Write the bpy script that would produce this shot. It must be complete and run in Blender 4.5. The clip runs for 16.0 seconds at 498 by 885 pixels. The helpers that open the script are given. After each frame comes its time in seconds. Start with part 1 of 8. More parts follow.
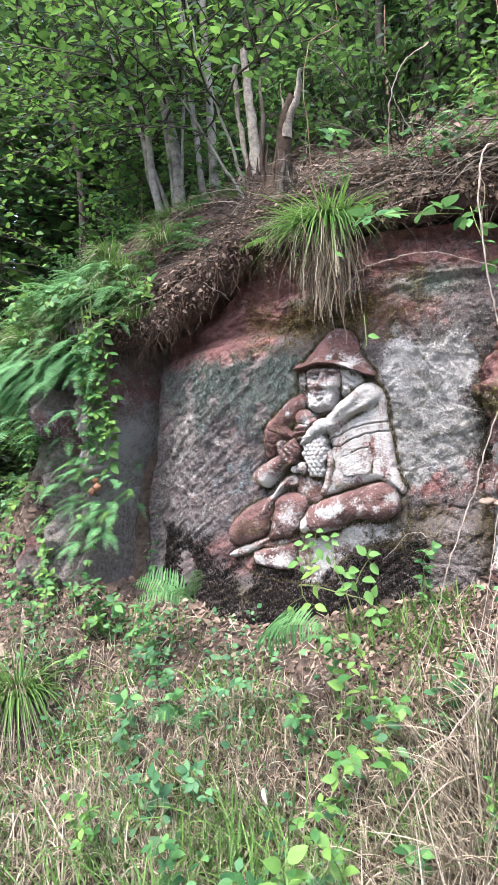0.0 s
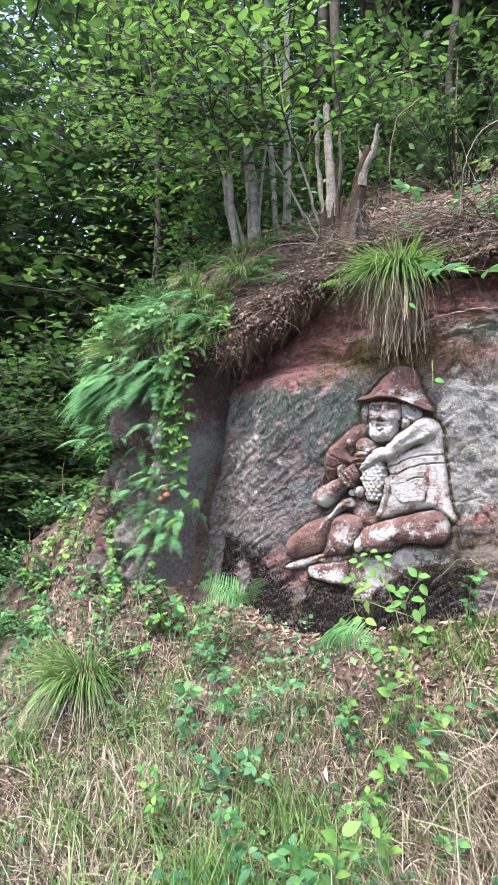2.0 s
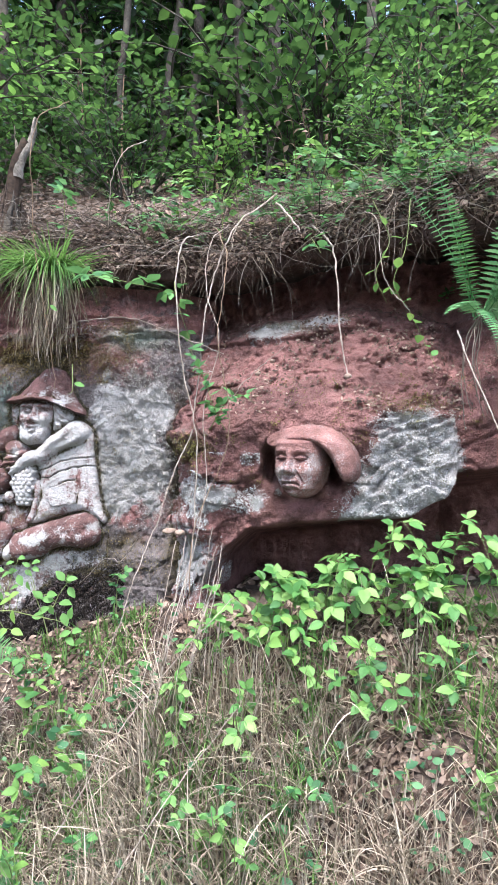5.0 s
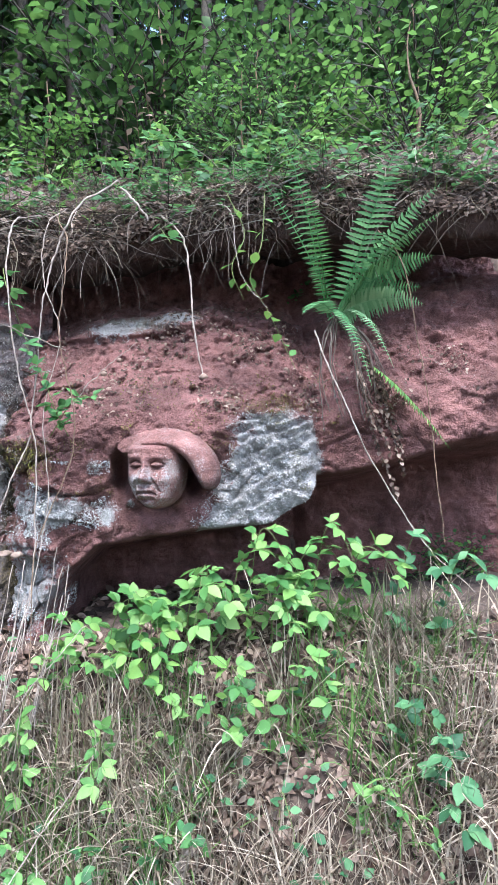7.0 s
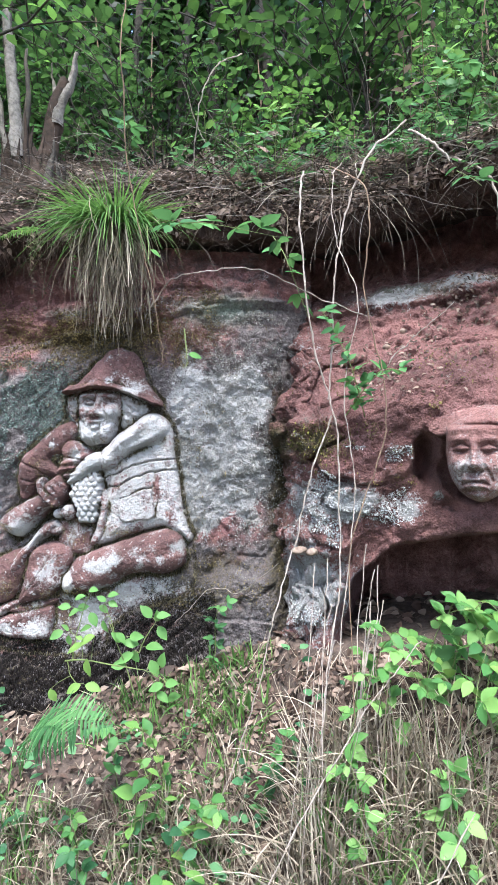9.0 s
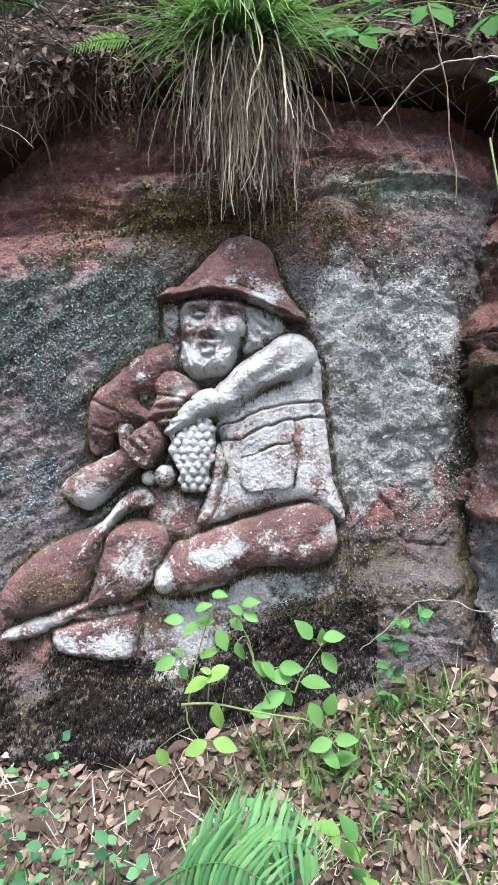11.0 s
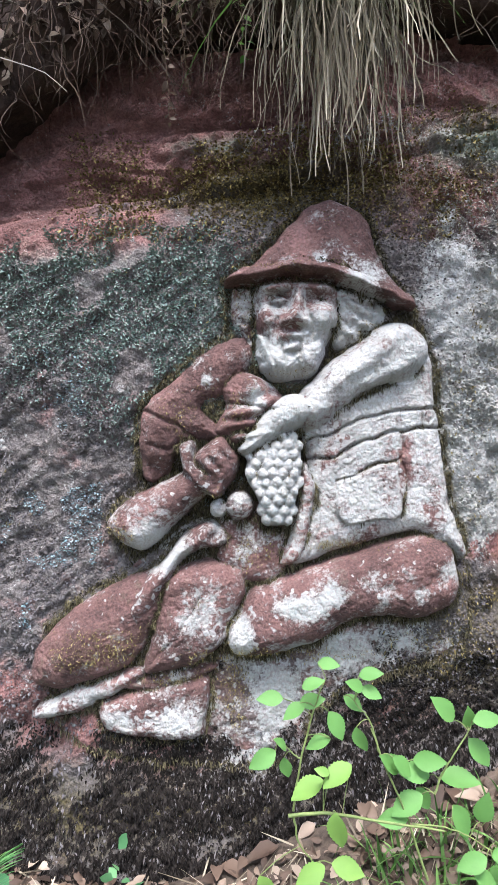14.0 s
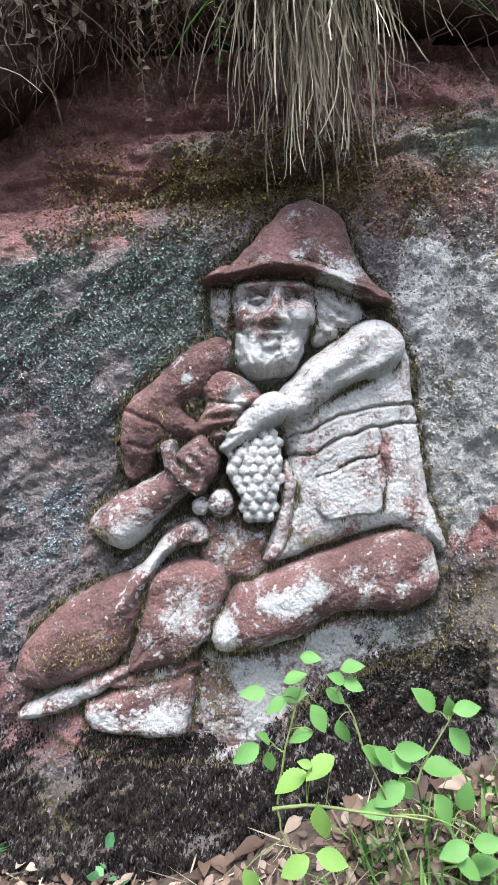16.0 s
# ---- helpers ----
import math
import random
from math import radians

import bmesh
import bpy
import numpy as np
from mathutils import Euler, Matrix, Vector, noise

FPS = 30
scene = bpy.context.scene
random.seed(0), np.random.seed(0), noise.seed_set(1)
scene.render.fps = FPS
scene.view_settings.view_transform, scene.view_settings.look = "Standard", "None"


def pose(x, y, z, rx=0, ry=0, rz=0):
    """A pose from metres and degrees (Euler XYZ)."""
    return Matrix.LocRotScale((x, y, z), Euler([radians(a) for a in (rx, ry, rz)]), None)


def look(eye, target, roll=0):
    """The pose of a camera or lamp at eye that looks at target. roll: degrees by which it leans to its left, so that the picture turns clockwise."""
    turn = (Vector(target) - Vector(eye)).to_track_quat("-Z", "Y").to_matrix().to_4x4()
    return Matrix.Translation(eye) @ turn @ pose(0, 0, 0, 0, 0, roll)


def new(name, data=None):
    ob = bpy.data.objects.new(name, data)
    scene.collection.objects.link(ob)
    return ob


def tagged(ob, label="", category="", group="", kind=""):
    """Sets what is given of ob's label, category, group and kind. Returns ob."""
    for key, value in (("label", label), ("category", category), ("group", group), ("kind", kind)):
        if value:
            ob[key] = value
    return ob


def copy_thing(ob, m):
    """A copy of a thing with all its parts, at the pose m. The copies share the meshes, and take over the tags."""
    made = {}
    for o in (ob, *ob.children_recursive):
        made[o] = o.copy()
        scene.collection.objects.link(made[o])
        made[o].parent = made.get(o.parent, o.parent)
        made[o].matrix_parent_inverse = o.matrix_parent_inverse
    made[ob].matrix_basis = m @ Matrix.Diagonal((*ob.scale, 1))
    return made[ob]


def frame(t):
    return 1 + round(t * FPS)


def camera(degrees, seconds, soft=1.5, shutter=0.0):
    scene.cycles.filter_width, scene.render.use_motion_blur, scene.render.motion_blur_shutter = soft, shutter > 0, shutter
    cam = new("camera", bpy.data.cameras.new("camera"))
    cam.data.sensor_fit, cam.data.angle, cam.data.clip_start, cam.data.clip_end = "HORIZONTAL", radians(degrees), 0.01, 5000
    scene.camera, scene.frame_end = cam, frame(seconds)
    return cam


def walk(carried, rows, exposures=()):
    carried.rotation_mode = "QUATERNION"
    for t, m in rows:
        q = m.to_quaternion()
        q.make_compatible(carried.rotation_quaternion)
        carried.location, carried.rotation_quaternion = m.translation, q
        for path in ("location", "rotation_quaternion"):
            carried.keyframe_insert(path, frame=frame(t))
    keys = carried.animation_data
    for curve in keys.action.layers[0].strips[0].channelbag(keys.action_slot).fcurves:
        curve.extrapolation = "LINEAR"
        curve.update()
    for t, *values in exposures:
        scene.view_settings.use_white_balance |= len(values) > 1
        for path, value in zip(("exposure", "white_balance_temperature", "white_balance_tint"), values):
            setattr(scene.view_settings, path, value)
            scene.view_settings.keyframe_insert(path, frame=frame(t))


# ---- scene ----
cam = camera(44.2, 16.0, soft=1.15)
PATH = [
    (0, (0.347, 0.211, 1.575), (0.137, 2.2, 1.598), -3.0),
    (0.5, (0.257, 0.115, 1.608), (-0.008, 2.097, 1.602), -1.8),
    (1, (0.283, 0.008, 1.586), (-0.048, 1.981, 1.572), -0.1),
    (1.5, (0.299, -0.091, 1.601), (-0.064, 1.875, 1.638), 0.8),
    (2, (0.221, -0.144, 1.606), (-0.11, 1.827, 1.681), 0.9),
    (2.5, (0.158, -0.141, 1.613), (-0.118, 1.839, 1.67), 1.6),
    (3, (0.161, -0.135, 1.615), (0.042, 1.861, 1.667), 0.6),
    (3.5, (0.232, -0.135, 1.606), (0.324, 1.862, 1.668), -0.3),
    (4, (0.316, -0.155, 1.611), (0.59, 1.824, 1.705), -0.2),
    (4.5, (0.392, -0.166, 1.607), (0.875, 1.772, 1.696), 0.0),
    (5, (0.428, -0.175, 1.61), (1.081, 1.713, 1.7), -0.1),
    (5.2, (0.44, -0.174, 1.603), (1.155, 1.692, 1.692), -0.4),
    (7.3, (0.446, 0.136, 1.621), (1.589, 1.774, 1.726), -1.9),
    (7.5, (0.388, 0.186, 1.63), (1.517, 1.834, 1.74), -1.2),
    (8, (0.183, 0.326, 1.623), (1.332, 1.958, 1.744), -2.1),
    (8.5, (0.071, 0.494, 1.618), (1.031, 2.247, 1.694), -2.0),
    (9, (0.056, 0.742, 1.592), (0.757, 2.612, 1.704), -1.7),
    (9.5, (0.006, 0.956, 1.559), (0.575, 2.874, 1.556), -1.1),
    (10, (-0.23, 1.281, 1.534), (0.525, 3.133, 1.524), -1.8),
    (10.2, (-0.249, 1.402, 1.513), (0.506, 3.254, 1.509), -1.2),
    (12.3, (-0.305, 2.366, 1.609), (0.543, 4.177, 1.645), 0.4),
    (12.5, (-0.33, 2.379, 1.603), (0.536, 4.181, 1.624), 0.0),
    (13, (-0.323, 2.368, 1.602), (0.498, 4.191, 1.619), -1.3),
    (13.5, (-0.332, 2.367, 1.601), (0.48, 4.195, 1.614), -1.1),
    (14, (-0.341, 2.361, 1.597), (0.473, 4.188, 1.615), -1.6),
    (14.5, (-0.345, 2.35, 1.594), (0.46, 4.18, 1.627), -1.8),
    (15, (-0.343, 2.343, 1.601), (0.459, 4.175, 1.628), -1.8),
    (15.5, (-0.333, 2.34, 1.596), (0.47, 4.172, 1.612), -1.9),
    (16, (-0.325, 2.341, 1.586), (0.519, 4.153, 1.608), -2.5),
]
walk(cam, [(t, look(eye, target, roll)) for t, eye, target, roll in PATH],
     [(0.0, 2.62, 6600, 14), (4.0, 2.62, 6600, 13), (5.0, 2.56, 6250, 13), (7.5, 2.50, 5800, 11), (9.0, 2.47, 6050, 9), (10.0, 2.40, 6150, 9), (12.5, 2.38, 6250, 9), (16.0, 2.38, 6250, 9)])

# ---- light: bright hazy sky over a wood, weak wide sun ----
SUN_EL, SUN_AZ = 62.0, 205.0
world = bpy.data.worlds.new("sky")
scene.world = world
world.use_nodes = True
wn = world.node_tree.nodes
sky = wn.new("ShaderNodeTexSky")
sky.sky_type, sky.sun_disc = "NISHITA", False
sky.sun_elevation, sky.sun_rotation = radians(SUN_EL), radians(SUN_AZ)
sky.air_density, sky.dust_density, sky.ozone_density = 1.0, 3.0, 1.0
world.node_tree.links.new(sky.outputs[0], wn["Background"].inputs[0])
wn["Background"].inputs[1].default_value = 0.15
sun = bpy.data.lights.new("sun", "SUN")
sun.energy, sun.angle, sun.color = 1.6, radians(20), (1.0, 0.985, 0.96)
sun_ob = new("sun", sun)
sa, se = radians(SUN_AZ), radians(SUN_EL)
sun_ob.matrix_world = look((0, 0, 30), (-math.sin(sa) * math.cos(se), -math.cos(sa) * math.cos(se), 30 - math.sin(se)))

# ---- the cliff's own axes: s along the carved face, off out from it, z up ----
AX = radians(-24.5)
DU = np.array((math.cos(AX), math.sin(AX), 0.0))
NN = np.array((math.sin(AX), -math.cos(AX), 0.0))
ORG = np.array((0.36, 3.83, 0.0))
UP = np.array((0.0, 0.0, 1.0))
rng = np.random.default_rng(7)


def at(s, off, z):
    """A place in the world. The face is not quite a plane: its left end runs out wider, its right end stands further back."""
    s, off, z = np.broadcast_arrays(np.asarray(s, float), np.asarray(off, float), np.asarray(z, float))
    rise = np.clip(z - 1.3, 0, 3)
    z = z + 0.05 * rise * np.clip(-s, 0, 1.5) - 0.047 * rise * np.clip((s - 0.5) / 0.9, 0, 1)
    off = off - np.interp(s, [0.9, 1.1, 1.5, 2.45, 3.7], [0.0, 0.14, 0.15, 0.26, 0.34])
    s = s + 0.13 * np.clip(s + 0.3, -3, 0)
    return ORG + s[..., None] * DU + off[..., None] * NN + z[..., None] * UP


def way(ds, doff, dz):
    return np.asarray(ds, float)[..., None] * DU + np.asarray(doff, float)[..., None] * NN + np.asarray(dz, float)[..., None] * UP


def smooth(a, b, x):
    t = np.clip((np.asarray(x, float) - a) / (b - a), 0, 1)
    return t * t * (3 - 2 * t)


def hash3(i, j, k):
    h = (i * 374761393 + j * 668265263 + k * 2147483647 + 144269) & 0xFFFFFFFF
    h = ((h ^ (h >> 13)) * 1274126177) & 0xFFFFFFFF
    h = ((h ^ (h >> 16)) * 2246822519) & 0xFFFFFFFF
    return ((h ^ (h >> 15)) & 0xFFFF) / 65535.0


def vnoise(x, y, z):
    x, y, z = np.broadcast_arrays(np.asarray(x, float), np.asarray(y, float), np.asarray(z, float))
    i, j, k = (np.floor(v).astype(np.int64) for v in (x, y, z))
    u, v, w = (q - np.floor(q) for q in (x, y, z))
    u, v, w = (q * q * (3 - 2 * q) for q in (u, v, w))
    out = 0
    for a in (0, 1):
        for b in (0, 1):
            for c in (0, 1):
                out = out + hash3(i + a, j + b, k + c) * (u if a else 1 - u) * (v if b else 1 - v) * (w if c else 1 - w)
    return out * 2 - 1


def fbm(x, y, z=0.0, octaves=4):
    out, amp = 0, 1.0
    for o in range(octaves):
        out = out + amp * vnoise(x * 2 ** o + 17.3 * o, y * 2 ** o - 9.1 * o, np.asarray(z) * 2 ** o + 4.7 * o)
        amp *= 0.5
    return out


def blocks(x, y, seed=0):
    """Broken-stone pattern: distance to the crack and a random level for each block."""
    x, y = np.broadcast_arrays(np.asarray(x, float), np.asarray(y, float))
    i, j = np.floor(x).astype(np.int64), np.floor(y).astype(np.int64)
    f1, f2, level = np.full(x.shape, 9.0), np.full(x.shape, 9.0), np.zeros(x.shape)
    for a in (-1, 0, 1):
        for b in (-1, 0, 1):
            ci, cj = i + a, j + b
            d = np.hypot(ci + hash3(ci, cj, seed) - x, cj + hash3(ci, cj, seed + 7) - y)
            near = d < f1
            f2 = np.where(near, f1, np.minimum(f2, d))
            level = np.where(near, hash3(ci, cj, seed + 13), level)
            f1 = np.where(near, d, f1)
    return f2 - f1, level


# ---- mesh helpers ----
def make_mesh(name, verts, faces, smoothed=True):
    """One mesh from arrays of places and of faces with equal corner counts."""
    verts, faces = np.asarray(verts, np.float32), np.asarray(faces, np.int32)
    me = bpy.data.meshes.new(name)
    n, k = faces.shape
    me.vertices.add(len(verts)), me.loops.add(n * k), me.polygons.add(n)
    me.vertices.foreach_set("co", verts.ravel())
    me.loops.foreach_set("vertex_index", faces.ravel())
    me.polygons.foreach_set("loop_start", np.arange(0, n * k, k, dtype=np.int32))
    me.polygons.foreach_set("loop_total", np.full(n, k, np.int32))
    me.polygons.foreach_set("use_smooth", np.full(n, smoothed, bool))
    me.update(calc_edges=True)
    return me


def give(me, **fields):
    for key, values in fields.items():
        a = me.attributes.new(key, "FLOAT", "POINT")
        a.data.foreach_set("value", np.asarray(values, np.float32).ravel())


GROUPS = {"fern": "ferns on the rock and bank", "leafy_shoot": "leafy shoots on the bank", "bramble_shoot": "bramble shoots", "climber": "climbing shoots on the rocks", "hanging_vine": "dry stems hanging before the rocks",
          "bush": "bushes on the slope", "forest_tree": "trees of the wood", "forest_thicket": "thickets of the wood", "grass_tussock": "grass tussocks", "pebble": "pebbles on the ledge", "dry_husk": "husks on the pillar",
          "bracket_fungus": "bracket fungi", "sapling": "saplings before the carving", "dead_twig": "withered twigs", "hanging_frond": "hanging fern strings"}


def thing(name, me, material, label, category, kind="", group=""):
    ob = new(name, me)
    if me is not None:
        me.materials.append(material)
    return tagged(ob, label, category, group or GROUPS.get(name, ""), kind)


def part(name, me, material, parent, label=""):
    ob = new(name, me)
    if not me.materials:
        me.materials.append(material)
    ob.parent = parent
    if parent.type == "EMPTY":
        ob.matrix_parent_inverse = Matrix.Translation(-parent.location)
    return tagged(ob, label)


def holder(name, place, label, category, group=""):
    ob = new(name)
    ob.empty_display_size = 0.1
    ob.location = [float(v) for v in place]
    return tagged(ob, label, category, group or GROUPS.get(name, ""))


class Geo:
    """Gathers pieces of four-cornered mesh."""

    def __init__(self):
        self.v, self.f, self.n = [], [], 0

    def add(self, v, f):
        v = np.asarray(v, float).reshape(-1, 3)
        self.v.append(v), self.f.append(np.asarray(f).reshape(-1, 4) + self.n)
        self.n += len(v)
        return self

    def mesh(self, name, smoothed=True):
        return make_mesh(name, np.concatenate(self.v), np.concatenate(self.f), smoothed)


def grid_faces(nu, nv):
    i = np.arange(nu * nv).reshape(nu, nv)
    return np.stack([i[:-1, :-1], i[1:, :-1], i[1:, 1:], i[:-1, 1:]], -1).reshape(-1, 4)


def unit(v):
    return v / np.maximum(np.linalg.norm(v, axis=-1, keepdims=True), 1e-9)


def tube(points, radii, k=6):
    p = np.asarray(points, float)
    r = np.broadcast_to(np.asarray(radii, float), (len(p),))
    d = unit(np.gradient(p, axis=0))
    ref = np.array((0.31, 0.17, 0.93)) if abs(d[:, 2]).mean() < 0.8 else np.array((0.9, 0.3, 0.1))
    a = unit(np.cross(d, ref))
    b = np.cross(d, a)
    ang = np.linspace(0, 2 * np.pi, k, endpoint=False)
    ring = p[:, None] + r[:, None, None] * (np.cos(ang)[None, :, None] * a[:, None] + np.sin(ang)[None, :, None] * b[:, None])
    i = np.arange(len(p) * k).reshape(len(p), k)
    j = np.roll(i, -1, 1)
    f = np.stack([i[:-1], j[:-1], j[1:], i[1:]], -1).reshape(-1, 4)
    return ring.reshape(-1, 3), f


def curve(points, n=24, wobble=0.0, seed=0):
    """A smooth line through a few control places."""
    p = np.asarray(points, float)
    p = np.vstack([2 * p[0] - p[1], p, 2 * p[-1] - p[-2]])
    out = []
    for t in np.linspace(0, len(p) - 3 - 1e-6, n):
        i = int(t)
        u = t - i
        a, b, c, d = p[i:i + 4]
        out.append(0.5 * (2 * b + (c - a) * u + (2 * a - 5 * b + 4 * c - d) * u * u + (3 * b - a - 3 * c + d) * u ** 3))
    out = np.array(out)
    if wobble:
        r = np.random.default_rng(seed)
        w = np.cumsum(r.normal(0, wobble, out.shape), 0)
        out = out + w - np.linspace(0, 1, n)[:, None] * w[-1]
    return out


def leaf_shape(width, segs=4, fold=0.10, curl=0.12, point=0.8):
    """A leaf one unit long along y, folded at its midrib; places and faces."""
    y = np.linspace(0, 1, segs + 1)
    w = 0.5 * width * np.sin(np.pi * np.clip(y ** point, 0.02, 0.985)) ** 0.85
    z = -curl * y ** 2
    v = np.stack([np.stack([-w, y, z + fold * w * 2], -1), np.stack([0 * y, y, z], -1), np.stack([w, y, z + fold * w * 2], -1)], 1)
    return v.reshape(-1, 3), grid_faces(segs + 1, 3)




def toothed_leaf(width, segs=14):
    """A broad leaf with a toothed rim and a quilted blade between its side veins."""
    v, f = leaf_shape(width, segs, 0.14, 0.16)
    v = v.reshape(segs + 1, 3, 3)
    odd = np.arange(segs + 1) % 2
    v[:, (0, 2), 0] *= np.where(odd, 1.0, 0.90)[:, None]
    v[:, (0, 2), 2] += np.where(odd, 0.012, -0.012)[:, None]
    v[:, (0, 2), 1] += 0.05 * np.abs(v[:, (0, 2), 0])
    return v.reshape(-1, 3), f


TOOTHED = toothed_leaf(0.66)
BROAD, BROAD_LOW, OVAL_LOW = leaf_shape(0.62, 6), leaf_shape(0.72, 3), leaf_shape(0.62, 2)


def scatter(shape, places, along, normal, size):
    """Copies of a leaf at places, pointing along, facing normal: places and faces for Geo."""
    v, f = shape
    y = unit(np.asarray(along, float))
    x = unit(np.cross(y, np.asarray(normal, float)))
    z = np.cross(x, y)
    size = np.broadcast_to(np.asarray(size, float), (len(y),))
    out = places[:, None] + size[:, None, None] * (v[None, :, :1] * x[:, None] + v[None, :, 1:2] * y[:, None] + v[None, :, 2:] * z[:, None])
    faces = f[None] + (np.arange(len(y)) * len(v))[:, None, None]
    return out.reshape(-1, 3), faces.reshape(-1, 4)


def blades(roots, along, length, width, droop, segs=5):
    """Strips of grass that start at roots, leave along their way and bend down."""
    n = len(roots)
    t = np.linspace(0, 1, segs + 1)
    y = unit(along)
    length, width, droop = (np.broadcast_to(np.asarray(q, float), (n,)) for q in (length, width, droop))
    mid = roots[:, None] + length[:, None, None] * t[None, :, None] * y[:, None]
    mid = mid - (length * droop)[:, None, None] * (t ** 2)[None, :, None] * UP
    side = unit(np.cross(y, UP + 0.01))
    turn = rng.uniform(-0.7, 0.7, n)
    side = unit(side + turn[:, None] * UP)
    w = width[:, None] * 0.5 * np.array([0.7, *np.linspace(1, 0.08, segs)])[None]
    v = np.stack([mid - w[..., None] * side[:, None], mid + w[..., None] * side[:, None]], 2)
    i = np.arange(n * (segs + 1) * 2).reshape(n, segs + 1, 2)
    f = np.stack([i[:, :-1, 0], i[:, :-1, 1], i[:, 1:, 1], i[:, 1:, 0]], -1)
    return v.reshape(-1, 3), f.reshape(-1, 4)


def tangle(roots, along, length, width, wild, sink=0.0, segs=9):
    """Crooked strips, roots and wilted blades, that wander as they go."""
    n = len(roots)
    length, width, wild, sink = (np.broadcast_to(np.asarray(q, float), (n,)) for q in (length, width, wild, sink))
    d, p, line = unit(along), np.array(roots, float), [np.array(roots, float)]
    for k in range(segs):
        d = unit(d + wild[:, None] * rng.normal(0, 1, (n, 3)) - sink[:, None] * UP)
        p = p + d * (length / segs)[:, None]
        line.append(p)
    line = np.stack(line, 1)
    side = unit(np.cross(d, rng.normal(0, 1, (n, 3))))
    w = width[:, None] * 0.5 * np.linspace(1, 0.35, segs + 1)[None]
    v = np.stack([line - w[..., None] * side[:, None], line + w[..., None] * side[:, None]], 2)
    i = np.arange(n * (segs + 1) * 2).reshape(n, segs + 1, 2)
    f = np.stack([i[:, :-1, 0], i[:, :-1, 1], i[:, 1:, 1], i[:, 1:, 0]], -1)
    return v.reshape(-1, 3), f.reshape(-1, 4)


# ---- materials ----
def material(name, rough=0.8):
    m = bpy.data.materials.new(name)
    m.use_nodes = True
    nt = m.node_tree
    p = nt.nodes["Principled BSDF"]
    p.inputs["Roughness"].default_value = rough
    p.inputs["Specular IOR Level"].default_value = 0.3
    return m, nt, p


def node(nt, kind, **values):
    n = nt.nodes.new(kind)
    for key, v in values.items():
        n.inputs[key.replace("_", " ")].default_value = v
    return n


def noise_tex(nt, scale, detail=5.0, rough=0.6, space="Object"):
    tc = nt.nodes.new("ShaderNodeTexCoord")
    n = node(nt, "ShaderNodeTexNoise", Scale=scale, Detail=detail, Roughness=rough)
    nt.links.new(tc.outputs[space], n.inputs["Vector"])
    return n.outputs["Fac"]


def ramp(nt, fac, *stops):
    r = nt.nodes.new("ShaderNodeValToRGB")
    while len(r.color_ramp.elements) < len(stops):
        r.color_ramp.elements.new(0.5)
    for e, (pos, col) in zip(r.color_ramp.elements, stops):
        e.position, e.color = pos, (*col, 1) if len(col) == 3 else col
    nt.links.new(fac, r.inputs[0])
    return r.outputs[0]


def math_node(nt, op, a, b=0.0, clamp=False):
    n = nt.nodes.new("ShaderNodeMath")
    n.operation, n.use_clamp = op, clamp
    for i, v in enumerate((a, b)):
        if isinstance(v, (int, float)):
            n.inputs[i].default_value = v
        else:
            nt.links.new(v, n.inputs[i])
    return n.outputs[0]


def mix(nt, fac, a, b):
    n = nt.nodes.new("ShaderNodeMix")
    n.data_type = "RGBA"
    for sock, v in ((n.inputs["Factor"], fac), (n.inputs[6], a), (n.inputs[7], b)):
        if isinstance(v, (int, float)):
            sock.default_value = v
        elif isinstance(v, tuple):
            sock.default_value = (*v, 1)
        else:
            nt.links.new(v, sock)
    return n.outputs[2]


def bump(nt, p, height, strength=0.5, distance=0.01):
    b = node(nt, "ShaderNodeBump", Strength=strength, Distance=distance)
    nt.links.new(height, b.inputs["Height"])
    nt.links.new(b.outputs[0], p.inputs["Normal"])


def field(nt, name):
    a = nt.nodes.new("ShaderNodeAttribute")
    a.attribute_name = name
    return a.outputs["Fac"]


def patch(nt, amount, noise_out, soft=0.08):
    """Where a growth covers the stone: its amount set against a noise."""
    t = math_node(nt, "SUBTRACT", math_node(nt, "ADD", amount, noise_out), 1.0)
    return math_node(nt, "ADD", math_node(nt, "DIVIDE", t, soft), 0.5, True)


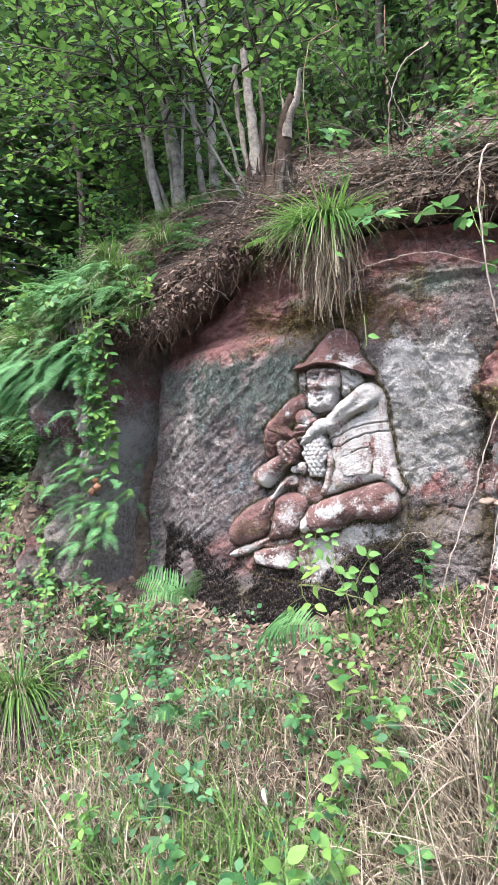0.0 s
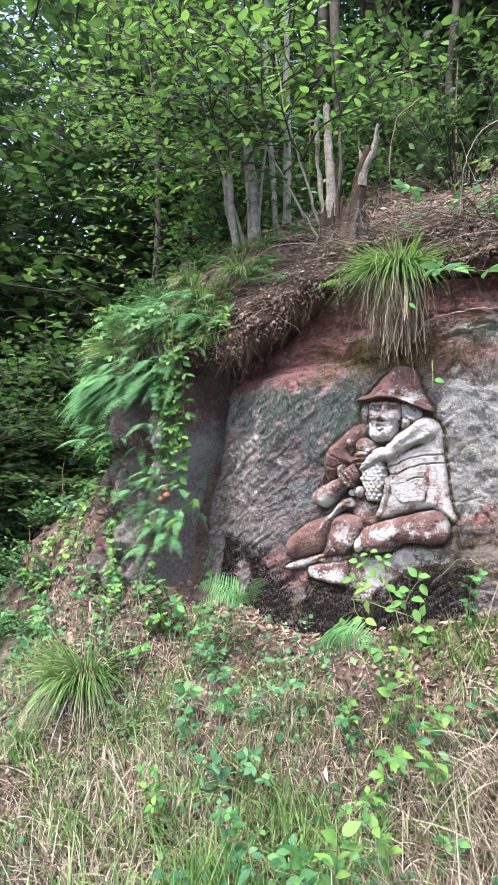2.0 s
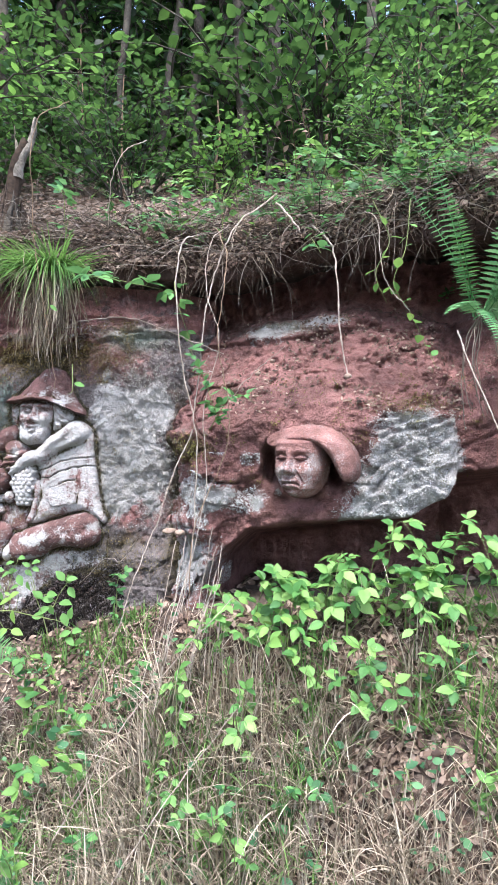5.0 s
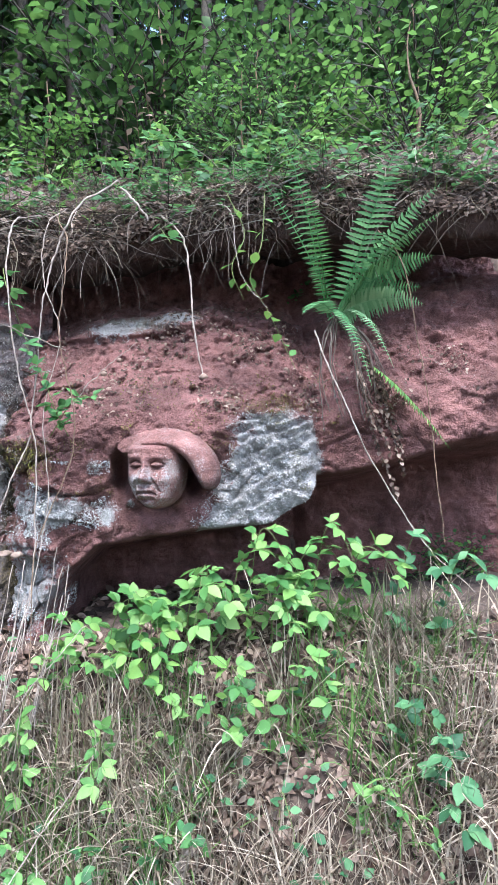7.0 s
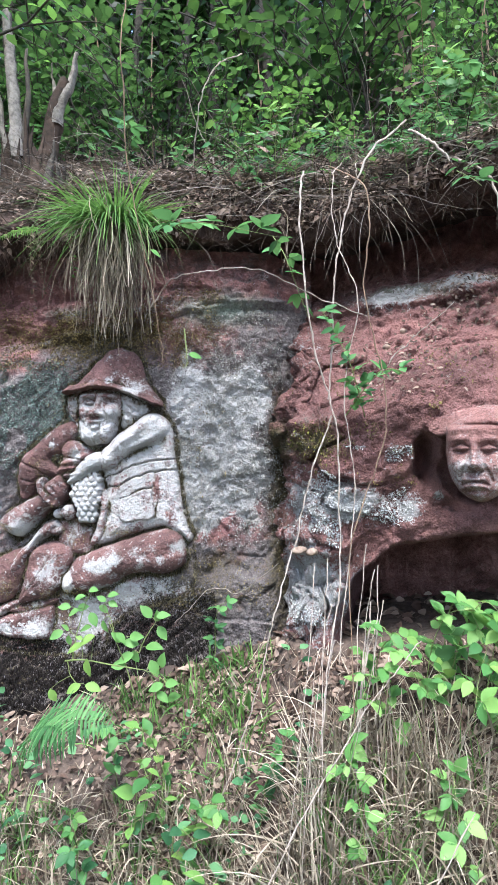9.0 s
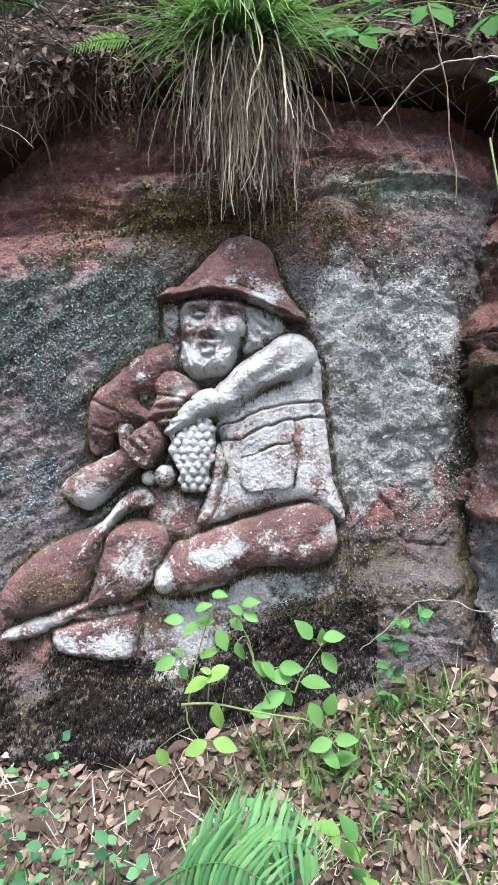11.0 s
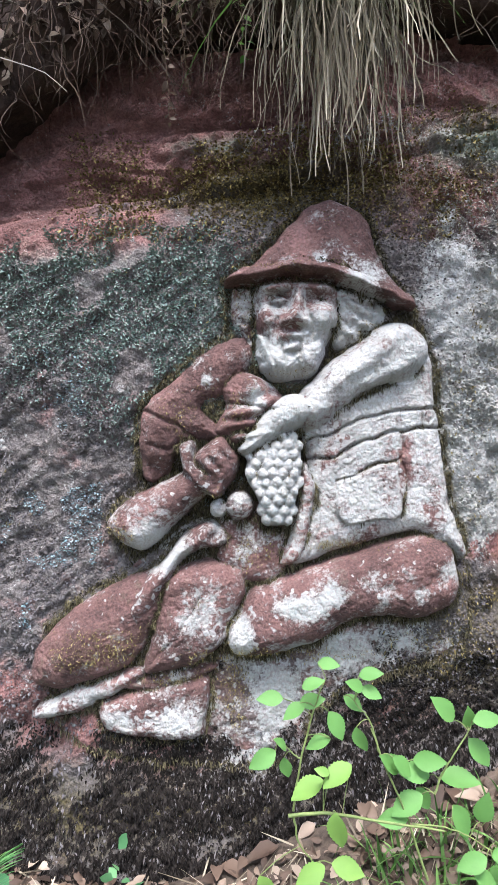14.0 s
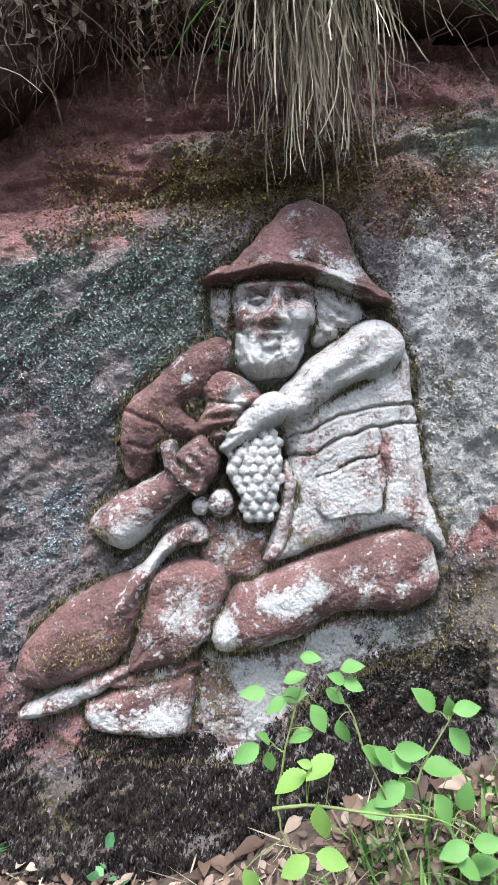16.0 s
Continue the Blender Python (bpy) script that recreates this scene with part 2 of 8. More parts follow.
def rock_material(name, crust, grit=0.03, soft=0.10, red_a=(0.104, 0.051, 0.050), red_b=(0.258, 0.135, 0.131), dust=1.0):
    m, nt, p = material(name, 0.92)
    big, mid, fine, grain = noise_tex(nt, 2.3), noise_tex(nt, 9.0, 6), noise_tex(nt, 38.0, 6, 0.7), noise_tex(nt, 150.0, 4, 0.7)
    speck = noise_tex(nt, 70.0, 3, 0.8)
    tone = ramp(nt, noise_tex(nt, 3.1, 5, 0.65), (0.36, (0.54, 0.54, 0.54)), (0.62, (1, 1, 1)))
    stone = mix(nt, ramp(nt, math_node(nt, "ADD", math_node(nt, "MULTIPLY", mid, 0.5), math_node(nt, "MULTIPLY", grain, 0.5)), (0.38, (0, 0, 0)), (0.62, (1, 1, 1))), red_a, red_b)
    stone_tone = nt.nodes.new("ShaderNodeMix")
    stone_tone.data_type, stone_tone.blend_type = "RGBA", "MULTIPLY"
    stone_tone.inputs["Factor"].default_value = 1.0
    nt.links.new(stone, stone_tone.inputs[6]), nt.links.new(tone, stone_tone.inputs[7])
    stone = stone_tone.outputs[2]
    gritty = math_node(nt, "ADD", math_node(nt, "MULTIPLY", fine, 0.55), math_node(nt, "MULTIPLY", grain, 0.45))
    dark = ramp(nt, gritty, (0.36, crust[0]), (0.50, crust[1]), (0.64, crust[2]))
    # dark weathered crust where the field "red" is low
    red_on = patch(nt, field(nt, "red"), math_node(nt, "ADD", math_node(nt, "MULTIPLY", mid, 0.7), math_node(nt, "MULTIPLY", fine, 0.3)), 0.18)
    col = mix(nt, red_on, dark, stone)
    n2 = math_node(nt, "ADD", math_node(nt, "MULTIPLY", fine, 0.6), math_node(nt, "MULTIPLY", mid, 0.4))
    moss_on = patch(nt, field(nt, "moss"), n2, 0.25)
    col = mix(nt, moss_on, col, ramp(nt, speck, (0.35, (0.020, 0.016, 0.009)), (0.65, (0.085, 0.068, 0.030))))
    alga = patch(nt, field(nt, "green"), n2, 0.35)
    col = mix(nt, math_node(nt, "MULTIPLY", alga, 0.75), col, ramp(nt, grain, (0.3, (0.07, 0.13, 0.10)), (0.7, (0.22, 0.30, 0.25))))
    # crusty lichen: patches with powdery edges, and small round specks
    n3 = math_node(nt, "ADD", math_node(nt, "MULTIPLY", noise_tex(nt, 15.0, 4, 0.55), 0.95), math_node(nt, "MULTIPLY", noise_tex(nt, 120.0, 3, 0.8), dust))
    n3 = math_node(nt, "SUBTRACT", n3, 0.5 * dust - 0.025)
    lich = patch(nt, field(nt, "lichen"), n3, soft)
    dots = math_node(nt, "MULTIPLY", patch(nt, math_node(nt, "MULTIPLY", field(nt, "lichen"), 0.9), noise_tex(nt, 58.0, 1, 0.5), 0.06), 0.8)
    lich = math_node(nt, "MAXIMUM", lich, dots)
    pale = ramp(nt, noise_tex(nt, 5.0), (0.36, (0.245, 0.265, 0.265)), (0.47, (0.30, 0.312, 0.310)), (0.62, (0.355, 0.366, 0.366)))
    pale = mix(nt, ramp(nt, grain, (0.40, (0.6, 0.6, 0.6)), (0.58, (0, 0, 0))), pale, (0.265, 0.225, 0.22))
    col = mix(nt, lich, col, pale)
    nt.links.new(col, p.inputs["Base Color"])
    vt = node(nt, "ShaderNodeTexVoronoi", Scale=95.0, Randomness=1.0)
    nt.links.new(nt.nodes.new("ShaderNodeTexCoord").outputs["Object"], vt.inputs["Vector"])
    h = math_node(nt, "ADD", math_node(nt, "MULTIPLY", fine, 0.9), math_node(nt, "MULTIPLY", grain, 0.5))
    h = math_node(nt, "ADD", h, math_node(nt, "MULTIPLY", vt.outputs["Distance"], -0.35))
    bump(nt, p, h, 1.0, grit)
    return m


def leaf_material(name, *colours, glow=0.35, rough=0.6):
    """Leaves: each takes its own colour, light comes through them."""
    m, nt, p = material(name, rough)
    geo = nt.nodes.new("ShaderNodeNewGeometry")
    k = len(colours)
    col = ramp(nt, geo.outputs["Random Per Island"], *[(i / max(1, k - 1), c) for i, c in enumerate(colours)])
    col = mix(nt, math_node(nt, "MULTIPLY", noise_tex(nt, 25.0, 4), 0.5), col, tuple(0.55 * v for v in colours[0]))
    nt.links.new(col, p.inputs["Base Color"])
    bump(nt, p, noise_tex(nt, 120.0, 2), 0.3, 0.002)
    if not glow:
        p.inputs["Specular IOR Level"].default_value = 0.05
    if glow:
        tr = nt.nodes.new("ShaderNodeBsdfTranslucent")
        bright = mix(nt, 0.5, col, tuple(min(1, 1.5 * v + 0.02) for v in colours[-1]))
        nt.links.new(bright, tr.inputs[0])
        ms = nt.nodes.new("ShaderNodeMixShader")
        ms.inputs[0].default_value = glow
        nt.links.new(p.outputs[0], ms.inputs[1]), nt.links.new(tr.outputs[0], ms.inputs[2])
        nt.links.new(ms.outputs[0], nt.nodes["Material Output"].inputs[0])
    return m


def plain_material(name, a, b, scale=30.0, rough=0.85, strength=0.5, stretch=None):
    m, nt, p = material(name, rough)
    fine, broad = noise_tex(nt, scale, 6, 0.7), noise_tex(nt, scale / 6, 4)
    f = math_node(nt, "ADD", math_node(nt, "MULTIPLY", fine, 0.6), math_node(nt, "MULTIPLY", broad, 0.4))
    nt.links.new(ramp(nt, f, (0.36, a), (0.64, b)), p.inputs["Base Color"])
    bump(nt, p, fine, strength, 0.01)
    return m


M_SLAB = rock_material("weathered_sandstone", ((0.045, 0.038, 0.038), (0.120, 0.105, 0.105), (0.21, 0.19, 0.188)), 0.022, red_b=(0.30, 0.150, 0.142))
M_RED = rock_material("red_sandstone", ((0.030, 0.018, 0.016), (0.10, 0.060, 0.055), (0.17, 0.12, 0.11)), 0.030, 0.16, (0.100, 0.045, 0.042), (0.305, 0.155, 0.142), dust=0.7)
M_FIGURE = rock_material("carved_sandstone", ((0.022, 0.017, 0.017), (0.080, 0.060, 0.060), (0.17, 0.13, 0.13)), 0.010, 0.20, (0.058, 0.033, 0.031), (0.200, 0.107, 0.101), dust=0.55)
M_HEAD = rock_material("worn_red_sandstone", ((0.022, 0.017, 0.017), (0.080, 0.060, 0.060), (0.17, 0.13, 0.13)), 0.010, 0.55, (0.105, 0.050, 0.045), (0.262, 0.138, 0.123))
M_GREY = rock_material("grey_sandstone", ((0.045, 0.038, 0.034), (0.18, 0.158, 0.146), (0.36, 0.325, 0.305)), 0.04)
M_SOIL = plain_material("root_soil", (0.014, 0.009, 0.008), (0.065, 0.042, 0.034), 40.0, 0.95, 1.0)
M_GROUND = plain_material("forest_floor", (0.022, 0.016, 0.013), (0.115, 0.086, 0.069), 28.0, 0.95, 1.0)
M_LITTER = leaf_material("dead_leaves", (0.026, 0.016, 0.012), (0.085, 0.054, 0.041), (0.165, 0.112, 0.085), (0.36, 0.28, 0.225), glow=0.1, rough=0.7)
M_DRY = leaf_material("dry_grass", (0.070, 0.054, 0.038), (0.22, 0.182, 0.132), (0.35, 0.30, 0.228), (0.54, 0.48, 0.385), glow=0.10, rough=0.6)
M_GRASS = leaf_material("green_grass", (0.045, 0.11, 0.027), (0.09, 0.195, 0.045), (0.18, 0.30, 0.088), glow=0.2)
M_SEDGE = leaf_material("sedge", (0.035, 0.10, 0.022), (0.07, 0.18, 0.036), (0.15, 0.28, 0.065), glow=0.3)
M_FERN = leaf_material("fern_green", (0.038, 0.14, 0.058), (0.088, 0.26, 0.10), (0.22, 0.44, 0.19), glow=0.28)
M_PALEFERN = leaf_material("pale_fern", (0.10, 0.24, 0.11), (0.18, 0.36, 0.17), (0.30, 0.48, 0.26), glow=0.25)
M_BANKFERN = leaf_material("bank_fern", (0.030, 0.105, 0.036), (0.060, 0.165, 0.052), (0.12, 0.26, 0.085), glow=0.25)
M_DEADSTEM = leaf_material("dead_stem", (0.022, 0.018, 0.014), (0.070, 0.058, 0.048), (0.145, 0.125, 0.106), (0.34, 0.305, 0.268), glow=0.0, rough=0.8)
M_PALELITTER = leaf_material("pale_litter", (0.055, 0.036, 0.026), (0.12, 0.084, 0.062), (0.20, 0.148, 0.112), (0.33, 0.265, 0.21), glow=0.1, rough=0.7)
M_BRAMBLE = leaf_material("bramble_green", (0.016, 0.066, 0.026), (0.044, 0.15, 0.048), (0.125, 0.29, 0.085), glow=0.28)
M_YOUNGBRAMBLE = leaf_material("young_bramble", (0.040, 0.13, 0.034), (0.095, 0.235, 0.060), (0.22, 0.37, 0.11), glow=0.28)
M_BRIGHT = leaf_material("young_leaf", (0.034, 0.12, 0.034), (0.075, 0.20, 0.048), (0.19, 0.33, 0.075), glow=0.28)
M_YELLOWLEAF = leaf_material("yellow_leaf", (0.085, 0.19, 0.040), (0.14, 0.26, 0.055), (0.24, 0.35, 0.09), glow=0.25)
M_BLUEISH = leaf_material("dull_leaf", (0.022, 0.080, 0.036), (0.048, 0.15, 0.062), (0.13, 0.28, 0.12), glow=0.22)
# the many dark tones stand for shade between leaves, the last is leaf green
M_HAZEL = leaf_material("shaded_hazel_leaf", (0.004, 0.020, 0.012), (0.010, 0.044, 0.022), (0.022, 0.082, 0.034), (0.050, 0.16, 0.052), (0.17, 0.34, 0.060), glow=0.34)
# near-black tones put the canopy's shade into the far leaves
M_FAR = leaf_material("shaded_wood_leaf", (0.003, 0.012, 0.007), (0.008, 0.030, 0.013), (0.018, 0.068, 0.025), (0.10, 0.22, 0.048), glow=0.30)
M_BARK = plain_material("grey_bark", (0.05, 0.050, 0.045), (0.22, 0.217, 0.20), 22.0, 0.9)
M_DARKBARK = plain_material("dark_bark", (0.022, 0.019, 0.016), (0.085, 0.074, 0.060), 18.0, 0.9, 0.8)
M_OLDWOOD = plain_material("split_wood", (0.06, 0.052, 0.044), (0.30, 0.275, 0.24), 34.0, 0.9, 1.0)
M_STUMP = plain_material("rotten_wood", (0.010, 0.007, 0.005), (0.062, 0.040, 0.028), 26.0, 0.9, 0.9)
M_VINE = plain_material("dry_stem", (0.12, 0.095, 0.078), (0.35, 0.305, 0.265), 35.0, 0.8)
M_TWIG = plain_material("brown_stem", (0.06, 0.04, 0.03), (0.20, 0.14, 0.09), 35.0, 0.85)
M_DARKTWIG = plain_material("dark_twig", (0.014, 0.013, 0.010), (0.060, 0.056, 0.046), 35.0, 0.85)
M_GREENSTEM = plain_material("green_stem", (0.07, 0.10, 0.03), (0.18, 0.22, 0.08), 40.0, 0.6)
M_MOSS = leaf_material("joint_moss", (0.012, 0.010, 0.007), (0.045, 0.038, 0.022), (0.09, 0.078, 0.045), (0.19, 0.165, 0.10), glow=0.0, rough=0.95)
# darker than the moss itself: carries the shade at the slab's foot
M_FOOT = leaf_material("shaded_foot_moss", (0.006, 0.005, 0.005), (0.010, 0.008, 0.007), (0.018, 0.015, 0.014), (0.034, 0.029, 0.027), glow=0.0, rough=0.95)
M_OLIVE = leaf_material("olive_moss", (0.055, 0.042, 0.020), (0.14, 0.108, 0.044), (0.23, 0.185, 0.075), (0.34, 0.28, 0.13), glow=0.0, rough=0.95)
M_GREENMOSS = leaf_material("green_moss", (0.045, 0.046, 0.012), (0.11, 0.108, 0.026), (0.18, 0.172, 0.045), (0.27, 0.25, 0.085), glow=0.0, rough=0.95)
M_TEAL = leaf_material("teal_lichen", (0.10, 0.135, 0.122), (0.155, 0.21, 0.188), (0.20, 0.265, 0.238), (0.24, 0.31, 0.28), glow=0.0, rough=0.95)
M_BLUECRUST = leaf_material("blue_lichen", (0.13, 0.19, 0.215), (0.20, 0.28, 0.31), (0.28, 0.36, 0.39), (0.36, 0.42, 0.45), glow=0.0, rough=0.95)
M_PALECRUST = leaf_material("pale_lichen", (0.22, 0.212, 0.20), (0.30, 0.296, 0.28), (0.36, 0.358, 0.338), (0.43, 0.43, 0.405), glow=0.0, rough=0.95)
M_WHITECRUST = leaf_material("white_lichen", (0.33, 0.335, 0.33), (0.46, 0.47, 0.46), (0.56, 0.575, 0.56), (0.66, 0.68, 0.665), glow=0.0, rough=0.95)
M_CRUST = leaf_material("crust_lichen", (0.048, 0.042, 0.045), (0.090, 0.080, 0.086), (0.122, 0.110, 0.118), (0.155, 0.143, 0.152), (0.190, 0.180, 0.189), glow=0.0, rough=0.95)
M_DEADSEDGE = leaf_material("dead_sedge", (0.022, 0.018, 0.012), (0.080, 0.064, 0.044), (0.17, 0.142, 0.10), (0.32, 0.275, 0.20), glow=0.05, rough=0.8)
M_SKIRT = leaf_material("withered_sedge", (0.050, 0.038, 0.026), (0.15, 0.120, 0.082), (0.29, 0.245, 0.178), (0.50, 0.435, 0.335), glow=0.08, rough=0.7)
M_ROOT = leaf_material("roots", (0.020, 0.012, 0.010), (0.060, 0.038, 0.030), (0.155, 0.120, 0.098), glow=0.0, rough=0.9)
M_FUNGUS = plain_material("fungus", (0.12, 0.085, 0.065), (0.26, 0.20, 0.16), 30.0, 0.6)
M_WHITE = plain_material("white_scrap", (0.62, 0.60, 0.60), (0.80, 0.79, 0.80), 20.0, 0.5)
M_HUSK = plain_material("orange_husk", (0.09, 0.042, 0.025), (0.19, 0.095, 0.055), 30.0, 0.6)

# ---- the ground: one sheet, path, bank, hill behind the cliff, out to the horizon ----
def rock_foot(s):
    return np.interp(s, [-8, -2.7, -2.15, -1.5, -1.3, -0.5, 0.9, 1.06, 1.4, 3.5, 9], [-7, -1.1, 0.0, 0.1, -0.15, 0.05, 0.08, 0.52, 0.50, 1.3, 3.4])


def hill_z(s, off):
    back = np.interp(s, [-1.0, 0.9, 1.8, 2.5, 6], [0.05, 0.1, 0.45, 0.8, 2.3]) - off
    z = 2.92 + np.where(back < 4, 0.60 * back, 2.4 + 0.42 * (back - 4))
    z = np.where(back > 30, 2.92 + 2.4 + 0.42 * 26 + 0.1 * (back - 30), z)
    return z - 0.40 * smooth(-1.1, -2.2, s) + 0.10 * fbm(s * 1.3, off * 1.3, 3.0, 3)


def ground_z(s, off):
    s, off = np.broadcast_arrays(np.asarray(s, float), np.asarray(off, float))
    b = off - rock_foot(s)
    top = np.interp(s, [-7, -2.7, -1.8, -0.34, 0.5, 0.95, 2, 5], [0.0, 0.30, 0.70, 0.49, 0.71, 0.85, 0.96, 1.0])
    t = np.clip(b / 1.2, 0, 1)
    g = 0.55 * (1 - t) + 0.45 * (1 - smooth(0, 1, t))
    low = -0.10 + (top + 0.10) * g + 0.05 * fbm(s * 2.2, off * 2.2, 0.0, 3) * smooth(-0.2, 0.5, b) + 0.02 * fbm(s * 9, off * 9, 5.0, 2)
    low = low + 0.42 * np.clip(-off - 2.0, 0, 40) * smooth(-2.0, -4.0, s)
    low = low + 1.20 * smooth(-1.98, -2.30, s) * smooth(-3.8, -2.9, s) * smooth(0.70, -0.30, off) * smooth(-1.8, -0.8, off)
    nose = -2.35 - 0.55 * np.maximum(0, -off)
    back = np.interp(s, [0.8, 1.2], [0.32, 1.05])
    hill = smooth(0.0, -0.3, b + back) * smooth(nose - 1.1, nose, s)
    return low * (1 - hill) + hill * hill_z(s, off)


def spaced(dense_a, dense_b, step, far):
    mid = np.arange(dense_a, dense_b + step / 2, step)
    grow = step * 1.22 ** np.arange(1, 60)
    run = np.cumsum(grow)
    run = run[run < far]
    return np.concatenate([dense_a - run[::-1], mid, dense_b + run])


gs, go = spaced(-3.2, 3.4, 0.035, 260.0), spaced(-2.0, 3.0, 0.035, 260.0)
S2, F2 = np.meshgrid(gs, go, indexing="ij")
ground = thing("ground", make_mesh("ground", at(S2, F2, ground_z(S2, F2)).reshape(-1, 3), grid_faces(len(gs), len(go))), M_GROUND,
               "brown leaf-strewn forest floor rising in a bank", "ground", "structure")


# ---- the rocks ----
def slab_off(s, z):
    top = np.interp(s, [-1.3, -0.9, -0.3, 0.1, 0.5, 1.0], [2.18, 2.23, 2.26, 2.32, 2.42, 2.46])
    d = -0.30 * np.clip((-0.45 - s) / 0.85, 0, 1.0) ** 1.5
    d = d + 0.05 * smooth(0.9, 0.45, z)
    d = d - 0.10 * np.clip((z - top + 0.20) / 0.20, 0, 1) ** 2.2 - 0.06 * smooth(0.10, 0.34, z - top) - 0.09 * smooth(-0.02, 0.06, z - top) * smooth(0.0, -0.5, s)
    d = d + 0.035 * smooth(-0.05, 0.05, z - top) * np.round(2.2 * fbm(s * 2.2, z * 11, 31.0, 2)) * 0.6
    # a bedding ledge over the carving, and a step under the figure's seat
    d = d + 0.03 * smooth(0.02, -0.02, np.abs(z - top - 0.03) - 0.015)
    d = d - 0.05 * smooth(0.50, 0.62, s) * smooth(1.08, 1.16, z) * smooth(0.0, 0.1, top - z)
    d = d - 0.02 * smooth(0.85, 0.97, s)
    d = d - 0.34 * smooth(-1.20, -1.37, s + 0.20 * smooth(1.95, 1.0, z))
    rough = smooth(0.5, 0.6, s)
    a, b = s * 0.80 + z * 0.60, -s * 0.60 + z * 0.80
    ridges = np.abs(fbm(a * 4, b * 15, 1.0, 3))
    d = d + 0.017 * (1 - rough) * (0.5 - ridges) * smooth(1.0, 1.3, z + 0.5 * smooth(-0.2, -0.6, s))
    d = d + rough * (0.010 * fbm(s * 12, z * 9, 2.0, 3) + 0.010 * fbm(s * 44, z * 30, 7.0, 2))
    crack, level = blocks(s * 4.5 + 0.6 * fbm(s * 5, z * 5, 3.0, 2), z * 5.5, 3)
    d = d + 0.02 * (level - 0.5) * smooth(0.0, 0.12, crack) * smooth(0.3, 0.7, s) - 0.010 * smooth(0.07, 0.0, crack) * smooth(0.3, 0.7, s)
    return d + 0.03 * fbm(s * 2.1, z * 2.1, 4.0, 3) + (1 - rough) * 0.009 * fbm(a * 15, b * 40, 12.0, 2) + 0.008 * fbm(s * 22, z * 22, 9.0, 3) + 0.006 * fbm(s * 75, z * 75, 11.0, 2)


def ledge_z(s):
    return np.interp(s, [0.9, 1.2, 1.40, 1.65, 1.96, 2.22, 2.39, 2.46, 2.54, 2.89, 3.1, 3.7], [1.00, 1.12, 1.29, 1.335, 1.37, 1.385, 1.49, 1.62, 1.61, 1.68, 1.755, 1.80])


def red_off(s, z):
    d = np.interp(s + 0.05 * fbm(z * 2.6, 0.3, 3.0, 2) * smooth(1.4, 1.1, s), [0.93, 0.985, 1.07, 1.15, 1.45, 2.10, 2.40, 2.47, 2.56, 2.62, 2.72, 3.8], [-0.15, 0.15, 0.45, 0.56, 0.57, 0.80, 0.88, 0.80, 0.78, 0.88, 0.95, 1.35])
    le = ledge_z(s)
    under = smooth(1.12, 1.38, s)
    d = d - under * 0.92 * smooth(0.02, -0.12, z - le) - (1 - under) * 0.07 * smooth(0.03, -0.03, z - 1.22 - 0.25 * (s - 1.1))
    top = np.interp(s, [0.95, 1.2, 1.5, 2.0, 2.4, 3.6], [1.80, 1.86, 1.97, 1.98, 1.90, 2.1])
    d = d - 0.58 * np.clip((z - top) / 0.62, 0, 1) ** 0.9 - 0.30 * smooth(0.55, 0.80, z - top)
    d = d + 0.05 * smooth(0.03, 0.0, np.abs(z - 2.52 + 0.05 * fbm(s * 3, 0.0, 1.0, 2)) - 0.07) * smooth(1.1, 1.3, s) * smooth(2.15, 1.95, s)
    # the rock swells round the carved head, with hollows on both its sides
    d = d + 0.10 * np.exp(-((s - 1.74) / 0.36) ** 2 - ((z - 1.83) / 0.17) ** 2) + 0.05 * np.exp(-((s - 1.70) / 0.30) ** 2 - ((z - 1.40) / 0.08) ** 2)
    for hs, hz, rs, rz, depth in ((1.535, 1.66, 0.035, 0.085, 0.22), (1.865, 1.62, 0.055, 0.09, 0.24), (1.70, 1.62, 0.13, 0.13, 0.10), (1.70, 1.475, 0.12, 0.035, 0.06)):
        d = d - depth * np.exp(-(((s - hs) / rs) ** 2 + ((z - hz) / rz) ** 2) ** 1.5)
    rim = np.abs(np.hypot((s - 1.70) / 0.128, (z - 1.605) / 0.142) - 1.0)
    d = d + 0.065 * np.exp(-(rim / 0.17) ** 2) * smooth(1.62, 1.55, z)
    # slanting bedding of the pale nose of rock
    nose = smooth(1.98, 2.12, s + 0.6 * np.clip(1.70 - z, 0, 0.35)) * smooth(2.50, 2.42, s)
    saw = ((z * 10.0 - s * 5.0 + 1.1 * fbm(s * 4, z * 4, 8.0, 3)) % 1.0)
    d = d + nose * (0.032 * (saw - 0.5) + 0.018 * fbm(s * 11 + z * 6, z * 16 - s * 8, 33.0, 3))
    # blocky broken left flank
    left = smooth(1.45, 1.25, s)
    wx, wz = s + 0.06 * fbm(s * 6, z * 6, 51.0, 2), z + 0.05 * fbm(s * 6, z * 6, 52.0, 2)
    crack, level = blocks(wx * 3.6, wz * 6.2, 5)
    d = d + left * (0.07 * (level - 0.5) * smooth(0.0, 0.10, crack) - 0.05 * smooth(0.08, 0.0, crack))
    crack, level = blocks(wx * 3.2 + 0.5, wz * 5.0, 9)
    d = d + (1 - left) * smooth(0.1, -0.05, z - top) * (0.03 * (level - 0.5) * smooth(0.0, 0.15, crack) - 0.012 * smooth(0.06, 0.0, crack))
    soil = smooth(0.0, 0.12, z - top) * smooth(1.25, 1.4, s)
    crack, level = blocks(wx * 14, wz * 16, 21)
    d = d + soil * (0.05 * np.abs(fbm(s * 6, z * 6, 24.0, 3)) + 0.022 * level * smooth(0.0, 0.25, crack) + 0.02 * fbm(s * 30, z * 30, 26.0, 2))
